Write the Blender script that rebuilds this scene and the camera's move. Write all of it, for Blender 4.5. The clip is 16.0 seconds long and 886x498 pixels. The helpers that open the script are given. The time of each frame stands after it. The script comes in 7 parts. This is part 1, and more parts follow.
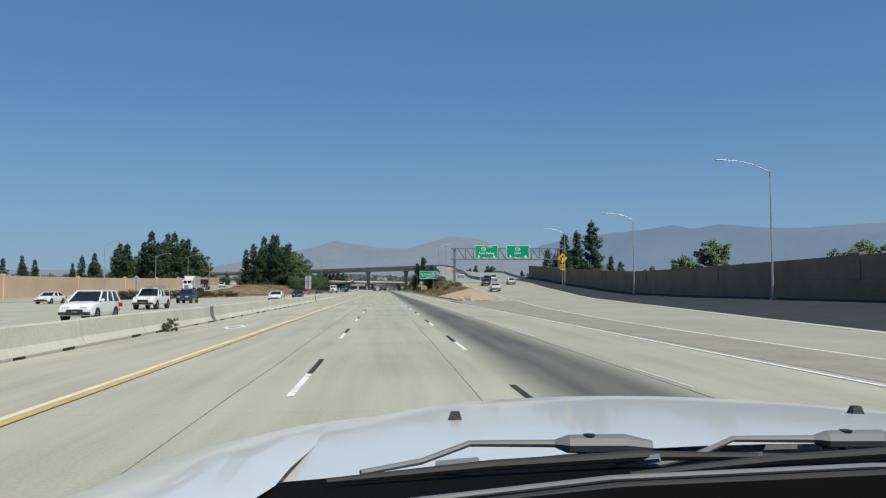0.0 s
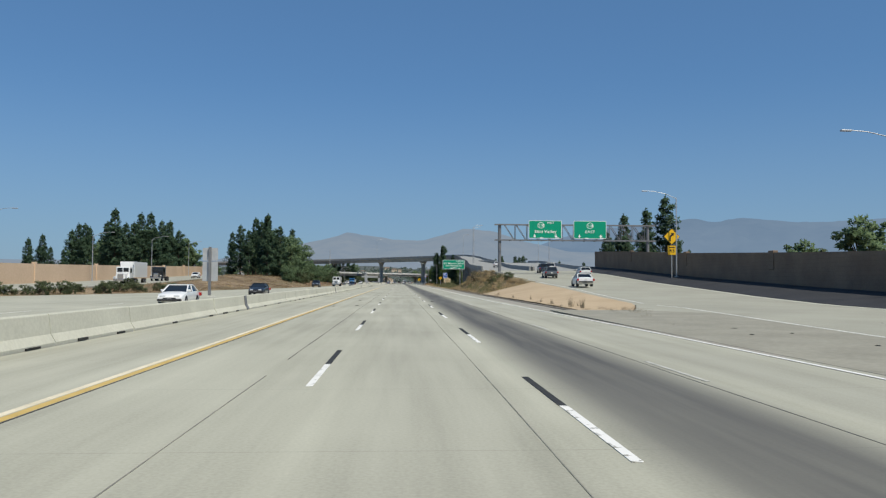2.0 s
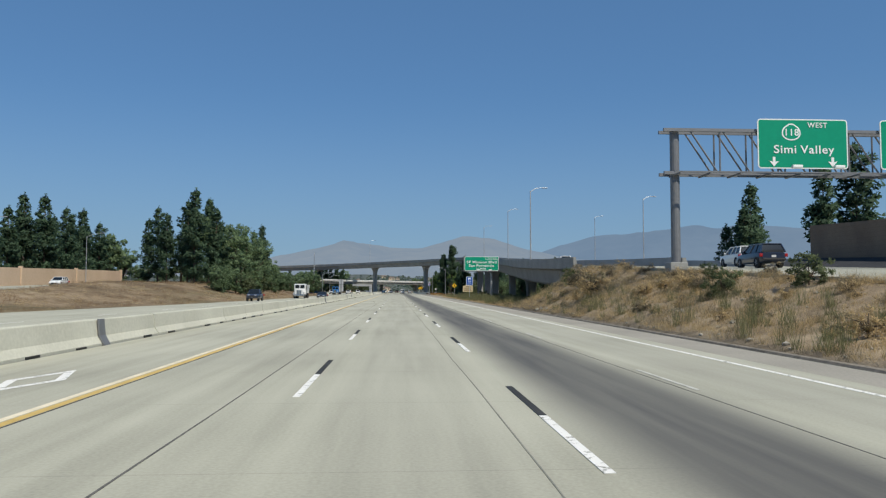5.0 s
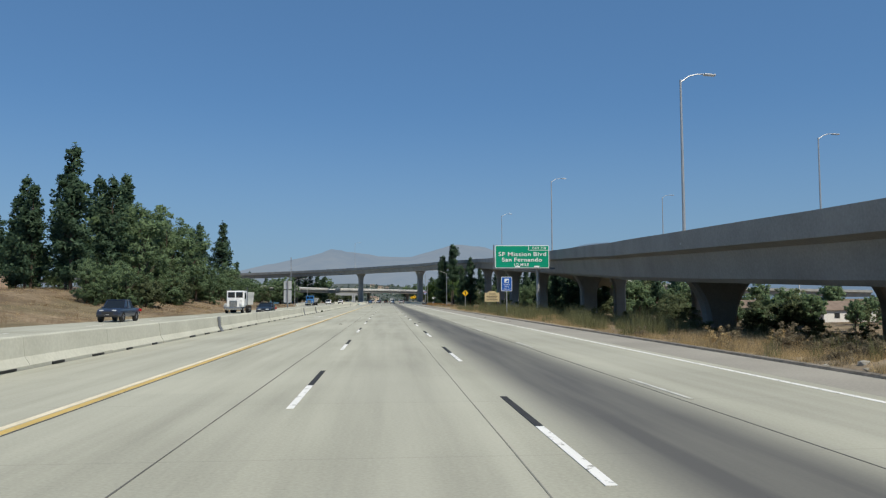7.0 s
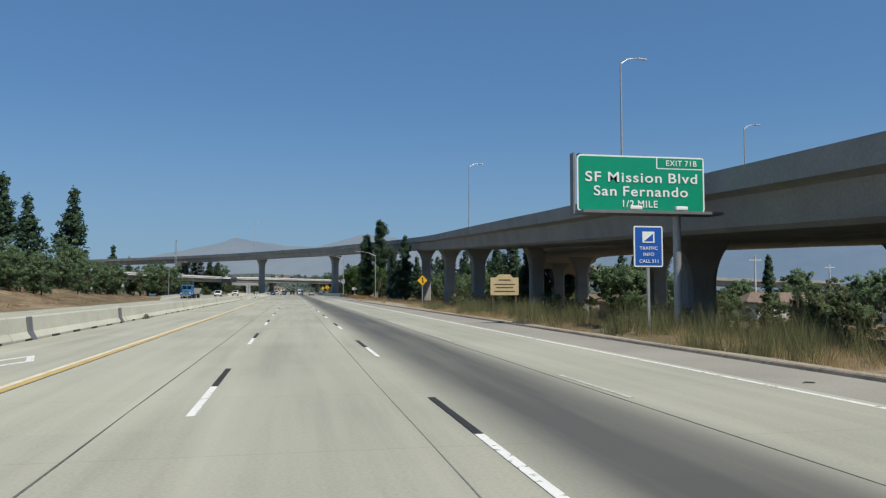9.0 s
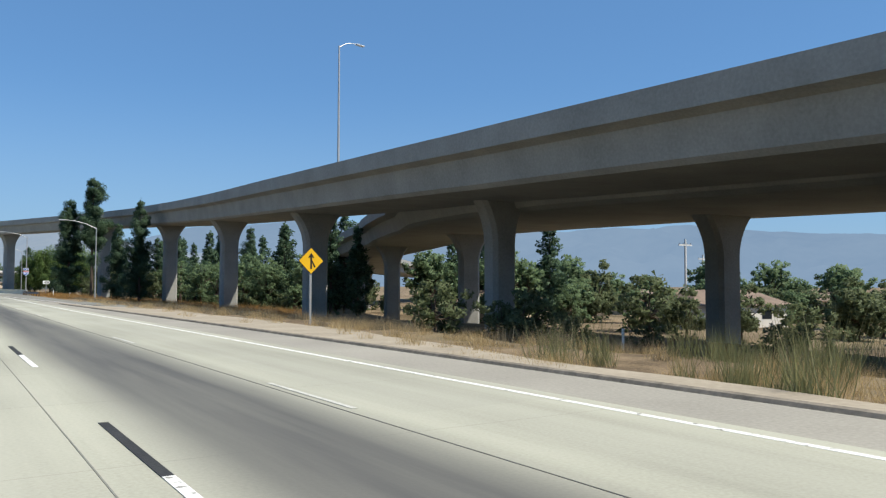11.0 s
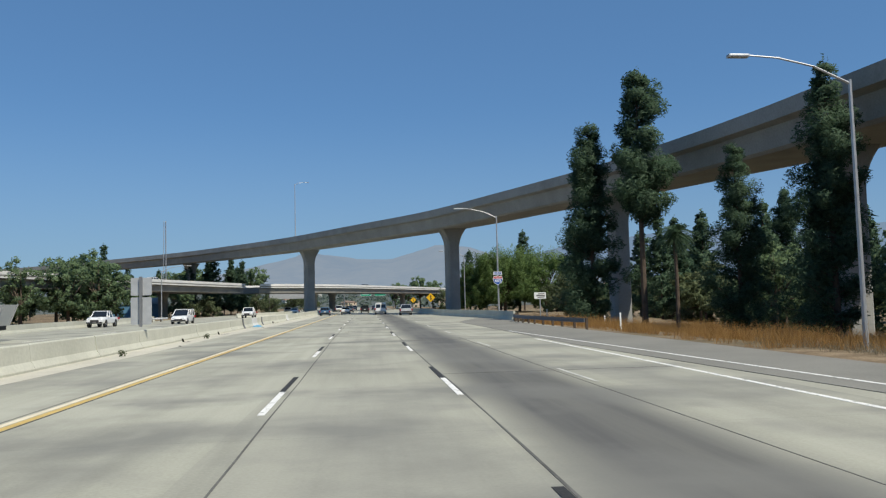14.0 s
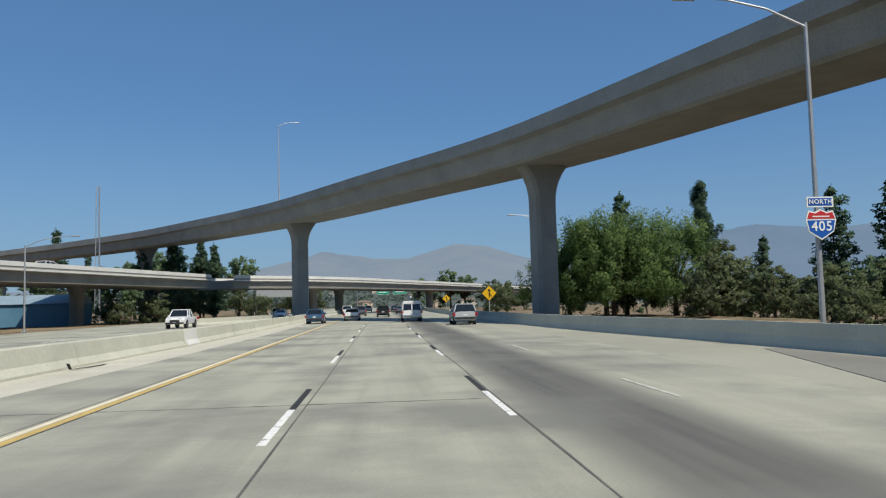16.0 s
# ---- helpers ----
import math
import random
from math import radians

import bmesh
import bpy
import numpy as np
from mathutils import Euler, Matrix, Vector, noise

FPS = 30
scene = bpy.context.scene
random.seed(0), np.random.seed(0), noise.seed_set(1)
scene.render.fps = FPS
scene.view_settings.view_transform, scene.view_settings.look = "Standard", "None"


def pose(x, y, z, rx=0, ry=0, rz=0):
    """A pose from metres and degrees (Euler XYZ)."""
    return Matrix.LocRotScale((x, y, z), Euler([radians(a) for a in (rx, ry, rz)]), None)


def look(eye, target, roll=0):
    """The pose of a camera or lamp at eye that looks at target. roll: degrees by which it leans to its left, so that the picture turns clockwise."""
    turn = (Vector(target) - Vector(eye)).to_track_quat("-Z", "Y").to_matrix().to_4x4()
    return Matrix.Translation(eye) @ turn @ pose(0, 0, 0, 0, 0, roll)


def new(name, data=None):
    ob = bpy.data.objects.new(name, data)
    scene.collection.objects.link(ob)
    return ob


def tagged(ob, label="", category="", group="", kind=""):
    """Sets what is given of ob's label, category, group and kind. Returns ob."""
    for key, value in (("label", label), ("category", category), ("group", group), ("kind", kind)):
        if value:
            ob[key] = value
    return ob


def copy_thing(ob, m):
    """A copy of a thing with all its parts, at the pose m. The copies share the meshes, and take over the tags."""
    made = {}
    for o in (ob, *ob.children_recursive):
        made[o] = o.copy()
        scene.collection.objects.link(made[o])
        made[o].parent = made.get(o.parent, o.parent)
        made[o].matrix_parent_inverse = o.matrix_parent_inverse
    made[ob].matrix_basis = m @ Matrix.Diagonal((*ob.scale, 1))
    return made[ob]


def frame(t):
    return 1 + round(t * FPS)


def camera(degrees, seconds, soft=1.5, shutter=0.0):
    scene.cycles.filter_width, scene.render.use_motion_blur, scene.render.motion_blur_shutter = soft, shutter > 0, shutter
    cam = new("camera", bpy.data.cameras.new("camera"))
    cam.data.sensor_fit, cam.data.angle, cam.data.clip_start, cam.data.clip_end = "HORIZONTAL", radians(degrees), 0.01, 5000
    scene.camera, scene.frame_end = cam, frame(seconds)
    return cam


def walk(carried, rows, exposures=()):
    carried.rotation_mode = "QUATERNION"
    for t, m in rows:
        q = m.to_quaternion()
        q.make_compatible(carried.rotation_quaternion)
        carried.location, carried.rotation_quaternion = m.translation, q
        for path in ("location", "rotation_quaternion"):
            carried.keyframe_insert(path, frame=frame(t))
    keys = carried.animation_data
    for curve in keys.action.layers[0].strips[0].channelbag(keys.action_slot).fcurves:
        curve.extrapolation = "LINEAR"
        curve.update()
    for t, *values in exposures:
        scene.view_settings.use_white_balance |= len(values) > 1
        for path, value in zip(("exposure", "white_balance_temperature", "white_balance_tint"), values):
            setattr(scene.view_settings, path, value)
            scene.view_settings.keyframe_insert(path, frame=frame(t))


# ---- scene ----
cam = camera(59.6, 16.0, soft=1.25)
PATH = [
    # seconds, x, y, z, tilt, lean, turn
    (0.00, 0.08, -15.78, 1.75, 2.92, 0.13, -4.35),
    (0.50, 0.01, -1.22, 1.75, 3.06, -0.36, -4.34),
    (1.00, -0.06, 13.38, 1.75, 3.02, -0.48, -4.35),
    (1.50, -0.04, 27.96, 1.75, 2.27, -0.38, -3.77),
    (2.00, 0.03, 42.55, 1.75, 2.39, -0.28, -3.28),
    (2.50, 0.11, 57.18, 1.75, 2.54, 0.06, -3.20),
    (3.00, 0.17, 71.89, 1.75, 2.63, 0.13, -3.16),
    (3.50, 0.20, 86.61, 1.75, 2.86, 0.07, -3.29),
    (4.00, 0.19, 101.31, 1.75, 2.90, 0.30, -3.35),
    (4.50, 0.18, 115.91, 1.75, 3.18, 0.39, -3.40),
    (5.00, 0.22, 130.43, 1.75, 3.04, -0.02, -3.45),
    (5.20, 0.21, 136.27, 1.75, 3.17, 0.41, -3.49),
    (6.25, 0.20, 167.16, 1.75, 3.48, 0.29, -4.04),
    (7.30, 0.18, 198.06, 1.75, 3.79, 0.16, -4.59),
    (7.50, 0.17, 203.98, 1.75, 3.78, 0.13, -5.22),
    (8.00, 0.06, 218.88, 1.75, 3.63, -0.04, -5.96),
    (8.50, 0.04, 233.89, 1.75, 3.56, -0.27, -7.46),
    (9.00, 0.08, 249.01, 1.75, 3.05, 0.10, -11.07),
    (9.20, 0.09, 255.08, 1.75, 2.62, 0.51, -16.63),
    (9.70, 0.20, 270.15, 1.75, 2.65, 0.35, -29.20),
    (10.25, 0.31, 286.73, 1.75, 2.69, 0.17, -34.60),
    (10.80, 0.43, 303.31, 1.75, 2.72, -0.00, -34.40),
    (11.30, 0.54, 318.38, 1.75, 2.75, -0.16, -29.50),
    (11.50, 0.58, 324.39, 1.75, 2.90, -0.24, -26.91),
    (12.00, 0.68, 339.36, 1.75, 3.16, 0.22, -17.42),
    (12.50, 0.76, 354.37, 1.75, 3.60, 0.42, -11.89),
    (13.00, 0.78, 369.29, 1.75, 3.69, 1.22, -9.34),
    (13.50, 0.72, 384.14, 1.75, 3.83, 1.25, -6.86),
    (14.00, 0.63, 398.81, 1.75, 3.99, 1.46, -5.72),
    (14.50, 0.44, 413.51, 1.75, 4.10, 1.34, -5.57),
    (15.00, 0.36, 428.37, 1.75, 4.30, 1.36, -5.42),
    (15.50, 0.29, 443.40, 1.75, 4.59, 1.29, -5.45),
    (16.00, 0.28, 458.42, 1.75, 4.03, 1.50, -4.54),
]

walk(cam, [(t, pose(x, y, z, 90 + tilt, lean, turn)) for t, x, y, z, tilt, lean, turn in PATH],
     [(0.0, 0.0), (9.1, 0.0), (10.2, 0.4), (11.5, 0.5), (12.0, 0.3), (12.5, 0.12), (14.5, 0.12), (16.0, 0.05)])

# ---- light ----
SUN_EL, SUN_AZ = 54.0, -54.0        # degrees over the horizon; degrees from +X
sun_way = Vector((math.cos(radians(SUN_EL)) * math.cos(radians(SUN_AZ)),
                  math.cos(radians(SUN_EL)) * math.sin(radians(SUN_AZ)), math.sin(radians(SUN_EL))))
world = bpy.data.worlds.new("sky")
scene.world = world
world.use_nodes = True
wn = world.node_tree
sky = wn.nodes.new("ShaderNodeTexSky")
sky.sky_type, sky.sun_disc = "NISHITA", False
sky.sun_elevation, sky.sun_rotation = radians(SUN_EL), radians(90 - SUN_AZ)
sky.air_density, sky.dust_density, sky.ozone_density, sky.altitude = 1.0, 0.35, 3.5, 300
tint = wn.nodes.new("ShaderNodeMix")
tint.data_type, tint.blend_type = "RGBA", "MULTIPLY"
tint.inputs[0].default_value = 1.0
tint.inputs[7].default_value = (0.62, 0.825, 0.975, 1)
wn.links.new(sky.outputs[0], tint.inputs[6])
# summer haze evens the sky out
haze = wn.nodes.new("ShaderNodeMix")
haze.data_type = "RGBA"
haze.inputs[0].default_value = 0.4
haze.inputs[7].default_value = (1.2, 2.8, 5.4, 1)
wn.links.new(tint.outputs[2], haze.inputs[6])
# a greyer band of dust low over the horizon, all round
sky_way = wn.nodes.new("ShaderNodeTexCoord")
sky_up = wn.nodes.new("ShaderNodeSeparateXYZ")
wn.links.new(sky_way.outputs["Generated"], sky_up.inputs[0])
low = wn.nodes.new("ShaderNodeMapRange")
low.interpolation_type = "SMOOTHSTEP"
wn.links.new(sky_up.outputs["Z"], low.inputs[0])
low.inputs[1].default_value, low.inputs[2].default_value = -0.02, 0.26
low.inputs[3].default_value, low.inputs[4].default_value = 0.62, 0.0
dust = wn.nodes.new("ShaderNodeMix")
dust.data_type = "RGBA"
dust.inputs[7].default_value = (2.5, 3.75, 5.25, 1)
wn.links.new(low.outputs[0], dust.inputs[0])
wn.links.new(haze.outputs[2], dust.inputs[6])
wn.links.new(dust.outputs[2], wn.nodes["Background"].inputs[0])
wn.nodes["Background"].inputs[1].default_value = 0.092
sun_data = bpy.data.lights.new("sun", "SUN")
sun_data.energy, sun_data.angle, sun_data.color = 4.6, radians(0.55), (1.0, 0.94, 0.81)
sun = new("sun", sun_data)
sun.matrix_world = look(sun_way * 300, (0, 0, 0))


# ---- materials ----
def shader(name, rough=0.8, metal=0.0, spec=0.4):
    m = bpy.data.materials.new(name)
    m.use_nodes = True
    b = m.node_tree.nodes["Principled BSDF"]
    b.inputs["Roughness"].default_value = rough
    b.inputs["Metallic"].default_value = metal
    b.inputs["Specular IOR Level"].default_value = spec
    return m, m.node_tree, b


def node(nt, kind, **values):
    n = nt.nodes.new(kind)
    for key, v in values.items():
        if key in n.inputs:
            n.inputs[key].default_value = v
    return n


def noise_tex(nt, scale, detail=4, vec=None, rough=0.55):
    n = node(nt, "ShaderNodeTexNoise", Scale=scale, Detail=detail, Roughness=rough)
    if vec is None:
        vec = nt.nodes.new("ShaderNodeNewGeometry").outputs["Position"]
    nt.links.new(vec, n.inputs["Vector"])
    return n.outputs["Fac"]


def ramp(nt, fac, stops):
    r = nt.nodes.new("ShaderNodeValToRGB")
    nt.links.new(fac, r.inputs[0])
    el = r.color_ramp.elements
    while len(el) < len(stops):
        el.new(0.5)
    for e, (p, c) in zip(el, stops):
        e.position = p
        e.color = (c[0], c[1], c[2], 1) if len(c) == 3 else c
    return r.outputs[0]


def mixc(nt, fac, a, b, mode="MIX"):
    m = nt.nodes.new("ShaderNodeMix")
    m.data_type, m.blend_type = "RGBA", mode
    for key, v in (("Factor", fac), ("A", a), ("B", b)):
        sock = [s for s in m.inputs if s.name == key and s.enabled][0]
        if isinstance(v, (int, float)):
            sock.default_value = v
        elif isinstance(v, tuple):
            sock.default_value = (v[0], v[1], v[2], 1)
        else:
            nt.links.new(v, sock)
    return [s for s in m.outputs if s.name == "Result" and s.enabled][0]


def maths(nt, op, a, b=0.0, c=0.0):
    m = nt.nodes.new("ShaderNodeMath")
    m.operation = op
    for i, v in enumerate((a, b, c)):
        if isinstance(v, (int, float)):
            m.inputs[i].default_value = v
        else:
            nt.links.new(v, m.inputs[i])
    return m.outputs[0]


def bump(nt, b, fac, strength=0.3, dist=0.02):
    n = node(nt, "ShaderNodeBump", Strength=strength, Distance=dist)
    nt.links.new(fac, n.inputs["Height"])
    nt.links.new(n.outputs[0], b.inputs["Normal"])


def worn(name, dark, light, scale=1.0, rough=0.85, metal=0.0, fine=18.0, bump_s=0.25, spec=0.3):
    """A surface that varies at two scales: patches and grain."""
    m, nt, b = shader(name, rough, metal, spec)
    big = noise_tex(nt, scale, 5)
    small = noise_tex(nt, fine, 3)
    f = maths(nt, "MULTIPLY_ADD", small, 0.45, maths(nt, "MULTIPLY", big, 0.6))
    col = ramp(nt, f, [(0.3, dark), (0.72, light)])
    nt.links.new(col, b.inputs["Base Color"])
    if bump_s:
        bump(nt, b, small, bump_s)
    return m


def plain(name, c, rough=0.5, metal=0.0, spec=0.5, var=0.12):
    """Paint, metal or plastic with a slight unevenness."""
    m, nt, b = shader(name, rough, metal, spec)
    obj = nt.nodes.new("ShaderNodeTexCoord").outputs["Object"]
    f = noise_tex(nt, 3.0, 4, obj)
    col = ramp(nt, f, [(0.3, tuple(v * (1 - var) for v in c)), (0.7, tuple(min(1, v * (1 + var * 0.5)) for v in c))])
    nt.links.new(col, b.inputs["Base Color"])
    return m


def chipped(name, fresh, under):
    """Road paint with flakes broken out of it and tyre dirt on it."""
    m, nt, b = shader(name, 0.7, 0, 0.3)
    flake = ramp(nt, noise_tex(nt, 5.5, 5, rough=0.65), [(0.37, (1, 1, 1)), (0.44, (0, 0, 0))])
    dirt = noise_tex(nt, 0.9, 4)
    col = mixc(nt, maths(nt, "MULTIPLY", dirt, 0.4), fresh, tuple(v * 0.62 for v in fresh))
    col = mixc(nt, flake, col, under)
    nt.links.new(col, b.inputs["Base Color"])
    return m


def seams(nt, coord, width, period, offset=0.0):
    """1 on thin lines that repeat along a coordinate."""
    a = maths(nt, "FLOORED_MODULO", maths(nt, "ADD", coord, offset), period)
    return maths(nt, "LESS_THAN", a, width)


def road_material():
    """Old concrete lanes: pale, tyre-darkened along the wheel paths of the slow lane, with patches and grain."""
    m, nt, b = shader("road_concrete", 0.82, 0, 0.3)
    pos = nt.nodes.new("ShaderNodeNewGeometry").outputs["Position"]
    sep = nt.nodes.new("ShaderNodeSeparateXYZ")
    nt.links.new(pos, sep.inputs[0])
    x, y = sep.outputs["X"], sep.outputs["Y"]
    stretch = node(nt, "ShaderNodeVectorMath")
    stretch.operation = "MULTIPLY"
    nt.links.new(pos, stretch.inputs[0])
    stretch.inputs[1].default_value = (1.0, 0.045, 1.0)
    streak = noise_tex(nt, 1.6, 5, stretch.outputs[0])
    patch = noise_tex(nt, 0.12, 4, pos)
    grain = noise_tex(nt, 22, 3, pos)
    f = maths(nt, "ADD", maths(nt, "MULTIPLY", streak, 0.42), maths(nt, "ADD", maths(nt, "MULTIPLY", patch, 0.33), maths(nt, "MULTIPLY", grain, 0.25)))
    base = ramp(nt, f, [(0.34, (0.280, 0.275, 0.218)), (0.5, (0.381, 0.374, 0.299)), (0.66, (0.462, 0.455, 0.366))])

    def band(center, half, soft):
        d = maths(nt, "ABSOLUTE", maths(nt, "SUBTRACT", x, center))
        r = nt.nodes.new("ShaderNodeMapRange")
        r.interpolation_type = "SMOOTHSTEP"
        nt.links.new(d, r.inputs[0])
        r.inputs[1].default_value, r.inputs[2].default_value = half, half + soft
        r.inputs[3].default_value, r.inputs[4].default_value = 1, 0
        return r.outputs[0]
    wob = noise_tex(nt, 0.05, 2, pos)
    slow = maths(nt, "MULTIPLY", band(3.95, 0.5, 1.4), maths(nt, "MULTIPLY_ADD", streak, 0.8, 0.52))
    col = mixc(nt, slow, base, (0.092, 0.090, 0.084))
    mid = maths(nt, "MULTIPLY", band(0.5, 0.5, 1.2), maths(nt, "MULTIPLY", wob, 0.22))
    col = mixc(nt, mid, col, (0.2, 0.195, 0.18))
    last = maths(nt, "MULTIPLY", band(7.1, 0.4, 1.2), maths(nt, "MULTIPLY", streak, 0.3))
    col = mixc(nt, last, col, (0.2, 0.195, 0.18))
    # older, greyer slabs with dark blotches further along
    r = nt.nodes.new("ShaderNodeMapRange")
    nt.links.new(y, r.inputs[0])
    r.inputs[1].default_value, r.inputs[2].default_value = 391, 396
    blotch = ramp(nt, noise_tex(nt, 0.26, 5, pos), [(0.46, (0, 0, 0)), (0.66, (1, 1, 1))])
    old = maths(nt, "MULTIPLY", r.outputs[0], maths(nt, "MULTIPLY_ADD", blotch, 0.72, 0.06))
    col = mixc(nt, old, col, (0.17, 0.168, 0.15))
    # each slab has a tone of its own
    lane = maths(nt, "FLOOR", maths(nt, "DIVIDE", maths(nt, "ADD", x, 1.32), 3.66))
    cell = maths(nt, "FLOOR", maths(nt, "DIVIDE", maths(nt, "MULTIPLY_ADD", lane, 1.7, y), 9.2))
    one = nt.nodes.new("ShaderNodeTexWhiteNoise")
    one.noise_dimensions = "2D"
    both = nt.nodes.new("ShaderNodeCombineXYZ")
    nt.links.new(lane, both.inputs[0])
    nt.links.new(cell, both.inputs[1])
    nt.links.new(both.outputs[0], one.inputs["Vector"])
    tone = maths(nt, "MULTIPLY", maths(nt, "POWER", one.outputs["Value"], 2.0), maths(nt, "MULTIPLY_ADD", r.outputs[0], 0.14, 0.08))
    col = mixc(nt, tone, col, (0.20, 0.197, 0.178))
    slab = maths(nt, "MULTIPLY", seams(nt, y, 0.02, 4.6), 0.3)
    col = mixc(nt, slab, col, (0.12, 0.115, 0.1))
    nt.links.new(col, b.inputs["Base Color"])
    bump(nt, b, grain, 0.15, 0.01)
    return m


def wall_material():
    """Ribbed tan block wall with faint courses."""
    m, nt, b = shader("block_wall", 0.9, 0, 0.2)
    pos = nt.nodes.new("ShaderNodeNewGeometry").outputs["Position"]
    f = maths(nt, "ADD", maths(nt, "MULTIPLY", noise_tex(nt, 0.35, 5, pos), 0.6), maths(nt, "MULTIPLY", noise_tex(nt, 9, 3, pos), 0.4))
    col = ramp(nt, f, [(0.32, (0.150, 0.112, 0.084)), (0.68, (0.235, 0.18, 0.134))])
    sep = nt.nodes.new("ShaderNodeSeparateXYZ")
    nt.links.new(pos, sep.inputs[0])
    line = seams(nt, sep.outputs["Z"], 0.02, 0.4)
    col = mixc(nt, maths(nt, "MULTIPLY", line, 0.45), col, (0.10, 0.078, 0.06))
    nt.links.new(col, b.inputs["Base Color"])
    bump(nt, b, f, 0.3)
    return m


def leaf_material(name, dark, light):
    m, nt, b = shader(name, 0.65, 0, 0.25)
    isl = nt.nodes.new("ShaderNodeNewGeometry").outputs["Random Per Island"]
    col = ramp(nt, isl, [(0.0, dark), (1.0, light)])
    ob = nt.nodes.new("ShaderNodeObjectInfo").outputs["Random"]
    col = mixc(nt, maths(nt, "MULTIPLY", ob, 0.35), col, tuple(v * 0.6 for v in light))
    nt.links.new(col, b.inputs["Base Color"])
    tr = node(nt, "ShaderNodeBsdfTranslucent")
    nt.links.new(col, tr.inputs[0])
    mx = nt.nodes.new("ShaderNodeMixShader")
    mx.inputs[0].default_value = 0.5
    nt.links.new(b.outputs[0], mx.inputs[1])
    nt.links.new(tr.outputs[0], mx.inputs[2])
    nt.links.new(mx.outputs[0], nt.nodes["Material Output"].inputs[0])
    return m


def ground_material():
    """Dry earth with straw-coloured and brown weeds."""
    m, nt, b = shader("dry_ground", 0.95, 0, 0.1)
    pos = nt.nodes.new("ShaderNodeNewGeometry").outputs["Position"]
    big = noise_tex(nt, 0.09, 5, pos)
    mid = noise_tex(nt, 0.9, 5, pos)
    fine = noise_tex(nt, 9, 4, pos)
    f = maths(nt, "ADD", maths(nt, "MULTIPLY", big, 0.4), maths(nt, "ADD", maths(nt, "MULTIPLY", mid, 0.35), maths(nt, "MULTIPLY", fine, 0.25)))
    col = ramp(nt, f, [(0.36, (0.075, 0.058, 0.04)), (0.46, (0.15, 0.112, 0.072)), (0.54, (0.235, 0.178, 0.115)), (0.64, (0.34, 0.268, 0.178))])
    green = ramp(nt, noise_tex(nt, 0.05, 3, pos), [(0.52, (0, 0, 0)), (0.62, (1, 1, 1))])
    col = mixc(nt, maths(nt, "MULTIPLY", green, 0.35), col, (0.12, 0.115, 0.06))
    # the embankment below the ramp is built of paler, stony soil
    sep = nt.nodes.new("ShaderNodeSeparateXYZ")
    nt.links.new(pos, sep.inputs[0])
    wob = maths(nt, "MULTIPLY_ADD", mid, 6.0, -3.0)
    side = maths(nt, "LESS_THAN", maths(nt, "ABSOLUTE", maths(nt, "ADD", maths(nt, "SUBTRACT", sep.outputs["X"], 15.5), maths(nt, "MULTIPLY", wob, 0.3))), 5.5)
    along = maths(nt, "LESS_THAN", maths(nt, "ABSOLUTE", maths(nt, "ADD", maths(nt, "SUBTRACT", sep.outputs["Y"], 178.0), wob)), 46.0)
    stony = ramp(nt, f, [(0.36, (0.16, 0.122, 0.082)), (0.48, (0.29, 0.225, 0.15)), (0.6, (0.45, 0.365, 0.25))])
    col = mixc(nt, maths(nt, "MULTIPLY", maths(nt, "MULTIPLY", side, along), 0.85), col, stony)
    nt.links.new(col, b.inputs["Base Color"])
    bump(nt, b, fine, 0.6, 0.08)
    return m


M_ROAD = road_material()
M_CONC = worn("structural_concrete", (0.205, 0.207, 0.196), (0.335, 0.336, 0.318), 0.35, 0.88, fine=7)
M_BARRIER = worn("barrier_concrete", (0.405, 0.40, 0.332), (0.55, 0.545, 0.457), 0.5, 0.88, fine=9)
# dark concrete, darkened further for the shade below the deck overhang
M_OVER = worn("overpass_shaded_concrete", (0.165, 0.158, 0.142), (0.275, 0.265, 0.24), 0.3, 0.88, fine=7)
M_RAMP = worn("ramp_concrete", (0.262, 0.257, 0.208), (0.375, 0.368, 0.30), 0.16, 0.85, fine=12)
M_RAIL_PALE = worn("pale_parapet", (0.50, 0.50, 0.48), (0.66, 0.65, 0.62), 0.4, 0.8, fine=9)
M_DARK_SLOPE = worn("near_black_slope", (0.020, 0.021, 0.024), (0.044, 0.045, 0.049), 0.3, 0.9, fine=20)
M_OLD_ASPHALT = worn("old_asphalt", (0.15, 0.146, 0.128), (0.245, 0.238, 0.208), 0.25, 0.9, fine=20)
M_DIRT_CONC = worn("dusty_pavement", (0.22, 0.205, 0.175), (0.36, 0.34, 0.29), 0.2, 0.9, fine=14)
M_GORE = worn("gore_dust", (0.205, 0.196, 0.158), (0.325, 0.312, 0.255), 0.45, 0.92, fine=5)
M_KERB = worn("dusty_kerb", (0.10, 0.088, 0.07), (0.32, 0.275, 0.215), 1.1, 0.92, fine=7, bump_s=0.5)
M_SAND = worn("sandy_slope_paving", (0.37, 0.278, 0.172), (0.50, 0.388, 0.258), 0.25, 0.9, fine=16)
M_GROUND = ground_material()
M_WALL = wall_material()
M_TANWALL = worn("tan_wall", (0.46, 0.33, 0.22), (0.60, 0.45, 0.32), 0.12, 0.9, fine=3)
M_WHITE_PAINT = chipped("white_road_paint", (0.80, 0.79, 0.75), (0.25, 0.245, 0.21))
M_YELLOW_PAINT = worn("yellow_road_paint", (0.40, 0.275, 0.085), (0.64, 0.45, 0.14), 1.2, 0.7, fine=25)
M_CREAM_PAINT = worn("cream_road_paint", (0.52, 0.46, 0.32), (0.80, 0.72, 0.55), 1.5, 0.7, fine=20)
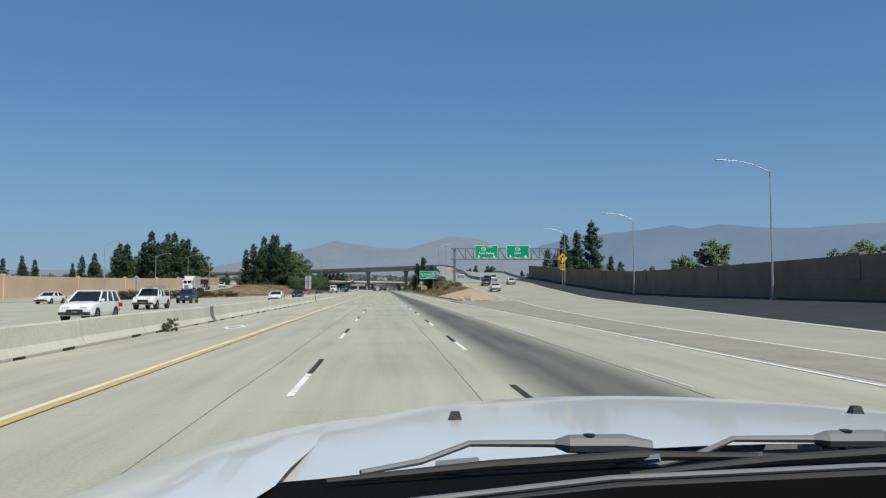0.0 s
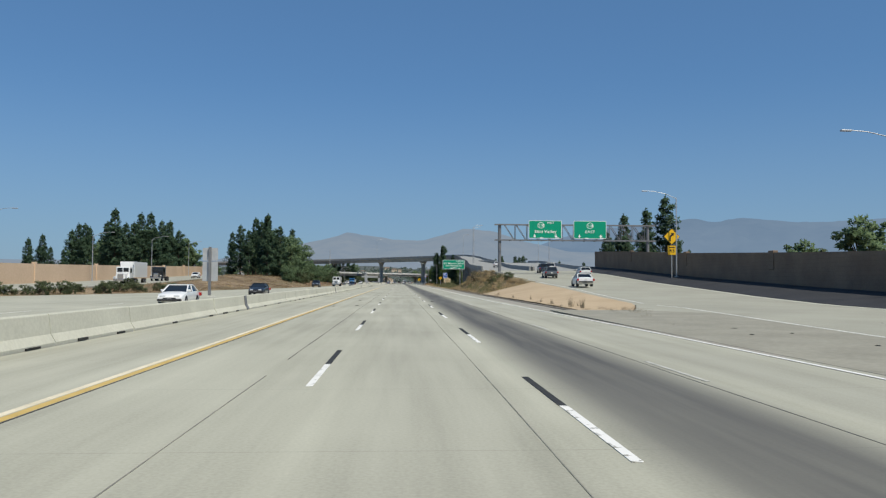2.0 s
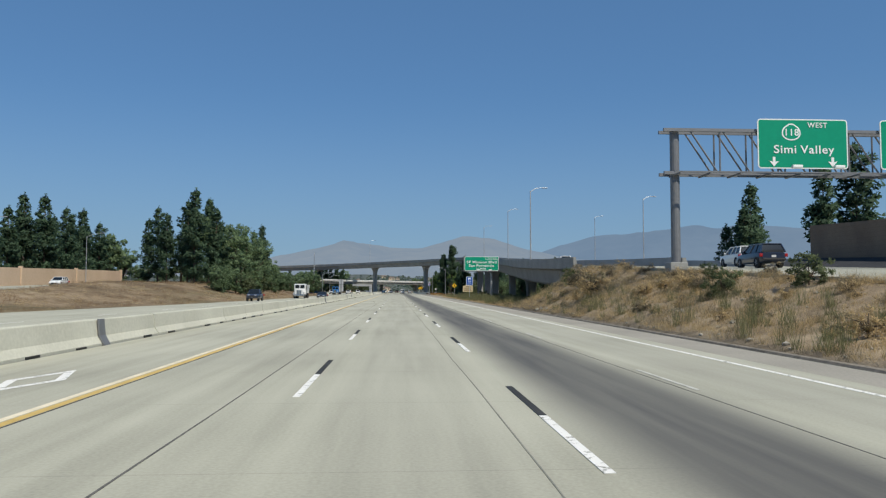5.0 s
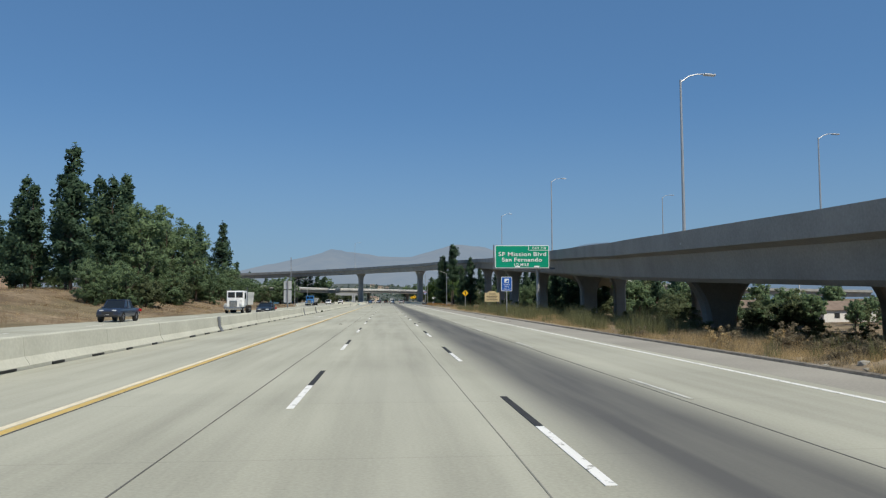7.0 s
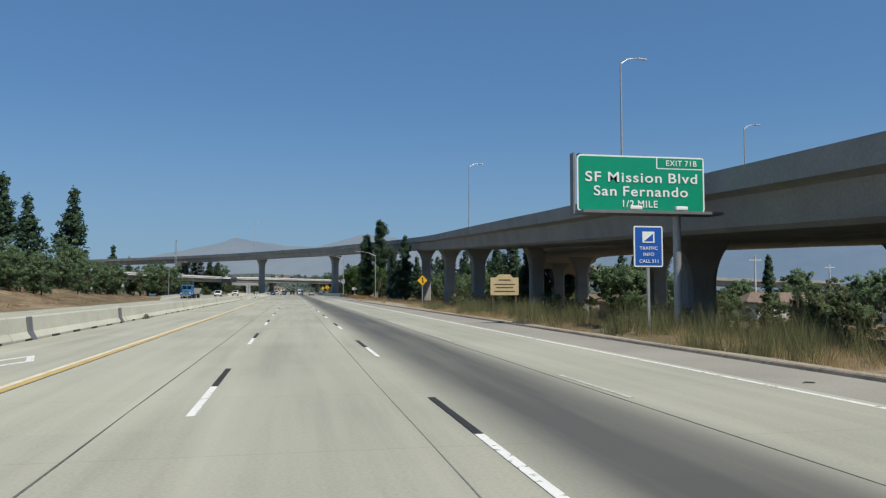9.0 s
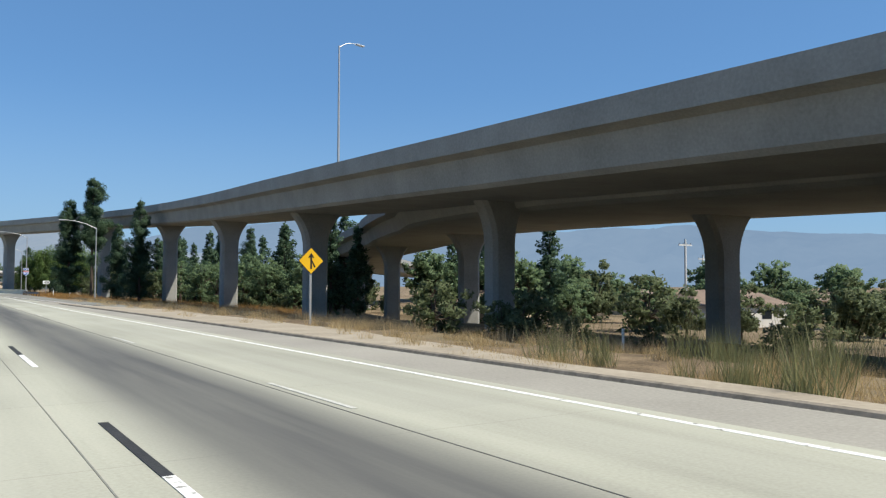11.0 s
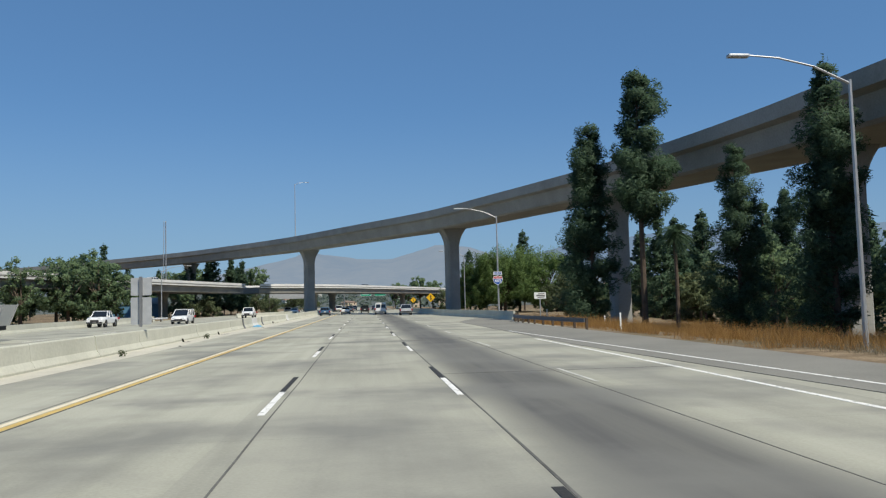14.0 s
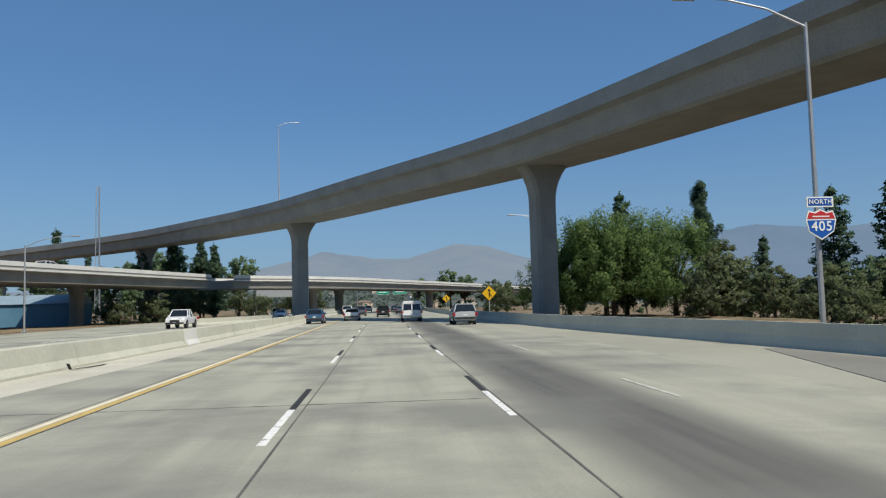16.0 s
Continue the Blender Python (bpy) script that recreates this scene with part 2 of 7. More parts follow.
M_FADED_PAINT = worn("faded_road_paint", (0.30, 0.292, 0.245), (0.62, 0.61, 0.56), 3.0, 0.75, fine=14)
M_BLACK_PAINT = worn("black_contrast_paint", (0.02, 0.02, 0.02), (0.05, 0.05, 0.048), 1.5, 0.8, fine=25)
M_TAR = worn("joint_sealant", (0.05, 0.048, 0.044), (0.16, 0.155, 0.14), 0.8, 0.8, fine=14)
M_OLD_SEAL = worn("faded_sealant", (0.13, 0.128, 0.112), (0.27, 0.265, 0.225), 0.8, 0.85, fine=14)
M_STEEL = plain("galvanised_steel", (0.42, 0.43, 0.44), 0.5, 0.6)
M_DARKSTEEL = plain("weathered_steel", (0.20, 0.205, 0.215), 0.6, 0.5)
M_SIGN_GREEN = plain("sign_green", (0.002, 0.27, 0.155), 0.5, 0, 0.2, 0.06)
M_SIGN_WHITE = plain("sign_white", (0.78, 0.80, 0.78), 0.45, 0, 0.4, 0.04)
M_SIGN_YELLOW = plain("sign_yellow", (0.72, 0.42, 0.012), 0.45, 0, 0.4, 0.06)
M_SIGN_BLUE = plain("sign_blue", (0.012, 0.095, 0.40), 0.45, 0, 0.4, 0.06)
M_SIGN_RED = plain("sign_red", (0.50, 0.03, 0.035), 0.45, 0, 0.4, 0.06)
M_SIGN_BLACK = plain("sign_black", (0.012, 0.012, 0.012), 0.5, 0, 0.4, 0.06)
M_SIGN_TAN = plain("sign_tan", (0.52, 0.42, 0.24), 0.6)
M_SIGN_BACK = plain("sign_back", (0.42, 0.43, 0.44), 0.55, 0.3)
M_BARK = worn("bark", (0.05, 0.037, 0.028), (0.13, 0.10, 0.075), 2, 0.95, fine=14)
M_PINE = leaf_material("pine_needles", (0.038, 0.076, 0.046), (0.112, 0.182, 0.104))
M_LEAF = leaf_material("broad_leaves", (0.098, 0.152, 0.086), (0.215, 0.305, 0.15))
M_PEPPER = leaf_material("pepper_leaves", (0.066, 0.12, 0.036), (0.20, 0.295, 0.098))
# greyer green, with the distance haze mixed into the leaf colours
M_FARLEAF = leaf_material("haze_pale_leaves", (0.10, 0.135, 0.105), (0.165, 0.20, 0.15))
M_OLIVE = leaf_material("dusty_leaves", (0.076, 0.104, 0.048), (0.195, 0.232, 0.12))
M_STRAW = leaf_material("dry_grass", (0.34, 0.245, 0.12), (0.66, 0.51, 0.28))
M_ORANGE = leaf_material("golden_grass", (0.26, 0.14, 0.045), (0.52, 0.31, 0.11))
M_RUST = leaf_material("rust_weeds", (0.13, 0.075, 0.04), (0.30, 0.18, 0.095))
M_WEED = leaf_material("green_weeds", (0.12, 0.128, 0.055), (0.30, 0.30, 0.15))
M_BRUSH = leaf_material("grey_brush", (0.15, 0.125, 0.08), (0.36, 0.305, 0.205))


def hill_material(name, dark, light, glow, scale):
    """A plain backdrop of far slopes: the bright haze before them is painted in as emission."""
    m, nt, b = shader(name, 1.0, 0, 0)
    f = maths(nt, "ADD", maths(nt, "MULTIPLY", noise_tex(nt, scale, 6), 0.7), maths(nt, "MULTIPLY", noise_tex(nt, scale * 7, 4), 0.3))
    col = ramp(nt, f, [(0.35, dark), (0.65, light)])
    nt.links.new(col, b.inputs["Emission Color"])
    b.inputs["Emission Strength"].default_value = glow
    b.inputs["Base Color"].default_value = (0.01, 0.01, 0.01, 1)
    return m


# blue-grey air haze is put into the glow of range, hill and foothill
M_HILL_FAR = hill_material("haze_glow_range", (0.148, 0.224, 0.325), (0.175, 0.252, 0.35), 1.0, 0.002)
M_HILL_NEAR = hill_material("haze_glow_hill", (0.205, 0.268, 0.345), (0.252, 0.303, 0.362), 1.0, 0.004)
M_FOOTHILL = hill_material("haze_glow_foothill", (0.105, 0.142, 0.15), (0.185, 0.205, 0.195), 0.8, 0.03)


# ---- building helpers ----
def part(name, bm, material, parent=None, label="", smooth=False, crease=None):
    me = bpy.data.meshes.new(name)
    bmesh.ops.recalc_face_normals(bm, faces=bm.faces)
    if crease:
        smooth = True
        for e in bm.edges:
            if len(e.link_faces) == 2 and e.calc_face_angle(0.0) > radians(crease):
                e.smooth = False
    bm.to_mesh(me)
    bm.free()
    if material:
        me.materials.append(material)
    if smooth:
        for p in me.polygons:
            p.use_smooth = True
    ob = new(name, me)
    if parent:
        ob.parent = parent
    if label:
        ob["label"] = label
    return ob


def thing(name, m=None, label="", category="", group="", kind=""):
    ob = new(name)
    ob.empty_display_size = 0.3
    if m is not None:
        ob.matrix_world = m
    return tagged(ob, label, category, group, kind)


def raw(name, verts, faces, material, parent=None, label="", smooth=False, normals=None):
    me = bpy.data.meshes.new(name)
    me.from_pydata([tuple(v) for v in verts], [], faces)
    if normals:
        me.shade_smooth()
        me.normals_split_custom_set_from_vertices([tuple(n) for n in normals])
    if material:
        me.materials.append(material)
    if smooth:
        for p in me.polygons:
            p.use_smooth = True
    ob = new(name, me)
    if parent:
        ob.parent = parent
    if label:
        ob["label"] = label
    return ob


def box(bm, x0, x1, y0, y1, z0, z1, m=None):
    v = [bm.verts.new(p) for p in ((x0, y0, z0), (x1, y0, z0), (x1, y1, z0), (x0, y1, z0), (x0, y0, z1), (x1, y0, z1), (x1, y1, z1), (x0, y1, z1))]
    for f in ((3, 2, 1, 0), (4, 5, 6, 7), (0, 1, 5, 4), (1, 2, 6, 5), (2, 3, 7, 6), (3, 0, 4, 7)):
        bm.faces.new([v[i] for i in f])
    if m is not None:
        bmesh.ops.transform(bm, matrix=m, verts=v)
    return v


def bevelled(bm, width=0.02, segments=2):
    bmesh.ops.bevel(bm, geom=bm.edges[:], offset=width, segments=segments, affect="EDGES", profile=0.6)
    return bm


def tube(bm, pts, radii, sides=10, cap=True):
    """A round bar along points; radii one value or one for each point."""
    pts = [Vector(p) for p in pts]
    if isinstance(radii, (int, float)):
        radii = [radii] * len(pts)
    rings = []
    for i, p in enumerate(pts):
        d = (pts[min(i + 1, len(pts) - 1)] - pts[max(i - 1, 0)]).normalized()
        a = d.cross(Vector((0, 0, 1)) if abs(d.z) < 0.9 else Vector((1, 0, 0))).normalized()
        b = d.cross(a)
        rings.append([bm.verts.new(p + (a * math.cos(2 * math.pi * k / sides) + b * math.sin(2 * math.pi * k / sides)) * radii[i]) for k in range(sides)])
    for r, s in zip(rings, rings[1:]):
        for k in range(sides):
            bm.faces.new((r[k], r[(k + 1) % sides], s[(k + 1) % sides], s[k]))
    if cap:
        bm.faces.new(rings[0][::-1])
        bm.faces.new(rings[-1])


def curve_through(pts, step=4.0):
    """Points every few metres along a smooth curve through pts."""
    P = [Vector(p) for p in pts]
    P = [P[0] * 2 - P[1]] + P + [P[-1] * 2 - P[-2]]
    out = []
    for i in range(1, len(P) - 2):
        a, b, c, d = P[i - 1:i + 3]
        n = max(1, int((c - b).length / step))
        for k in range(n):
            t = k / n
            out.append(0.5 * ((2 * b) + (c - a) * t + (2 * a - 5 * b + 4 * c - d) * t * t + (3 * b - a - 3 * c + d) * t ** 3))
    out.append(P[-2])
    return out


def sweep(bm, path, profile, closed=True, widths=None):
    """Carries a profile of (across, up) along a path; across is to the right of the way."""
    rings = []
    for i, p in enumerate(path):
        d = path[min(i + 1, len(path) - 1)] - path[max(i - 1, 0)]
        side = Vector((d.y, -d.x, 0)).normalized()
        w = widths[i] if widths else 1.0
        rings.append([bm.verts.new(p + side * a * w + Vector((0, 0, u))) for a, u in profile])
    n = len(profile)
    for r, s in zip(rings, rings[1:]):
        for k in range(n if closed else n - 1):
            bm.faces.new((r[k], r[(k + 1) % n], s[(k + 1) % n], s[k]))
    if closed:
        bm.faces.new(rings[0])
        bm.faces.new(rings[-1][::-1])


def lerp_at(x, xs, ys):
    return float(np.interp(x, xs, ys))


def smooth01(t):
    t = min(1, max(0, t))
    return t * t * (3 - 2 * t)


# ---- the lie of the land ----
RAMP_Y = (-200, 70, 98, 112, 150, 178, 213, 240, 285, 345, 382, 416, 452, 486, 529, 578, 640, 720, 800)
RAMP_Z = (0, 0, 0.14, 0.5, 1.8, 3.1, 4.4, 5.1, 7.05, 9.65, 11.25, 12.85, 14.65, 16.1, 16.55, 16.95, 16.8, 16.0, 14.0)


def ramp_z(y):
    return lerp_at(y, RAMP_Y, RAMP_Z)


def ramp_left(y):
    return lerp_at(y, (60, 82, 97, 130, 178, 205, 230, 252, 286), (11.6, 12.2, 17.0, 18.2, 17.6, 17.4, 18.4, 19.3, 21.8))


def ramp_right(y):
    return lerp_at(y, (-200, -50, 0, 50, 98, 150, 213, 260), (22, 27, 31, 34.6, 37.6, 40, 41.5, 43))


def gutter(y):
    """The foot of the dark slope below the sound wall: the right edge of the ramp's lanes."""
    return lerp_at(y, (-200, -40, 10, 30, 60, 90, 121, 150, 178, 210), (12.5, 15.5, 19.0, 22.0, 27.0, 31.0, 33.2, 35.2, 36.6, 37.4))


def left_edge(y):
    return lerp_at(y, (-200, 60, 110, 150, 184, 230, 290, 400, 440, 470, 520, 600, 700), (-62, -60, -46, -33, -31.5, -26, -23, -24, -28, -31, -33.5, -34, -34))


def edge_x(y):
    """The white edge line of the slow lane."""
    return lerp_at(y, (-200, 70, 112, 140, 220, 270, 340, 366, 396, 420, 440), (8.95, 8.95, 8.2, 8.25, 8.6, 8.7, 8.5, 8.25, 8.3, 8.45, 8.4))


def kerb_x(y):
    return lerp_at(y, (60, 140, 220, 300, 345, 366, 385, 400), (10.4, 10.5, 11.1, 11.2, 10.8, 10.45, 10.0, 9.9))


def merge_left(y):
    """Where the asphalt of the merging lane begins beside the concrete lanes."""
    return lerp_at(y, (330, 369, 375, 388, 400, 412, 428, 469, 484), (14.4, 13.4, 12.6, 11.4, 10.4, 9.5, 8.75, 9.0, 13.0))


def merge_right(y):
    return lerp_at(y, (330, 370, 377, 392, 405, 426, 443, 454, 470, 484), (15.4, 14.9, 14.2, 13.9, 13.0, 13.2, 13.3, 13.0, 13.8, 13.2))


def far_edge(y):
    """Where the far ramp begins behind the weedy island beside the opposite lanes."""
    return lerp_at(y, (-60, 60, 112, 128, 150, 186, 230, 266, 300, 345), (-60, -59, -45.4, -44.5, -45, -46, -50, -54, -60, -64))


def far_wall(y):
    return lerp_at(y, (-60, 52, 100, 152, 203, 266, 330, 345), (-61, -61, -62, -64, -66, -70, -76, -77.5))


def far_z(y):
    return lerp_at(y, (-60, 60, 112, 150, 186, 266, 330, 345), (-0.03, -0.03, 0.1, 0.65, 1.05, 2.3, 3.4, 3.6))


def gore(y):
    """The white line along the near edge of the ramp's lanes."""
    return lerp_at(y, (-160, 17, 30, 50, 68, 88, 98), (12.0, 12.3, 12.8, 14.2, 16.0, 18.2, 19.0)) if y < 98 else ramp_left(y) + 1.2


def mound(y):
    return lerp_at(y, (60, 110, 150, 200, 250, 330, 400, 460, 500), (0.1, 0.2, 0.5, 1.2, 3.0, 3.6, 2.6, 0.8, 0.0))


def land(x, y):
    z = -0.35
    rough = (noise.noise(Vector((x * 0.12, y * 0.12, 0))) + 0.5 * noise.noise(Vector((x * 0.4, y * 0.4, 3)))) * 0.22
    if x >= 11.2:
        if y < 262:
            zr, xl, xr = ramp_z(min(y, 240)), ramp_left(y), ramp_right(y)
            if x < xl:
                t = (x - 11.2) / max(0.5, xl - 11.2)
                z = -0.02 + (zr - 0.02) * t + (rough * min(1, zr) * math.sin(math.pi * min(1, t)) if y > 147 else 0)
            elif x < xr + 3:
                z = zr - 0.12
            else:
                z = zr - 0.12 - (zr + 1.5) * smooth01((x - xr - 3) / 25)
            low = -0.12 - 1.2 * smooth01((x - 15.5) / 9) + rough * smooth01((x - 12) / 3) if x < 40 else -3.2 + rough
            z += (low - z) * smooth01((y - 198) / 16)
        else:
            z = -0.16 - 1.3 * smooth01((x - 15.5) / 12) - 2.0 * smooth01((x - 36) / 20) + rough * smooth01((x - 12) / 3)
            z += 1.0 * smooth01((y - 470) / 60) * smooth01((x - 13) / 14)
    elif x <= -9:
        e = left_edge(y)
        if x < e:
            d = e - x
            m = mound(y)
            z = -0.05 + m * smooth01(d / 22) + rough * smooth01(d / 4)
            if y < 345:
                zr, fe = far_z(y) - 0.18, far_edge(y)
                z += (zr - z) * smooth01(1 - max(0, x - fe) / 6)
                z += (0.5 - z) * smooth01((far_wall(y) - x - 2) / 25)
            else:
                z += (0.5 - z) * smooth01((d - 45) / 25)
        else:
            z = -0.3
    return z


def land_sheet():
    xs = sorted(set([-5200, -3500, -2200, -1400, -900, -600, -420, -300, -240, -200] + list(range(-180, -62, 6)) + list(np.arange(-62, -20, 2.0)) + [-18, -14, -11, -9.05, -4, 0, 4, 8, 11.15]
                    + list(np.arange(11.2, 24, 1.0)) + list(np.arange(24, 62, 2.5)) + list(range(62, 150, 8)) + [170, 200, 250, 320, 420, 600, 900, 1400, 2200, 3500, 5200]))
    ys = sorted(set([-5200, -3000, -1500, -800, -400, -200, -120] + list(np.arange(-60, 700, 3.0)) + list(range(700, 1000, 20)) + [1100, 1300, 1600, 2000, 2600, 3400, 4300, 5200]))
    verts = [(x, y, land(x, y)) for y in ys for x in xs]
    n = len(xs)
    faces = [(j * n + i, j * n + i + 1, (j + 1) * n + i + 1, (j + 1) * n + i) for j in range(len(ys) - 1) for i in range(n - 1)]
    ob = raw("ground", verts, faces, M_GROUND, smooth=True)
    tagged(ob, "dry brown earth with straw-coloured weeds beside the freeway", "ground", kind="structure")


land_sheet()

Y0, Y1 = -160.0, 1000.0
X_BAR, X_YEL, X_Q, X_EDGE, X_CURB = -9.0, -5.0, 5.5, 8.7, 11.1


def strip(name, x0, x1, y0, y1, z, material, label, category="road", thick=0.3):
    bm = bmesh.new()
    ys = np.arange(y0, y1 + 1, 40.0)
    for a, b in zip(ys, ys[1:]):
        box(bm, x0, x1, a, b, z - thick, z)
    bmesh.ops.remove_doubles(bm, verts=bm.verts, dist=1e-4)
    return tagged(part(name, bm, material), label, category, kind="structure")


def sheet_between(name, fl, fr, fz, ys, material, label, thick=0.25, cols=3):
    """A paved strip whose sides and height follow functions of y."""
    verts, faces = [], []
    for y in ys:
        a, b = fl(y), fr(y)
        for k in range(cols):
            verts.append((a + (b - a) * k / (cols - 1), y, fz(y)))
        verts.append((a, y, fz(y) - thick))
        verts.append((b, y, fz(y) - thick))
    w = cols + 2
    for j in range(len(ys) - 1):
        o, p = j * w, (j + 1) * w
        for k in range(cols - 1):
            faces.append((o + k, o + k + 1, p + k + 1, p + k))
        faces.append((o + cols, o, p, p + cols))
        faces.append((o + cols - 1, o + cols + 1, p + cols + 1, p + cols - 1))
    return tagged(raw(name, verts, faces, material), label, "road", kind="structure")


strip("road", X_BAR + 0.05, X_EDGE + 0.25, Y0, Y1, 0.0, M_ROAD, "pale concrete freeway lanes with tyre-darkened slow lane")
strip("road_shoulder", X_EDGE + 0.25, X_CURB, 60, Y1, -0.005, M_DIRT_CONC, "dusty concrete shoulder beside the slow lane")
sheet_between("road_ramp", lambda y: X_EDGE + 0.25 if y < 62 else (11.05 if y < 84 else ramp_left(y)), gutter, lambda y: ramp_z(y) - 0.004,
              list(np.arange(-160, 208, 4.0)), M_RAMP, "concrete connector ramp climbing from the freeway")
sheet_between("gutter", lambda y: gutter(y) - 0.35, lambda y: gutter(y) + 0.3, lambda y: ramp_z(y) + 0.012,
              list(np.arange(-160, 208, 4.0)), M_BARRIER, "pale concrete gutter along the edge of the ramp", cols=2)
sheet_between("road_gore", lambda y: edge_x(y) + 0.35, lambda y: min(gore(y), ramp_left(y) if y > 84 else 99) - 0.25, lambda y: ramp_z(y) + 0.003,
              list(np.arange(-40, 92, 4.0)), M_GORE, "dusty brown concrete between the freeway and the ramp", 0.05, 6)
sheet_between("road_far_ramp", far_wall, far_edge, far_z, list(np.arange(60, 346, 6.0)), M_RAMP, "pale concrete far ramp below the tan wall", cols=6)
sheet_between("road_opposite", left_edge, lambda y: X_BAR - 0.7, lambda y: -0.03,
              list(np.arange(-160, 1000, 8.0)), M_ROAD, "pale concrete lanes of the opposite carriageway", cols=8)


# ---- lane markings ----
def dash_line(name, x, ys, length, width, material, label, z=0.006):
    root = thing(name, None, label, "lane marking", kind="structure")
    bm = bmesh.new()
    box(bm, -width / 2, width / 2, 0, length, 0, 0.006)
    first = part("stripe", bm, material, root)
    at = x if callable(x) else (lambda y: x)
    first.location = (at(ys[0]), ys[0], z - 0.003)
    for y in ys[1:]:
        o = first.copy()
        scene.collection.objects.link(o)
        o.parent = root
        o.location = (at(y), y, z - 0.003)
    return root


def long_line(name, pts, width, material, label, z=0.004):
    bm = bmesh.new()
    path = [Vector(p) for p in pts]
    sweep(bm, path, [(-width / 2, 0), (width / 2, 0), (width / 2, z), (-width / 2, z)])
    return tagged(part(name, bm, material), label, "lane marking", kind="structure")


DASH = 14.63
def lane_left(y):
    return lerp_at(y, (-60, 130, 268, 330, 370, 392, 414, 443, 480), (-1.46, -1.42, -1.28, -1.1, -1.02, -1.02, -1.1, -1.29, -1.28))


def lane_right(y):
    return lerp_at(y, (-60, 40, 115, 270, 375, 387, 415, 446, 480), (2.42, 2.38, 2.25, 2.34, 2.24, 2.38, 2.4, 2.2, 2.3))


left_ys = [-3.0 + DASH * k for k in range(-5, 24)] + [354.95 + 14.2 * k for k in range(40)]
right_ys = [-8.5 + DASH * k for k in range(-5, 25)] + [370.95 + 14.2 * k for k in range(40)]
slow_ys = [-2.5 + DASH * k for k in range(-5, 24)] + [358.2 + 14.2 * k for k in range(40)]
for x, ys in ((lane_left, left_ys), (lane_right, right_ys)):
    dash_line("lane_dashes", x, ys, 3.4, 0.12, M_WHITE_PAINT, "worn white lane dashes on concrete")
    dash_line("contrast_dashes", x, [y + 3.4 for y in ys], 3.3, 0.12, M_BLACK_PAINT, "black contrast dashes behind the white lane dashes")
dash_line("lane_dashes", X_Q, slow_ys, 3.4, 0.09, M_FADED_PAINT, "faded white lane dashes on concrete")
long_line("yellow_line", [(X_YEL + 0.10, y, 0) for y in np.arange(Y0, Y1, 20.0)], 0.15, M_YELLOW_PAINT, "solid yellow carpool lane line")
long_line("white_line", [(X_YEL - 0.08, y, 0) for y in np.arange(Y0, Y1, 20.0)], 0.13, M_CREAM_PAINT, "faded cream carpool lane line")
long_line("contrast_line", [(X_YEL + 0.215, y, 0) for y in np.arange(Y0, Y1, 20.0)], 0.035, M_BLACK_PAINT, "thin black contrast line beside the yellow line")
long_line("edge_line", [(edge_x(y), y, 0) for y in np.arange(Y0, 436, 6.0)], 0.13, M_WHITE_PAINT, "solid white edge line of the freeway")
long_line("edge_shade_line", [(edge_x(y) - 0.10, y, 0) for y in np.arange(Y0, 130, 6.0)], 0.05, M_TAR, "thin dark joint beside the white edge line")
long_line("gore_line", [(gore(y), y, ramp_z(y) - 0.003) for y in np.arange(Y0, 205, 6.0)], 0.12, M_WHITE_PAINT, "solid white edge line of the ramp")


# ---- median barrier ----
def bar_x(y):
    return X_BAR - 0.32 - lerp_at(y, (405, 436, 480, 500), (0, 0.55, 0.6, 0))


def median_barrier():
    prof = [(-0.30, -0.05), (0.30, -0.05), (0.30, 0.08), (0.16, 0.30), (0.10, 0.80), (0.07, 0.84), (-0.07, 0.84), (-0.10, 0.80), (-0.16, 0.30), (-0.30, 0.08)]
    root = thing("median_barrier", None, "weathered concrete median barrier between the carriageways", "barrier", kind="structure")
    bm = bmesh.new()
    sweep(bm, [Vector((0, 0, 0)), Vector((0, 6.06, 0))], prof)
    first = part("barrier_segment", bm, M_BARRIER, root)
    rnd = random.Random(3)
    n = 0
    y = -40.0
    while y < 720:
        o = first if n == 0 else first.copy()
        if n:
            scene.collection.objects.link(o)
            o.parent = root
        o.location = (bar_x(y) + rnd.uniform(-0.015, 0.015), y, rnd.uniform(-0.01, 0.01))
        o.rotation_euler[2] = math.atan2(bar_x(y) - bar_x(y + 6.1), 6.1)
        y += 6.1
        n += 1


median_barrier()


# ---- slope paving, kerb and walls beside the ramp ----
def slope_paving():
    verts, faces = [], []
    ys = list(np.append(np.arange(83, 145, 3.0), 145.5))
    for y in ys:
        xl = ramp_left(y)
        for k in range(5):
            t = k / 4
            x = 11.25 + (xl - 0.1 - 11.25) * t
            rise = smooth01((y - 82) / 20)
            lump = 0.05 * noise.noise(Vector((x * 0.7, y * 0.35, 21)))
            verts.append((x, y, -0.02 + rise * (0.08 + lump + (ramp_z(y) + 0.04) * (x - 11.2) / max(0.5, xl - 11.2))))
    for j in range(len(ys) - 1):
        for k in range(4):
            faces.append((j * 5 + k, j * 5 + k + 1, j * 5 + 6 + k, j * 5 + 5 + k))
    ob = raw("slope_paving", verts, faces, M_SAND, smooth=True)
    tagged(ob, "sandy coloured concrete slope paving below the ramp", "embankment", kind="structure")


slope_paving()


def kerb(name, y0, y1, fx, label):
    bm = bmesh.new()
    path = [Vector((fx(y), y, 0)) for y in np.arange(y0, y1, 6.0)]
    sweep(bm, path, [(-0.12, -0.1), (0.16, -0.1), (0.16, 0.05), (0.03, 0.085), (-0.05, 0.06), (-0.09, 0.0)])
    tagged(part(name, bm, M_KERB), label, "kerb", kind="structure")


kerb("kerb", 88, 392, kerb_x, "low worn asphalt kerb along the shoulder")


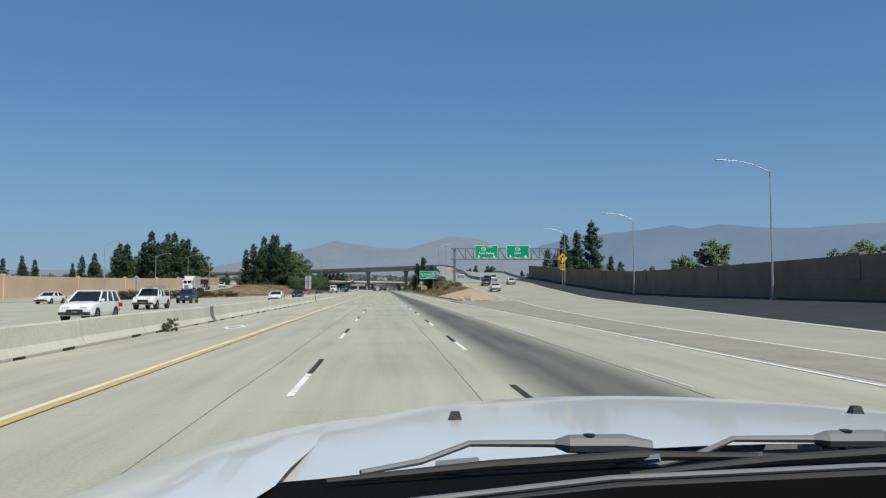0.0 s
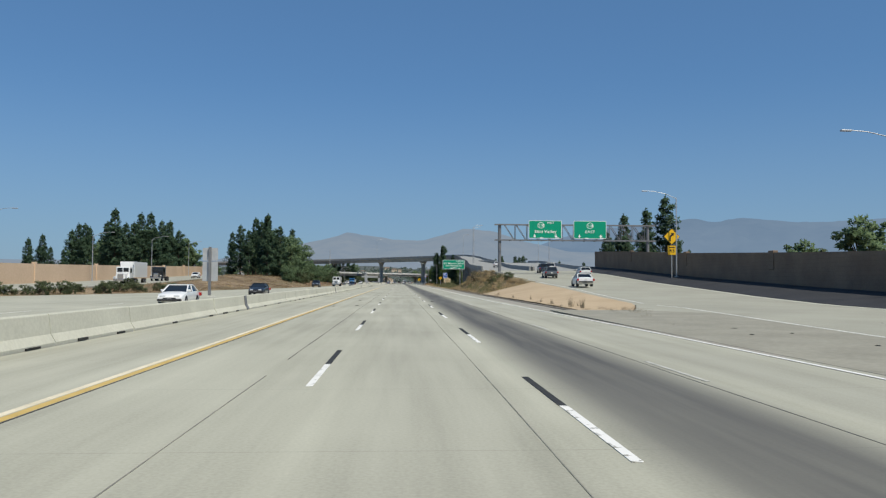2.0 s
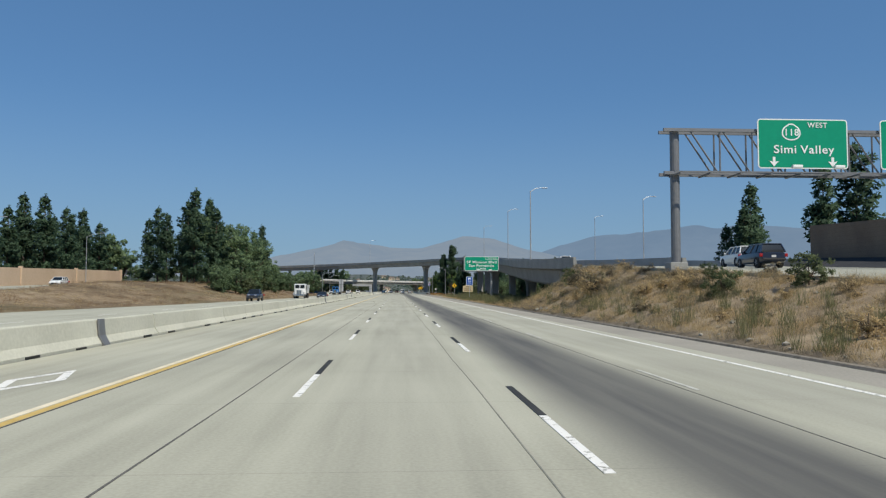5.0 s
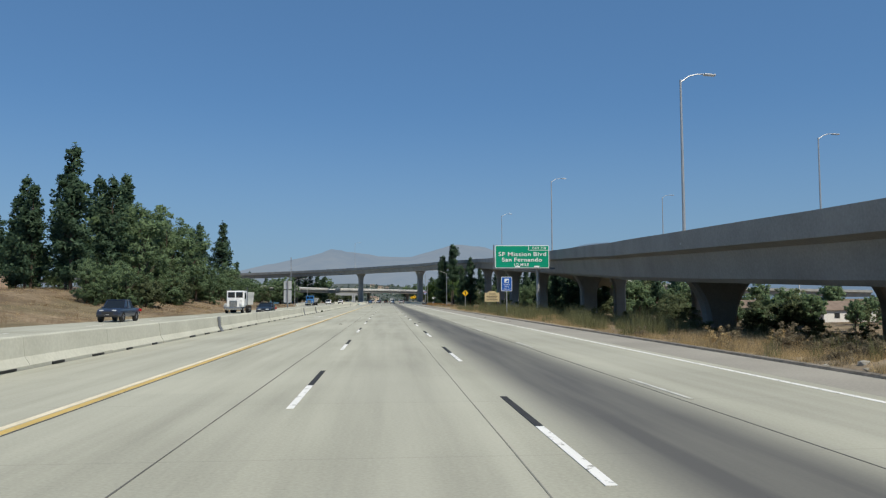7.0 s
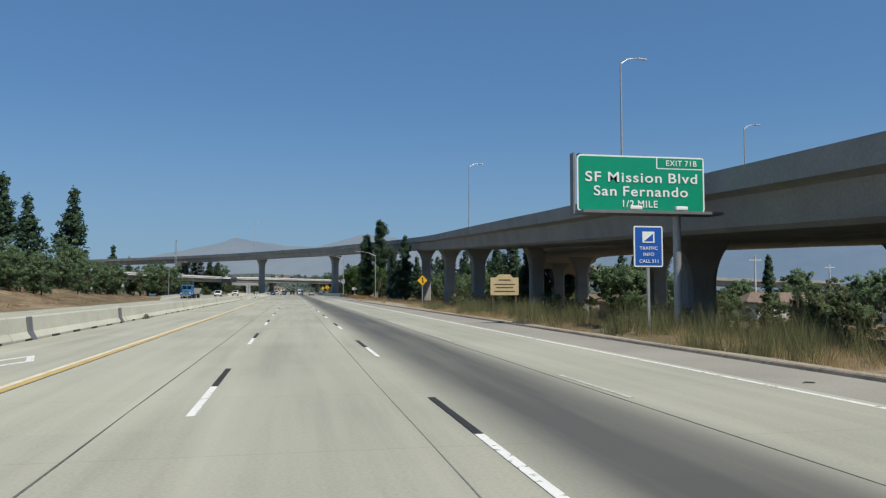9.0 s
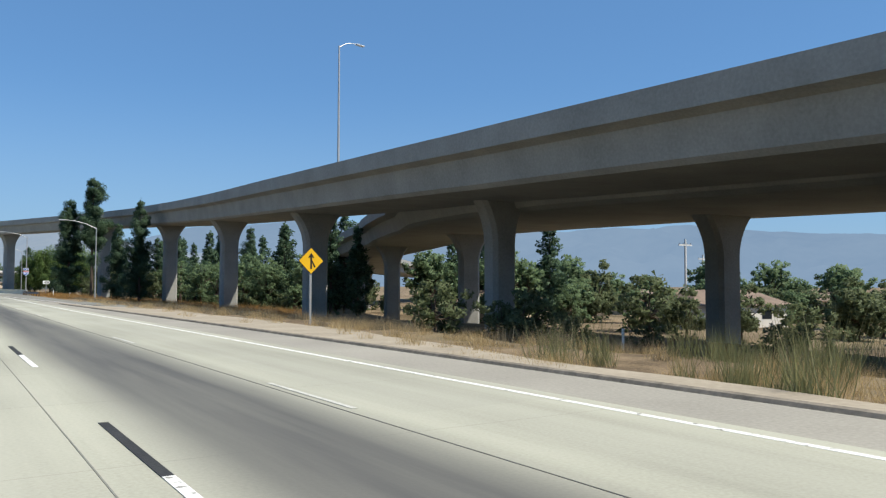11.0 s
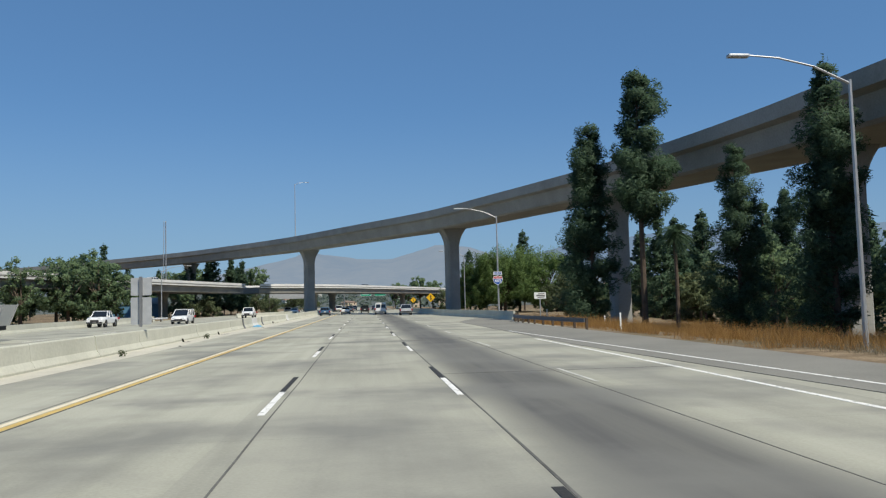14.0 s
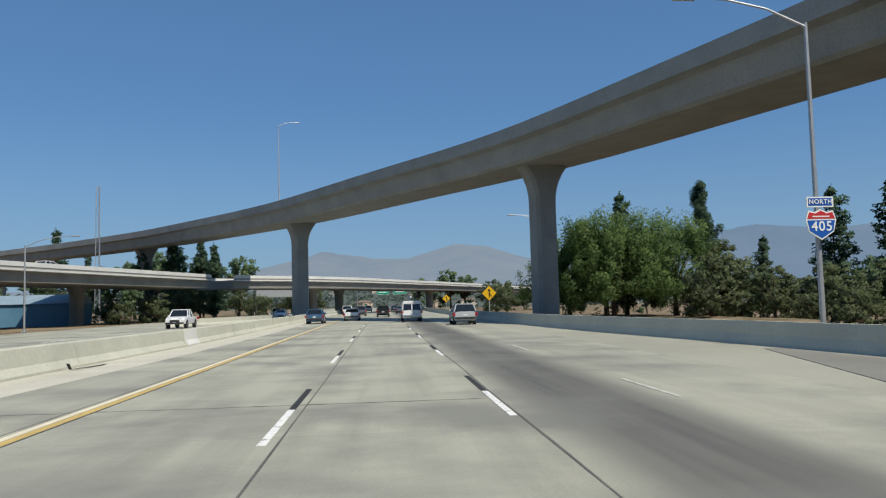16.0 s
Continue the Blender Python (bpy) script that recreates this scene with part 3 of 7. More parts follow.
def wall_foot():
    """A very dark slope that rises from the gutter to the foot of the sound wall."""
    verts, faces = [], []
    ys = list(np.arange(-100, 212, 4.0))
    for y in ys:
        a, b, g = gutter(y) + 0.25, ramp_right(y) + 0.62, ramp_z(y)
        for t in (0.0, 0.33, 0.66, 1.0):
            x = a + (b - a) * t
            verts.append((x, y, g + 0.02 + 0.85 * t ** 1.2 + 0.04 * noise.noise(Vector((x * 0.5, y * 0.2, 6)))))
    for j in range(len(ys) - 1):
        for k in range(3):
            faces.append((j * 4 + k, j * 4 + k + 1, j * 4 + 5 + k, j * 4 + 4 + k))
    tagged(raw("wall_foot", verts, faces, M_DARK_SLOPE, smooth=True), "very dark slope at the foot of the sound wall", "pavement", kind="structure")


wall_foot()


def sound_wall():
    root = thing("wall_sound", None, "tan concrete block sound wall with thick pilasters along the ramp", "wall", kind="structure")
    ys = list(np.arange(-60, 210, 7.0))
    for i, (a, b) in enumerate(zip(ys, ys[1:])):
        xa, xb = ramp_right(a) + 0.6, ramp_right(b) + 0.6
        zb = ramp_z((a + b) / 2) - 0.3
        tops = (ramp_z(a) + 3.9, ramp_z(b) + 3.9)
        bm = bmesh.new()
        v = []
        for (x, y), top in zip(((xa, a), (xb, b)), tops):
            for off in (0, 0.3):
                for z in (zb, top):
                    v.append(bm.verts.new((x + off, y, z)))
        for f in ((0, 1, 3, 2), (4, 6, 7, 5), (0, 4, 5, 1), (2, 3, 7, 6), (1, 5, 7, 3), (0, 2, 6, 4)):
            bm.faces.new([v[k] for k in f])
        part("wall_panel", bm, M_WALL, root)
        bm = bmesh.new()
        v = []
        for (x, y), top in zip(((xa, a), (xb, b)), tops):
            for off in (-0.035, 0.335):
                for z in (top - 0.36, top + 0.22):
                    v.append(bm.verts.new((x + off, y, z)))
        for f in ((0, 1, 3, 2), (4, 6, 7, 5), (0, 4, 5, 1), (2, 3, 7, 6), (1, 5, 7, 3), (0, 2, 6, 4)):
            bm.faces.new([v[k] for k in f])
        part("wall_cap", bm, M_WALL, root)
        if i % 4 == 2:
            bm = bmesh.new()
            box(bm, xa - 0.14, xa + 0.42, a - 0.55, a + 0.55, tops[0] - 1.6, tops[0] + 0.42)
            part("pilaster", bevelled(bm, 0.03, 1), M_WALL, root)


sound_wall()


def tan_wall():
    root = thing("wall_tan", None, "long tan sound wall behind the far ramp", "wall", kind="structure")
    pts = [(far_wall(y), y, z) for y, z in ((52, 3.7), (100, 3.95), (152, 4.25), (203, 4.75), (266, 5.7), (330, 6.8), (354, 7.1))]
    path = curve_through([Vector(p) for p in pts], 14)
    bm = bmesh.new()
    sweep(bm, path, [(-0.15, -6), (0.15, -6), (0.15, 0), (-0.15, 0)])
    part("wall_panel", bm, M_TANWALL, root)
    for p in path[::2]:
        bm = bmesh.new()
        box(bm, p.x - 0.35, p.x + 0.35, p.y - 0.35, p.y + 0.35, p.z - 6, p.z + 0.3)
        part("pilaster", bevelled(bm, 0.04, 1), M_TANWALL, root)


tan_wall()

# ---- flyover ----
HALF = 5.2
CENTRE = [(22.7, 205), (23.2, 220), (23.6, 236), (24.6, 254), (27.0, 286), (29.3, 316), (30.6, 346), (32.5, 382), (34.6, 414), (35.2, 446), (33.2, 470), (30.2, 486.5), (23.6, 507), (15.4, 529), (3.4, 551),
          (-12, 578), (-29, 600), (-47.7, 621), (-80, 650), (-125, 682), (-190, 712), (-260, 735)]


def deck_profile(h, depth=2.3):
    return [(-h, 0.88), (-h, -0.28), (-h + 0.35, -0.36), (-h + 0.75, -0.5), (-h + 1.05, -depth + 0.25), (-h + 1.35, -depth), (h - 1.35, -depth), (h - 1.05, -depth + 0.25),
            (h - 0.75, -0.5), (h - 0.35, -0.36), (h, -0.28), (h, 0.88), (h - 0.25, 0.88), (h - 0.4, 0), (-h + 0.4, 0), (-h + 0.25, 0.88)]


def column_mesh(height, flare, w=1.12, d=0.85, top=2.55, bury=1.2):
    """A pier with a rectangular, chamfered shaft that flares across the deck at its head."""
    bm = bmesh.new()
    levels = [(-bury, w), (height - flare, w)]
    for k in range(1, 9):
        t = k / 8
        levels.append((height - flare + flare * t, w + (top - w) * t ** 2.3))
    rings = []
    for z, a in levels:
        c = 0.28
        ring = [(-a + c, -d), (a - c, -d), (a, -d + c), (a, d - c), (a - c, d), (-a + c, d), (-a, d - c), (-a, -d + c)]
        rings.append([bm.verts.new((x, y, z)) for x, y in ring])
    for r, s in zip(rings, rings[1:]):
        for k in range(8):
            bm.faces.new((r[k], r[(k + 1) % 8], s[(k + 1) % 8], s[k]))
    bm.faces.new(rings[0][::-1])
    bm.faces.new(rings[-1])
    return bm


def flyover():
    root = thing("flyover", None, "tall grey concrete connector bridge curving over the freeway", "bridge", kind="structure")
    path = []
    for p in curve_through([Vector((x, y, 0)) for x, y in CENTRE], 4.0):
        zz = ramp_z(p.y) if p.x > -60 else ramp_z(p.y)
        path.append(Vector((p.x, p.y, zz)))
    # smooth the height
    zs = np.array([p.z for p in path])
    for _ in range(12):
        zs[1:-1] = (zs[:-2] + zs[1:-1] * 2 + zs[2:]) / 4
    for p, z in zip(path, zs):
        p.z = z
    bm = bmesh.new()
    prof = deck_profile(HALF)
    sweep(bm, path, prof)
    # the deck banks towards the inside of the curve
    bm.verts.ensure_lookup_table()
    for i, v in enumerate(bm.verts):
        v.co.z += prof[i % len(prof)][0] * lerp_at(path[i // len(prof)].y, (440, 475, 500, 620, 700), (0, 0.06, 0.075, 0.085, 0.06))
    part("deck", bm, M_CONC, root)
    for (x, y) in ((27.5, 251), (29.4, 301.3), (32.5, 382), (34.4, 416), (35.3, 452), (30.8, 487), (15.4, 529), (-12, 578), (-47.7, 621), (-95, 662)):
        i = min(range(len(path)), key=lambda k: (path[k].x - x) ** 2 + (path[k].y - y) ** 2)
        d = path[min(i + 1, len(path) - 1)] - path[i - 1]
        ang = math.degrees(math.atan2(d.y, d.x)) - 90
        g = land(x, y) if not -9 < x < 11 else 0
        bm = column_mesh(path[i].z - 2.28 - g, 3.6)
        o = part("column", bm, M_CONC, root)
        o.matrix_world = pose(path[i].x - (0.7 if y == 416 else 0) + (2.2 if y < 310 else 0), path[i].y, g, 0, 0, ang)
    return path


DECK_PATH = flyover()

EAST = [(35.6, 205), (36.2, 222), (36.9, 236), (38.2, 254), (40.6, 286), (42.4, 316), (43.6, 346), (44.2, 358), (46.0, 370), (49.8, 383), (52.5, 392), (56.2, 402), (59.8, 411), (69, 440), (84, 470), (112, 498), (160, 525), (230, 548)]


def east_connector():
    root = thing("connector_bridge", None, "grey concrete connector bridge branching away from the flyover", "bridge", kind="structure")
    pts = curve_through([Vector((x, y, 0)) for x, y in EAST], 4.0)
    zz = [lerp_at(p.y, (205, 236, 285, 316, 346, 383, 411, 440, 548), (4.1, 5.0, 6.95, 8.2, 9.2, 10.0, 9.9, 9.4, 4.5)) for p in pts]
    path = [Vector((p.x, p.y, z - 0.02)) for p, z in zip(pts, zz)]
    bm = bmesh.new()
    w = [lerp_at(p.y, (205, 254, 286, 316, 346, 358, 370, 383, 392, 411, 440, 480), (1.38, 1.55, 1.68, 1.95, 2.2, 2.25, 2.0, 1.5, 1.44, 1.42, 1.35, 1.2)) for p in path]
    prof = deck_profile(HALF)
    rings_h = [(a, u) for a, u in prof]
    sweep(bm, path, rings_h, widths=w)
    part("deck", bm, M_CONC, root)
    for (x, y) in ((33.8, 353), (43.7, 252), (45.9, 298.8), (48.2, 345.3), (52.2, 383), (57.8, 411), (67, 440), (84, 470)):
        i = min(range(len(path)), key=lambda k: (path[k].x - x) ** 2 + (path[k].y - y) ** 2)
        d = path[min(i + 1, len(path) - 1)] - path[i - 1]
        ang = math.degrees(math.atan2(d.y, d.x)) - 90
        if (x, y) == (33.8, 353):
            px, py, pz = x, y, ramp_z(353)
        else:
            px, py, pz = x, y, path[i].z
        g = land(px, py)
        o = part("column", column_mesh(pz - 2.28 - g, 3.4, *((0.95, 0.8, 1.9) if y == 353 else (1.12, 0.85, 2.55))), M_CONC, root)
        o.matrix_world = pose(px, py, g, 0, 0, ang)


east_connector()


def abutment():
    bm = bmesh.new()
    box(bm, 18.0, 42.6, 204.2, 206.2, -3, 4.0)
    tagged(part("bridge_abutment", bevelled(bm, 0.05, 1), M_CONC), "concrete abutment where the ramp becomes a bridge", "abutment", kind="structure")


abutment()


# ---- overpass of the crossing freeway ----
def overpass(name, pts, z, label, cols, wide=13.0):
    root = thing(name, None, label, "bridge", kind="structure")
    path = curve_through([Vector((x, y, z)) for x, y in pts], 6.0)
    bm = bmesh.new()
    sweep(bm, path, [(0.08, -1.0), (0.02, -1.15), (-0.35, -1.25), (-0.45, -2.35), (-wide + 0.5, -2.35), (-wide, -1.0), (-wide + 0.2, -0.85), (-0.3, -0.85)])
    part("deck", bm, M_OVER, root)
    for off in (0, -wide):
        bm = bmesh.new()
        sweep(bm, path, [(off - 0.15, -0.55), (off + 0.12, -0.55), (off + 0.1, -0.02), (off - 0.12, -0.02)])
        part("parapet", bm, M_RAIL_PALE, root)
        # set-back strip in the dark concrete, drawn as the parapet's shadow line
        bm = bmesh.new()
        sweep(bm, path, [(off - 0.12, -0.86), (off + 0.06, -0.86), (off + 0.06, -0.553), (off - 0.12, -0.553)])
        part("parapet_foot", bm, M_OVER, root)
        bm = bmesh.new()
        sweep(bm, path, [(off + 0.09, -1.04), (off + 0.24, -1.04), (off + 0.24, -0.8), (off + 0.09, -0.8)])
        part("deck_edge", bm, M_RAIL_PALE, root)
    for x, y in cols:
        g = land(x, y) if not -9 < x < 11 else 0
        bm = bmesh.new()
        tube(bm, [(x, y, g - 0.5), (x, y, z - 3.4), (x, y, z - 2.0)], [1.0, 1.0, 1.5], 16)
        part("column", bm, M_OVER, root)
    return root


overpass("overpass_near", [(-58, 486), (-50, 510), (-41, 549), (-36, 568), (-29, 595)], 7.8, "low concrete overpass with pale parapets beyond the flyover", [(-43.5, 574), (-58, 520), (-47, 546)])
overpass("overpass_far", [(-26, 600), (-8, 620), (11, 659), (29, 699), (47, 742), (75, 810), (120, 920)], 7.8, "concrete overpass with pale parapets crossing the freeway", [(-14, 622), (14, 680), (-9.5, 640), (40, 745)])


# ---- lamp posts and poles ----
def lamp_post(x, y, g, height, arm, label="galvanised street lamp post with a curved arm", arm_way=(-1, 0), drop=0.9):
    root = thing("street_lamp", pose(x, y, g), label, "street lamp", "street lamps")
    bm = bmesh.new()
    tube(bm, [(0, 0, -0.3), (0, 0, height)], [0.105, 0.065], 10)
    part("pole", bm, M_STEEL, root)
    ux, uy = arm_way
    bm = bmesh.new()
    tube(bm, [(0, 0, height - 0.15), (ux * arm * 0.35, uy * arm * 0.35, height + drop * 0.55), (ux * arm * 0.7, uy * arm * 0.7, height + drop * 0.9), (ux * arm, uy * arm, height + drop)], [0.05, 0.04, 0.036, 0.03], 8)
    part("arm", bm, M_STEEL, root)
    bm = bmesh.new()
    m = pose(ux * (arm + 0.35), uy * (arm + 0.35), height + drop - 0.02, 0, 0, math.degrees(math.atan2(uy, ux)))
    box(bm, -0.40, 0.40, -0.14, 0.14, -0.07, 0.05, m)
    part("lamp_head", bevelled(bm, 0.04, 2), M_STEEL, root)
    bm = bmesh.new()
    box(bm, -0.22, 0.22, -0.22, 0.22, -0.05, 0.12)
    part("base", bevelled(bm, 0.03, 1), M_STEEL, root)
    return root


lamp_post(34.1, 49.8, 0.75, 11.35, 4.2)
lamp_post(37.2, 97.0, 1.05, 11.0, 4.2)
lamp_post(39.3, 150.0, 2.5, 11.3, 4.2)
lamp_post(18.9, 425.7, land(18.9, 425.7), 10.2, 4.0, "galvanised street lamp post beside the tall pines")
lamp_post(15.4, 484.0, 0.3, 11.0, 4.0, "galvanised street lamp post carrying a route shield")
lamp_post(19.5, 545.0, 0.2, 10.5, 4.0)
lamp_post(-34.4, 537, 0, 8.5, 4.2, "galvanised street lamp post beside the overpass", (1, 0.1))
lamp_post(-30.6, 456, 0, 8.2, 3.6, "galvanised street lamp post beside the opposite lanes", (1, 0.1))
for x, y, h in ((-63.0, 164.5, 11.0), (-65.2, 211.5, 9.6), (-68.6, 262, 10.8), (-74.4, 321.6, 11.4)):
    lamp_post(x, y, far_z(y), h, 3.6, "galvanised street lamp post by the far ramp", (1, 0.1))
for (x, y, top) in ((18.6, 235.5, 15.3), (25.7, 306, 19.8), (26.9, 365, 20.8), (43.0, 262, 17.5), (52.4, 331, 21.1)):
    lamp_post(x, y, ramp_z(y) + 0.1 if y != 331 else 8.8, top - ramp_z(y), 1.7, "tall steel lamp pole on the bridge deck", (1, 0.2), 0.5)
lamp_post(-15.0, 577.5, 17.2, 12.6, 2.4, "tall steel lamp pole on the bridge deck", (1, 0.2), 0.5)


def lattice_mast():
    root = thing("lattice_mast", pose(-49, 598, 0), "slender steel lattice mast behind the overpass", "mast")
    for sx, sy in ((-0.45, -0.3), (0.45, -0.3), (0, 0.5)):
        bm = bmesh.new()
        tube(bm, [(sx, sy, -0.3), (sx * 0.6, sy * 0.6, 24)], 0.06, 6)
        part("leg", bm, M_STEEL, root)
    bm = bmesh.new()
    for k in range(24):
        a = 1 - 0.4 * k / 24
        tube(bm, [(-0.45 * a, -0.3 * a, k), (0.45 * a, -0.3 * a, k + 1)], 0.03, 5)
        tube(bm, [(0.45 * a, -0.3 * a, k), (0, 0.5 * a, k + 1)], 0.03, 5)
    part("bracing", bm, M_STEEL, root)


lattice_mast()


# ---- signs ----
def word_mesh(body, size, name):
    cu = bpy.data.curves.new(name, "FONT")
    cu.body, cu.size, cu.align_x, cu.align_y, cu.extrude = body, size, "LEFT", "CENTER", 0.004
    cu.space_character = 1.12
    cu.offset = size * 0.012
    tmp = bpy.data.objects.new("tmp", cu)
    scene.collection.objects.link(tmp)
    bpy.context.view_layer.update()
    me = bpy.data.meshes.new_from_object(tmp.evaluated_get(bpy.context.evaluated_depsgraph_get()))
    bpy.data.objects.remove(tmp)
    me.materials.clear()
    xs = [v.co.x for v in me.vertices]
    return me, max(xs)


def text_part(body, size, x, z, parent, material, y=-0.03, wide=1.0, name="lettering"):
    """Centred words in the built-in font, each a part of its own."""
    words = [word_mesh(w, size, name) for w in body.split()]
    total = sum(w for _, w in words) + 0.36 * size * (len(words) - 1)
    at = -total / 2
    for me, w in words:
        me.materials.append(material)
        ob = new(name, me)
        ob.parent = parent
        ob.matrix_local = pose(x + at * wide, y, z, 90) @ Matrix.Diagonal((wide, 1, 1, 1))
        at += w + 0.36 * size


def outline(bm, pts, y0, y1):
    """A flat plate from an outline of (x, z), between two depths."""
    a = [bm.verts.new((x, y0, z)) for x, z in pts]
    b = [bm.verts.new((x, y1, z)) for x, z in pts]
    bm.faces.new(a)
    bm.faces.new(b[::-1])
    for k in range(len(pts)):
        n = (k + 1) % len(pts)
        bm.faces.new((a[k], b[k], b[n], a[n]))


def rounded(w, h, r, n=5):
    out = []
    for cx, cz, a0 in ((w / 2 - r, h / 2 - r, 0), (-w / 2 + r, h / 2 - r, 90), (-w / 2 + r, -h / 2 + r, 180), (w / 2 - r, -h / 2 + r, 270)):
        for k in range(n + 1):
            a = radians(a0 + 90 * k / n)
            out.append((cx + r * math.cos(a), cz + r * math.sin(a)))
    return out


def bordered(root, w, h, r, border, inner, x=0.0, z=0.0, y=0.0, name="panel"):
    """A sign panel: a white plate with a coloured face proud of it."""
    bm = bmesh.new()
    outline(bm, rounded(w, h, r), 0.0, 0.05)
    o = part(name, bm, border, root)
    o.location = (x, y, z)
    bm = bmesh.new()
    e = 0.018 * max(w, h) ** 0.5 + 0.03
    outline(bm, rounded(w - 2 * e, h - 2 * e, max(0.01, r - e)), -0.006, 0.0)
    f = part("face", bm, inner, o)
    return o


def down_arrow(parent, x, z, s, y=-0.03):
    bm = bmesh.new()
    outline(bm, [(-0.14 * s, 0.5 * s), (0.14 * s, 0.5 * s), (0.14 * s, 0.0), (0.5 * s, 0.1 * s), (0, -0.5 * s), (-0.5 * s, 0.1 * s), (-0.14 * s, 0.0)], y, y + 0.004)
    o = part("arrow", bm, M_SIGN_WHITE, parent)
    o.location = (x, 0, z)


def route_badge(parent, x, z, s):
    pts = []
    for k in range(24):
        a = 2 * math.pi * k / 24
        pts.append((s * 0.62 * math.cos(a) * (1.0 + 0.12 * max(0, -math.sin(a))), s * 0.52 * math.sin(a) + (0.06 * s if math.sin(a) > 0.9 else 0)))
    bm = bmesh.new()
    outline(bm, pts, -0.02, -0.012)
    o = part("badge", bm, M_SIGN_WHITE, parent)
    o.location = (x, 0, z)
    bm = bmesh.new()
    outline(bm, [(px * 0.86, pz * 0.84) for px, pz in pts], -0.024, -0.019)
    o = part("badge_face", bm, M_SIGN_GREEN, parent)
    o.location = (x, 0, z)
    text_part("118", s * 0.62, x, z - 0.02, parent, M_SIGN_WHITE, y=-0.032)


def sign_light(root, x, z, y=-0.75):
    bm = bmesh.new()
    box(bm, x - 0.32, x + 0.32, y - 0.14, y + 0.14, z - 0.06, z + 0.14)
    part("sign_light", bevelled(bm, 0.05, 2), M_SIGN_WHITE, root)


def gantry():
    Y = 178.0
    root = thing("sign_gantry", pose(0, Y, 0), "steel truss sign gantry over the ramp with two green signs", "sign gantry")
    for x, g in ((17.75, 3.3), (44.3, 3.0)):
        bm = bmesh.new()
        tube(bm, [(x, 0, g - 1.5), (x, 0, 11.85)], 0.29, 14)
        part("post", bm, M_DARKSTEEL, root)
        bm = bmesh.new()
        box(bm, x - 0.55, x + 0.55, -0.55, 0.55, g - 0.5, g + 0.18)
        part("footing", bevelled(bm, 0.03, 1), M_CONC, root)
    for z in (9.08, 11.8):
        for dy in (-0.45, 0.45):
            bm = bmesh.new()
            box(bm, 16.9, 45.6, dy - 0.09, dy + 0.09, z - 0.1, z + 0.1)
            part("chord", bm, M_DARKSTEEL, root)
    k = 0
    x = 18.6
    while x < 43.5:
        for dy in (-0.45, 0.45):
            bm = bmesh.new()
            tube(bm, [(x, dy, 11.75), (x + 1.75, dy, 9.12)], 0.055, 6)
            part("diagonal", bm, M_DARKSTEEL, root)
            bm = bmesh.new()
            tube(bm, [(x + 1.9, dy, 9.1), (x + 1.9, dy, 11.8)], 0.055, 6)
            part("strut", bm, M_DARKSTEEL, root)
        x += 2.1
    # walkway brackets under the signs
    x = 17.6
    while x < 44:
        bm = bmesh.new()
        box(bm, x - 0.06, x + 0.06, -1.5, 0.5, 8.9, 9.0)
        part("bracket", bm, M_DARKSTEEL, root)
        x += 1.9
    bm = bmesh.new()
    box(bm, 17.2, 45, -1.5, -1.38, 8.98, 9.06)
    part("walkway_rail", bm, M_DARKSTEEL, root)
    for cx, word, west in ((25.75, "Simi Valley", True), (33.73, "EAST", False)):
        p = bordered(root, 5.85, 3.15, 0.22, M_SIGN_WHITE, M_SIGN_GREEN, cx, 10.95, -0.72)
        if west:
            route_badge(p, -0.75, 0.72, 0.98)
            text_part("WEST", 0.46, 0.95, 1.18, p, M_SIGN_WHITE)
            text_part("Simi Valley", 0.72, 0.05, -0.38, p, M_SIGN_WHITE, wide=1.12)
        else:
            route_badge(p, 0.0, 0.72, 0.98)
            text_part("EAST", 0.66, 0.0, -0.38, p, M_SIGN_WHITE, wide=1.12)
        down_arrow(p, -1.9, -1.15, 0.62)
        down_arrow(p, 1.9, -1.15, 0.62)
        for dx in (-0.8, 1.9):
            sign_light(root, cx + dx, 9.35, -1.45)


gantry()


def exit_sign():
    g = land(19.4, 285)
    root = thing("exit_sign", pose(17.3, 285.0, 0), "large green exit sign on a single steel post", "road sign")
    bm = bmesh.new()
    tube(bm, [(2.0, 0.25, g - 0.4), (2.0, 0.25, 5.75)], 0.2, 14)
    part("post", bm, M_STEEL, root)
    bm = bmesh.new()
    box(bm, -3.5, 3.9, -1.0, 0.35, 5.48, 5.62)
    part("walkway", bm, M_DARKSTEEL, root)
    for x in (-3.55, -3.2):
        bm = bmesh.new()
        box(bm, x - 0.05, x + 0.05, 0.06, 0.5, 5.5, 8.55)
        part("frame_upright", bm, M_DARKSTEEL, root)
    p = bordered(root, 6.85, 2.85, 0.22, M_SIGN_WHITE, M_SIGN_GREEN, 0, 7.05, 0)
    text_part("SF Mission Blvd", 0.70, 0.0, 0.30, p, M_SIGN_WHITE, wide=1.25)
    text_part("San Fernando", 0.70, -0.05, -0.40, p, M_SIGN_WHITE, wide=1.2)
    text_part("1/2 MILE", 0.50, -0.15, -1.02, p, M_SIGN_WHITE, wide=1.0)
    tab = bordered(root, 2.6, 0.62, 0.08, M_SIGN_WHITE, M_SIGN_GREEN, 2.1, 8.15, -0.012, "exit_tab")
    text_part("EXIT 71B", 0.40, 0.05, -0.02, tab, M_SIGN_WHITE)
    for dx in (-0.75, 1.65):
        sign_light(root, dx, 5.72, -0.85)


exit_sign()


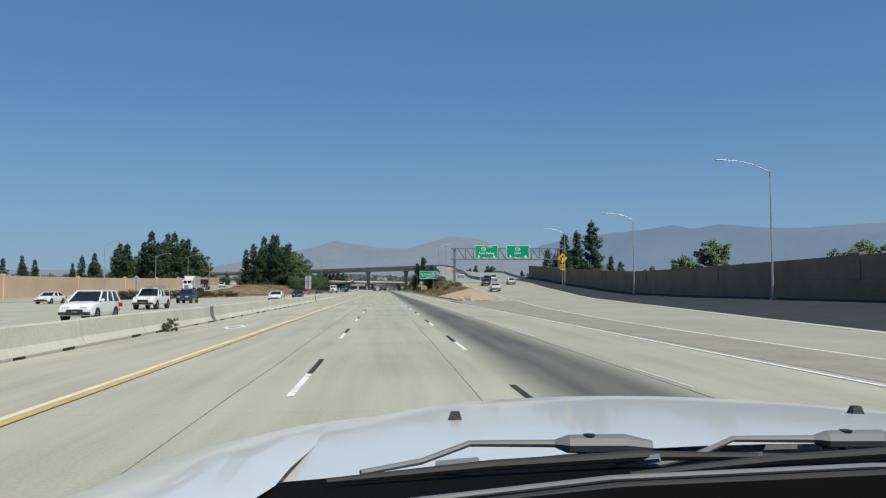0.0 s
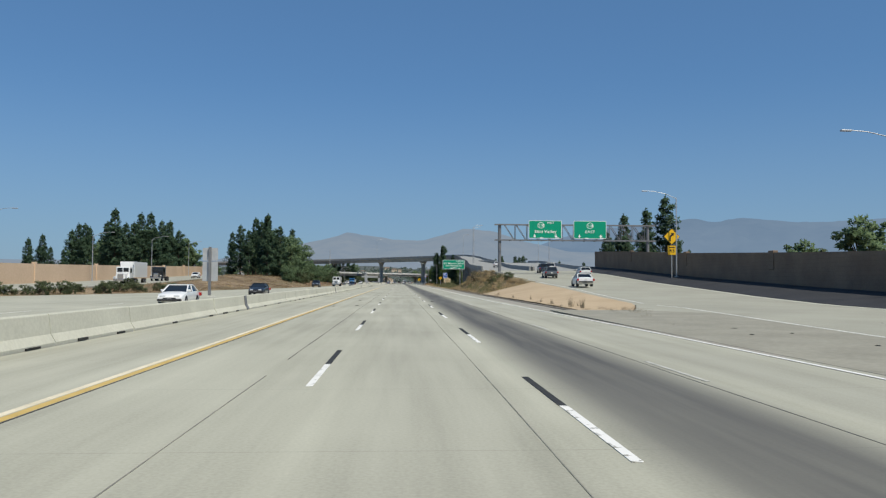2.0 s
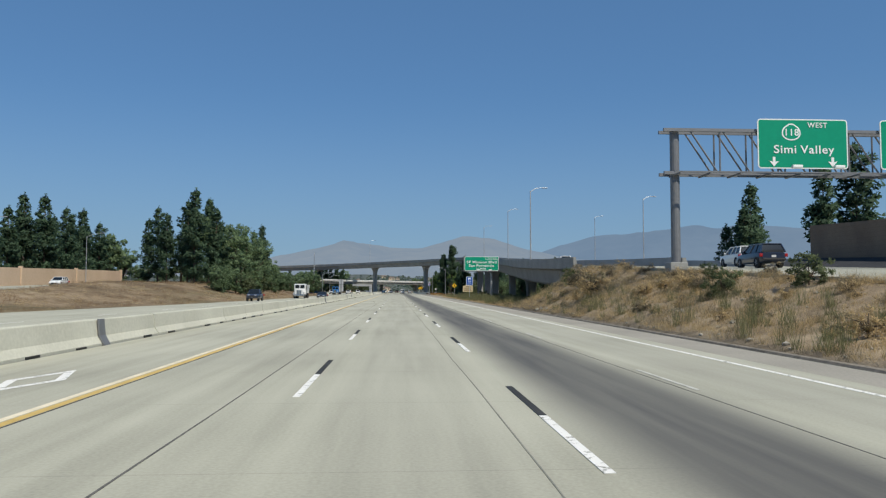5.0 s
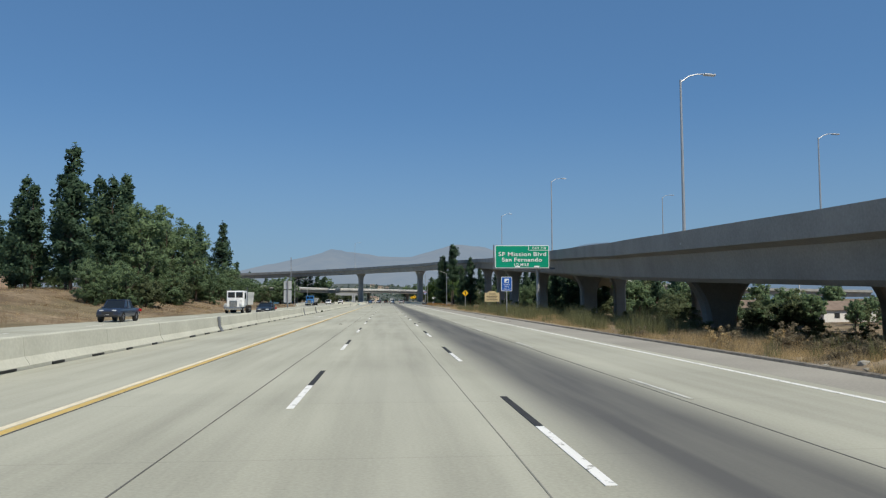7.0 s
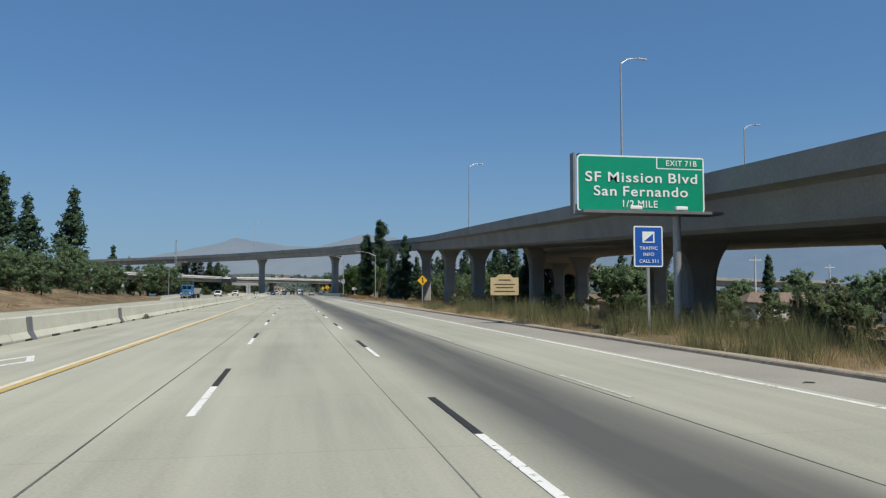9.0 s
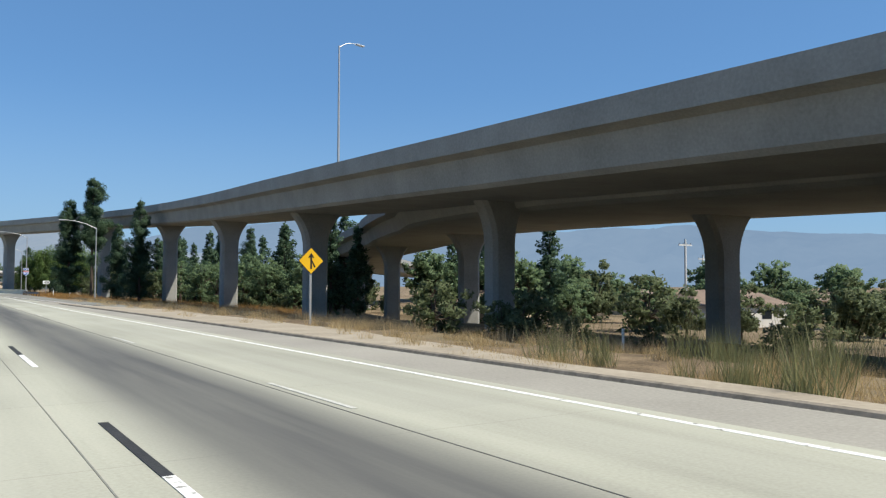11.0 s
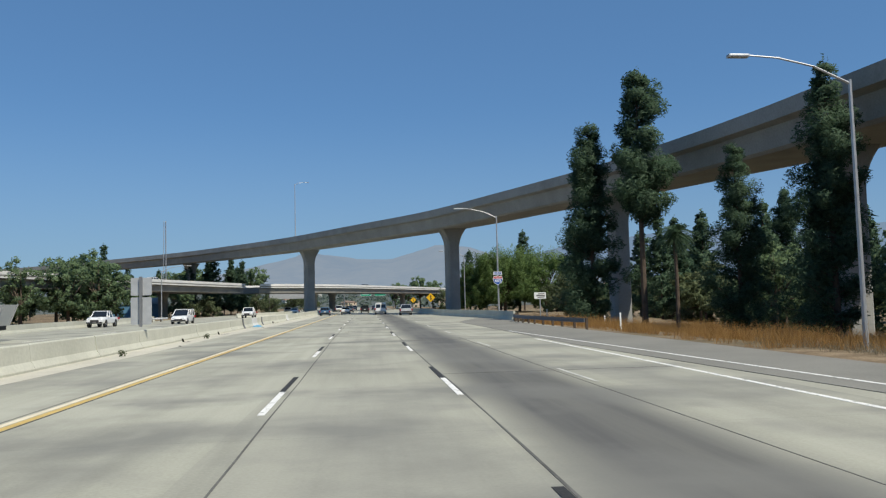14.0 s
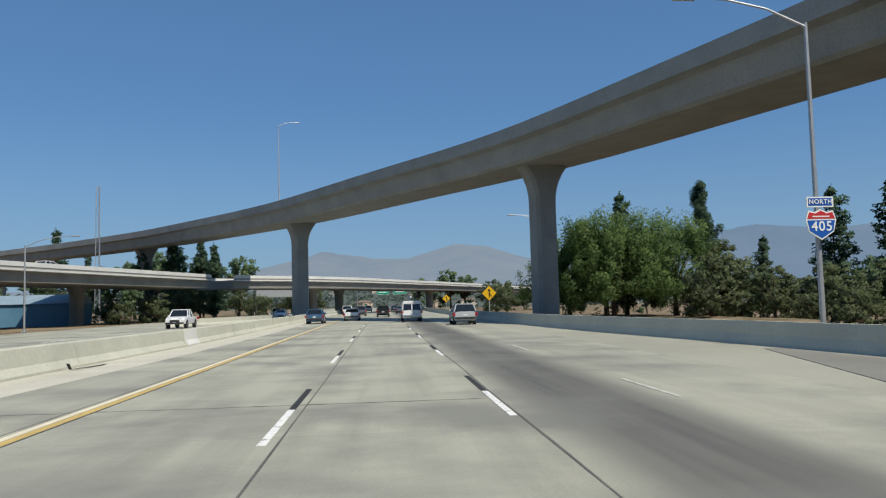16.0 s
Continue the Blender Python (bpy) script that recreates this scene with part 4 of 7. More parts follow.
def blue_sign():
    root = thing("blue_sign", pose(14.2, 278.0, 0), "blue traffic information sign on a thin post", "road sign")
    bm = bmesh.new()
    box(bm, -0.05, 0.05, 0.02, 0.12, -0.8, 4.2)
    part("post", bm, M_STEEL, root)
    p = bordered(root, 1.25, 1.65, 0.08, M_SIGN_WHITE, M_SIGN_BLUE, 0, 3.5, 0)
    bm = bmesh.new()
    outline(bm, [(-0.26, 0.15), (0.26, 0.15), (0.26, 0.6), (-0.26, 0.6)], -0.02, -0.008)
    part("emblem", bm, M_SIGN_WHITE, p)
    bm = bmesh.new()
    outline(bm, [(-0.2, 0.2), (0.2, 0.2), (0.2, 0.52)], -0.026, -0.018)
    part("emblem_mark", bm, M_SIGN_BLUE, p)
    for z, w in ((-0.08, 0.7), (-0.33, 0.45), (-0.6, 0.62)):
        text_part({-0.08: "TRAFFIC", -0.33: "INFO", -0.6: "CALL 511"}[z], 0.19, 0, z, p, M_SIGN_WHITE, y=-0.02)


blue_sign()


def diamond_sign(x, y, zc, size, label, kind, g=None, plate=False):
    root = thing("warning_sign", pose(x, y, 0), label, "road sign")
    g = land(x, y) if g is None else g
    bm = bmesh.new()
    box(bm, -0.05, 0.05, 0.02, 0.11, g - 0.4, zc + 0.35)
    part("post", bm, M_STEEL, root)
    bm = bmesh.new()
    h = size / 2
    outline(bm, [(0, h), (h, 0), (0, -h), (-h, 0)], 0, 0.03)
    p = part("panel", bm, M_SIGN_BLACK, root)
    p.location = (0, 0, zc)
    bm = bmesh.new()
    h2 = h * 0.965
    outline(bm, [(0, h2), (h2, 0), (0, -h2), (-h2, 0)], -0.006, 0.0)
    part("face", bm, M_SIGN_YELLOW, p)
    bm = bmesh.new()
    s = size * 0.3
    if kind == "merge":
        outline(bm, [(-0.12 * s, -s), (0.12 * s, -s), (0.12 * s, 0.4 * s), (0.42 * s, 0.4 * s), (0, s), (-0.42 * s, 0.4 * s), (-0.12 * s, 0.4 * s)], -0.012, -0.005)
        part("arrow", bm, M_SIGN_BLACK, p)
        bm = bmesh.new()
        outline(bm, [(0.42 * s, -s * 0.85), (0.6 * s, -s * 0.7), (0.1 * s, 0.15 * s), (0.1 * s, -0.15 * s)], -0.0135, -0.004)
        part("arrow_branch", bm, M_SIGN_BLACK, p)
    else:
        outline(bm, [(-0.5 * s, -s), (-0.22 * s, -s), (-0.2 * s, -0.1 * s), (0.15 * s, 0.22 * s), (0.3 * s, 0.05 * s), (0.55 * s, 0.75 * s), (-0.2 * s, 0.75 * s), (-0.05 * s, 0.5 * s), (-0.46 * s, 0.1 * s)], -0.012, -0.005)
        part("arrow", bm, M_SIGN_BLACK, p)
    if plate:
        q = bordered(root, size * 0.56, size * 0.62, 0.05, M_SIGN_BLACK, M_SIGN_YELLOW, 0, zc - size * 0.85, 0, "speed_plate")
        text_part("45", size * 0.32, 0, -0.08, q, M_SIGN_BLACK, y=-0.02)
        bm = bmesh.new()
        box(bm, -size * 0.18, size * 0.18, -0.014, -0.007, size * 0.15, size * 0.21)
        part("lettering_bar", bm, M_SIGN_BLACK, q)
    return root


diamond_sign(16.4, 346.0, 3.0, 1.36, "yellow diamond merge sign on a thin post", "merge")
diamond_sign(13.8, 555.0, 2.9, 1.9, "yellow diamond warning sign beyond the flyover", "merge", 0)
diamond_sign(6 + 9.5, 640.0, 2.9, 1.9, "yellow diamond warning sign under the overpass", "merge", 0)
diamond_sign(39.0, 151.0, 8.3, 2.3, "yellow diamond bend sign with a 45 plate", "bend", 1.8, True)


def route_shield():
    root = thing("route_shield", pose(15.3, 483.75, 0), "red and blue interstate shield with a north plate", "road sign")
    pts = [(-0.42, 0.42), (-0.2, 0.36), (0, 0.46), (0.2, 0.36), (0.42, 0.42), (0.52, 0.1), (0.42, -0.28), (0, -0.55), (-0.42, -0.28), (-0.52, 0.1)]
    bm = bmesh.new()
    outline(bm, [(x * 1.05, z * 1.05) for x, z in pts], -0.02, 0.02)
    p = part("shield", bm, M_SIGN_WHITE, root)
    p.location = (0, -0.14, 4.15)
    bm = bmesh.new()
    outline(bm, [(-0.49, 0.1), (0.49, 0.1), (0.42, -0.26), (0, -0.52), (-0.42, -0.26)], -0.028, -0.019)
    part("blue_field", bm, M_SIGN_BLUE, p)
    bm = bmesh.new()
    outline(bm, [(-0.5, 0.15), (0.5, 0.15), (0.41, 0.38), (0.2, 0.33), (0, 0.43), (-0.2, 0.33), (-0.41, 0.38)], -0.028, -0.019)
    part("red_field", bm, M_SIGN_RED, p)
    text_part("405", 0.46, 0, -0.12, p, M_SIGN_WHITE, y=-0.035)
    bm = bmesh.new()
    box(bm, -0.3, 0.3, -0.034, -0.028, 0.21, 0.25)
    part("lettering_bar", bm, M_SIGN_WHITE, p)
    q = bordered(root, 0.95, 0.36, 0.03, M_SIGN_WHITE, M_SIGN_BLUE, 0, 4.88, -0.16, "north_plate")
    text_part("NORTH", 0.22, 0, 0, q, M_SIGN_WHITE, y=-0.02)


route_shield()


def tan_sign():
    root = thing("community_sign", pose(16.7, 308.5, 0), "cream wooden welcome sign among roadside weeds", "road sign")
    g = land(16.7, 308.5)
    for x in (-0.95, 0.95):
        bm = bmesh.new()
        box(bm, x - 0.07, x + 0.07, 0.02, 0.14, g - 0.4, 2.6)
        part("post", bm, M_BARK, root)
    pts = [(-1.15, 1.35), (1.15, 1.35), (1.15, 2.75), (0.7, 2.75), (0.45, 3.0), (-0.45, 3.0), (-0.7, 2.75), (-1.15, 2.75)]
    bm = bmesh.new()
    outline(bm, pts, -0.05, 0.02)
    p = part("board", bm, M_SIGN_TAN, root)
    for z, w in ((2.55, 0.5), (2.2, 0.85), (1.95, 0.7), (1.65, 0.85)):
        bm = bmesh.new()
        box(bm, -w, w, -0.06, -0.052, z - 0.05, z + 0.05)
        part("lettering_bar", bm, M_BARK, p)


tan_sign()


def back_sign(y, z0, z1, label, wide=0.75):
    """The grey back of signs that face the other carriageway, on a post in the median."""
    root = thing("median_sign", pose(bar_x(y), y, 0), label, "road sign")
    bm = bmesh.new()
    box(bm, -0.06, 0.06, -0.06, 0.06, 1.0, z1 + 0.05)
    part("post", bm, M_DARKSTEEL, root)
    zz = z0
    for h in ((z1 - z0) * 0.58, (z1 - z0) * 0.38):
        bm = bmesh.new()
        outline(bm, rounded(wide, h, 0.06), 0.07, 0.1)
        o = part("panel", bm, M_SIGN_BACK, root)
        o.location = (0, 0, zz + h / 2)
        zz += h + (z1 - z0) * 0.04


def diamond_back(x, y, zc, side):
    """The grey back of a diamond-shaped sign on a thin post."""
    root = thing("warning_sign", pose(x, y, 0), "grey back of a diamond-shaped sign on a thin post", "road sign")
    bm = bmesh.new()
    box(bm, -0.05, 0.05, -0.1, -0.01, land(x, y) - 0.3, zc + 0.5)
    part("post", bm, M_DARKSTEEL, root)
    bm = bmesh.new()
    h = side * 0.707
    outline(bm, [(0.06, h - 0.06), (h - 0.06, 0.06), (h - 0.06, -0.06), (0.06, 0.06 - h), (-0.06, 0.06 - h), (0.06 - h, -0.06), (0.06 - h, 0.06), (-0.06, h - 0.06)][::-1], 0.0, 0.03)
    o = part("panel", bm, M_SIGN_BACK, root)
    o.location = (0, 0, zc)


diamond_back(-42.3, 120.6, 3.3, 1.2)
back_sign(81.5, 1.7, 3.35, "grey back of a sign on the median barrier")
back_sign(265.5, 1.5, 3.6, "grey backs of two signs on the median barrier")
back_sign(436.5, 1.1, 3.3, "grey backs of two signs on the median barrier", 0.95)


# ---- trees ----
def clump(verts, faces, c, r, n, rnd, leaf, squash=0.8, droop=0.0, slim=0.55, norms=None, out=None):
    """Small leaf blades scattered through a twig end; with norms they take the light as one soft tuft, which faces outwards."""
    out = out if out is not None else Vector((0, 0, 0.3))
    for _ in range(n):
        d = Vector((rnd.gauss(0, 1), rnd.gauss(0, 1), rnd.gauss(0, 1))).normalized() * rnd.random() ** 0.45
        face = (d * 0.9 + out * 0.6 + Vector((rnd.gauss(0, 0.3), rnd.gauss(0, 0.3), rnd.gauss(0, 0.3) + 0.15))).normalized()
        d = d * r
        d.z *= squash
        p = c + d
        a = Vector((rnd.gauss(0, 1), rnd.gauss(0, 1), rnd.gauss(0, 0.7))).normalized()
        b = a.cross(Vector((rnd.gauss(0, 1), rnd.gauss(0, 1), rnd.gauss(0, 1)))).normalized()
        if droop:
            a = (a * (1 - droop) + Vector((0, 0, -1)) * droop).normalized()
        s = leaf * rnd.uniform(0.6, 1.4)
        i = len(verts)
        p0, p1, p2 = p - a * s * 0.9 - b * s * slim, p - a * s * 0.9 + b * s * slim, p + a * s * 1.1
        if (p1 - p0).cross(p2 - p0).dot(face) < 0:
            p0, p1 = p1, p0
        verts.extend((p0, p1, p2))
        faces.append((i, i + 1, i + 2))
        if norms is not None:
            norms.extend((face, face, face))


def tree_root(name, label, category, group):
    return thing(name, None, label, category, group)


def conifer(name, h, r, seed, label, bare=0.12, leaf=0.42, tiers=21, lean=0.0, dense=0.7, ragged=0.5, taper=0.55, gaps=0.14, slim=0.45):
    """A tall spired pine: trunk, rising limbs all round, and needles in tufts with gaps."""
    rnd = random.Random(seed)
    root = tree_root(name, label, "tree", "pine trees")
    bm = bmesh.new()
    top = Vector((lean * h, 0, h))
    tube(bm, [(0, 0, -1.0), (lean * h * 0.3, 0, h * 0.35), (lean * h * 0.7, 0, h * 0.7), top], [h * 0.010 + 0.06, h * 0.0075 + 0.04, h * 0.005 + 0.02, 0.02], 8)
    verts, faces, norms = [], [], []
    limbs = int(tiers * 4.4)
    for k in range(limbs):
        f = min(0.97, bare + (0.99 - bare) * ((k + rnd.uniform(-1.5, 1.5)) / limbs))
        f = max(bare, f)
        prof = (1 - f) ** taper * min(1, (f - bare) / 0.10 + 0.45)
        a = 2.4 * k + rnd.uniform(-0.5, 0.5)
        lump = 0.5 + noise.noise(Vector((math.cos(a) * 0.9 + seed, math.sin(a) * 0.9, f * 7.0)))
        if lump < gaps or rnd.random() < gaps * 0.5:
            continue
        rr = max(0.3, r * prof * (1 - ragged * 0.5 + ragged * (lump - 0.25)) * rnd.uniform(0.85, 1.12))
        z = f * h - rr * 0.3
        base = Vector((lean * z, 0, z))
        way = Vector((math.cos(a), math.sin(a), rnd.uniform(0.15, 0.75)))
        tip = base + way * rr
        if rr > 0.7:
            tube(bm, [base, tip], [0.05 + 0.001 * h, 0.015], 4, False)
        out = Vector((math.cos(a), math.sin(a), 0.35))
        for t in ((0.45, 1.0) if rr > 1.1 else (0.85,)):
            clump(verts, faces, base.lerp(tip, t), (0.42 + 0.27 * rr ** 0.7) * rnd.uniform(0.75, 1.3), int(42 * dense), rnd, leaf, rnd.uniform(0.75, 1.15), slim=slim, norms=norms, out=out)
    clump(verts, faces, top, 0.35, 14, rnd, leaf * 0.8, 1.8, norms=norms)
    part("trunk", bm, M_BARK, root)
    raw("crown", verts, faces, M_PINE, root, normals=norms)
    return root


def broadleaf(name, h, r, seed, label, material, leaf=0.23, n_clumps=100, low=0.03, hang=0.0, category="tree", group="broadleaf trees", per=46):
    """A spreading tree: a forked trunk and an uneven crown of leafy twig ends."""
    rnd = random.Random(seed)
    root = tree_root(name, label, category, group)
    bm = bmesh.new()
    fork = Vector((rnd.uniform(-0.2, 0.2), rnd.uniform(-0.2, 0.2), h * 0.28))
    tube(bm, [(0, 0, -0.6), fork * 0.5, fork], [h * 0.025 + 0.03, h * 0.02 + 0.03, h * 0.017 + 0.02], 8)
    verts, faces, norms = [], [], []
    lobes = []
    n_lobes = 26 if hang else 17
    for k in range(n_lobes):
        a = 2 * math.pi * k / 17 * 2.4 + rnd.uniform(-0.4, 0.4)
        rr = r * rnd.uniform(0.25, 0.68) if not hang else r * rnd.uniform(0.45, 0.85) * (1.05 - 0.5 * (k / n_lobes) ** 2)
        up = rnd.uniform(0.16, 0.80) if not hang else 0.2 + 0.66 * k / n_lobes
        lobes.append((Vector((math.cos(a) * rr, math.sin(a) * rr, h * up)), r * (rnd.uniform(0.32, 0.5) if not hang else rnd.uniform(0.2, 0.33))))
    lobes.append((Vector((0, 0, h * 0.82)), r * 0.42))
    for c, rad in lobes:
        tube(bm, [fork, fork.lerp(c, 0.55) + Vector((0, 0, 0.2)), c], [h * 0.012 + 0.02, h * 0.007 + 0.015, 0.012], 4, False)
    for k in range(n_clumps):
        c, rad = lobes[k % len(lobes)]
        d = Vector((rnd.gauss(0, 1), rnd.gauss(0, 1), rnd.gauss(0, 0.9))).normalized() * rad * rnd.uniform(0.35, 1.05)
        p = c + d
        if hang:
            p = c + Vector((d.x, d.y, abs(d.z) * 0.7)) - Vector((0, 0, hang * rnd.random() ** 1.4 * rad * 1.7))
        p.z = max(p.z, h * low * rnd.uniform(0.8, 1.5))
        p.z = min(p.z, h * 0.98)
        clump(verts, faces, p, rad * rnd.uniform(0.25, 0.42) + 0.1, per, rnd, leaf, 0.8 if not hang else 1.35, hang * 0.35, slim=0.55 if not hang else 0.4, norms=norms,
              out=(Vector((p.x, p.y, p.z - h * 0.45)) / r * 0.9 + d.normalized() * 0.5))
    part("trunk", bm, M_BARK, root)
    raw("crown", verts, faces, material, root, normals=norms)
    return root


def palm(name, h, seed, label, reach=1.0, fronds=34):
    rnd = random.Random(seed)
    root = tree_root(name, label, "palm tree", "palm trees")
    bm = bmesh.new()
    tube(bm, [(0, 0, -0.5), (0.05, 0, h * 0.5), (0, 0, h)], [0.3 * reach, 0.22 * reach, 0.2 * reach], 8)
    part("trunk", bm, M_BARK, root)
    verts, faces = [], []
    for k in range(fronds):
        a = 2 * math.pi * k / fronds * 3.1
        up = rnd.uniform(-1.2, 0.95)
        L = rnd.uniform(1.6, 2.3) * reach
        d = Vector((math.cos(a) * math.cos(up), math.sin(a) * math.cos(up), math.sin(up)))
        for q in range(12):
            t = (q + 1) / 12
            p = Vector((0, 0, h)) + d * L * t + Vector((0, 0, -0.6 * t * t))
            s = d.cross(Vector((0, 0, 1))).normalized()
            for sg in (-1, 1):
                i = len(verts)
                tip = p + s * sg * 0.4 * (1.1 - t) + d * 0.3 + Vector((0, 0, -0.12))
                verts.extend((p, p + d * 0.1, tip))
                faces.append((i, i + 1, i + 2))
    raw("crown", verts, faces, M_PINE, root)
    return root


def plant(source, x, y, scale=1.0, turn=None, sink=0.0, z=None, rnd=random.Random(11)):
    g = land(x, y) if z is None else z
    if -9.2 < x < 11:
        g = 0
    a = rnd.uniform(0, 360) if turn is None else turn
    o = copy_thing(source, pose(x, y, g - sink, 0, 0, a))
    o.scale = (scale, scale, scale)
    return o


def grove(kinds, rows):
    """Plants (x, y, height, kind) with trees of those kinds, and takes the first of each kind from its seed plant."""
    for x, y, h, k in rows:
        if k in "lm" and (abs(x) > 58 or y > 590):
            k = "q"
        src, h0 = kinds[k]
        plant(src, x, y, h / h0)


pine_a = conifer("pine_tree", 20, 3.3, 1, "tall dark green pine with a narrow spire", 0.08, leaf=0.36, gaps=0.22, ragged=0.65, dense=0.85)
pine_b = conifer("pine_tree", 20, 3.9, 2, "tall dark green pine with ragged tiers", 0.12, leaf=0.36, ragged=0.8, tiers=19, gaps=0.28, dense=0.85)
pine_c = conifer("pine_tree", 20, 2.7, 3, "slim dark green pine with a bare lower trunk", 0.44, tiers=15, ragged=0.7)
# fuller pines, which stand close to the lanes
pine_d = conifer("pine_tree", 20, 3.1, 21, "tall dark green pine with tufted limbs down to the grass", 0.05, leaf=0.165, tiers=27, dense=7.4, slim=0.27, ragged=0.9, taper=0.5, gaps=0.15)
pine_e = conifer("pine_tree", 20, 3.4, 22, "bushy dark green pine with tufted limbs", 0.08, leaf=0.165, tiers=25, dense=7.4, slim=0.27, ragged=0.95, taper=0.5, gaps=0.22)
pine_f = conifer("pine_tree", 20, 3.7, 23, "tall slim pine with a long bare trunk", 0.44, leaf=0.165, tiers=19, dense=7.4, slim=0.27, ragged=1.0, taper=0.6, gaps=0.18)
leaf_a = broadleaf("broadleaf_tree", 12, 5.2, 4, "rounded dark green roadside tree", M_LEAF)
leaf_b = broadleaf("broadleaf_tree", 12, 4.4, 5, "full green roadside tree", M_LEAF, n_clumps=104)
leaf_c = broadleaf("broadleaf_tree", 12, 4.8, 15, "full green tree among the houses", M_LEAF, leaf=0.36, n_clumps=64, per=34)
pepper = broadleaf("pepper_tree", 13, 7.6, 6, "bright green pepper tree with drooping twigs", M_PEPPER, 0.17, 324, 0.03, 0.7, per=85)
olive = broadleaf("dusty_tree", 8, 4.6, 7, "dusty olive green tree beside the road", M_OLIVE, 0.24, 90, 0.03)
shrub = broadleaf("shrub", 3, 2.2, 8, "low green shrub in dry grass", M_OLIVE, 0.13, 40, 0.05, category="shrub", group="shrubs", per=45)
brush = broadleaf("dry_shrub", 2, 1.6, 9, "dry grey brown brush on the slope", M_BRUSH, 0.07, 34, 0.05, category="shrub", group="dry shrubs", per=50)
straw_bush = broadleaf("dry_shrub", 2, 1.7, 19, "pale straw-coloured dry bush on the slope", M_STRAW, 0.07, 34, 0.02, category="shrub", group="dry shrubs", per=50)
palm_a = palm("palm_tree", 9, 10, "fan palm with a shaggy crown")
palm_b = palm("palm_tree", 8, 14, "small fan palm with a shaggy dark crown", 0.66, 130)
KINDS = {"q": (leaf_c, 12), "v": (palm_b, 8), "a": (pine_a, 20), "b": (pine_b, 20), "c": (pine_c, 20), "l": (leaf_a, 12), "m": (leaf_b, 12), "d1": (pine_d, 20), "e": (pine_e, 20), "f": (pine_f, 20), "p": (pepper, 13), "o": (olive, 8), "s": (shrub, 3), "d": (brush, 2), "w": (palm_a, 9)}
# the seed plants stand among the far trees
for src, x, y in ((pine_a, -108, 310), (pine_b, -104, 364), (pine_c, -112, 330), (pine_d, 62, 506), (pine_e, 71, 512), (pine_f, 46.5, 566), (leaf_a, -110, 345), (leaf_b, -52, 322), (leaf_c, -118, 352), (pepper, 27, 549), (olive, 56, 536), (shrub, 30, 505), (brush, 14.5, 190), (straw_bush, 13.6, 183), (palm_a, 44, 478), (palm_b, 60, 470)):
    src.matrix_world = pose(x, y, land(x, y), 0, 0, 40)

# far left row behind the tan wall
grove(KINDS, [
    (-92, 299, 23.5, "a"), (-97, 306, 20, "b"), (-101, 298, 19, "a"), (-94, 315, 20, "b"), (-95, 326, 21, "a"), (-95, 334, 25, "a"), (-99, 341, 22, "b"), (-96, 348, 27, "a"),
    (-97, 356, 22, "b"), (-96, 362, 25, "b"), (-98, 370, 23, "a"), (-97, 376, 26, "a"), (-99, 384, 22, "b"), (-97, 390, 23, "b"), (-98, 398, 21, "m"), (-100, 406, 19, "l"),
    (-98, 414, 17, "m"), (-103, 330, 18, "l"), (-104, 352, 19, "m"), (-105, 380, 18, "l"), (-102, 315, 16, "m"), (-104, 400, 16, "l"), (-106, 300, 17, "b"), (-110, 288, 15, "a")])
grove(KINDS, [
    (-116, 292, 14, "b"), (-95, 425, 11, "l"), (-92, 440, 9, "m"), (-84, 446, 8, "l"), (-76, 440, 8, "m"), (-70, 430, 8, "l"), (-150, 330, 14, "a"), (-158, 336, 16, "a"),
    (-168, 340, 15, "b"), (-140, 345, 13, "a"), (-128, 335, 13, "b"), (-176, 330, 13, "a"), (-134, 360, 13, "b"), (-122, 345, 12, "a"), (-190, 310, 17, "l"), (-205, 330, 15, "m")])
# left row beside the opposite lanes
grove(KINDS, [
    (-43, 299, 20, "a"), (-46, 305, 18, "b"), (-40, 306, 17, "b"), (-50, 303, 15, "a"), (-54, 310, 17, "b"), (-58, 316, 15, "a"), (-38, 312, 14.85, "m"), (-42, 316, 16.2, "l"),
    (-36, 320, 13.5, "m"), (-40, 326, 14.85, "l"), (-36, 332, 13.5, "m"), (-41, 336, 6.76, "b"), (-36, 340, 6.32, "l"), (-38, 348, 7.02, "m"), (-35, 356, 5.62, "l"), (-38, 364, 6.32, "m"),
    (-36, 374, 5.62, "l"), (-40, 384, 6.32, "m"), (-37, 394, 5.62, "l"), (-46, 330, 15, "a"), (-48, 351.5, 17.3, "m"), (-51, 345.5, 23, "c"), (-54.5, 341, 22, "a"), (-46, 385.5, 18, "a")])
grove(KINDS, [
    (-50, 372, 8, "l"), (-50, 392, 7, "m"), (-45, 360, 8.42, "l"), (-34, 345, 4.21, "l"), (-33.5, 330, 8.1, "m"), (-34, 315, 8.1, "l"), (-35, 305, 8.775, "m"), (-33, 362, 4.21, "m"),
    (-34, 384, 4.21, "l"), (-35, 404, 4.91, "m"), (-60, 480, 30, "a"), (-69, 472, 27, "a"), (-52, 450, 10, "m"), (-46, 440, 9, "l"), (-47, 425, 12.15, "m"), (-44, 412, 7.02, "l"),
    (-52, 498, 10, "l"), (-56, 508, 11, "m"), (-48, 514, 9.5, "l"), (-60, 520, 11, "l"), (-52, 524, 8, "m"), (-66, 505, 11, "m"), (-48, 650, 16, "b"), (-55, 655, 17, "m")])
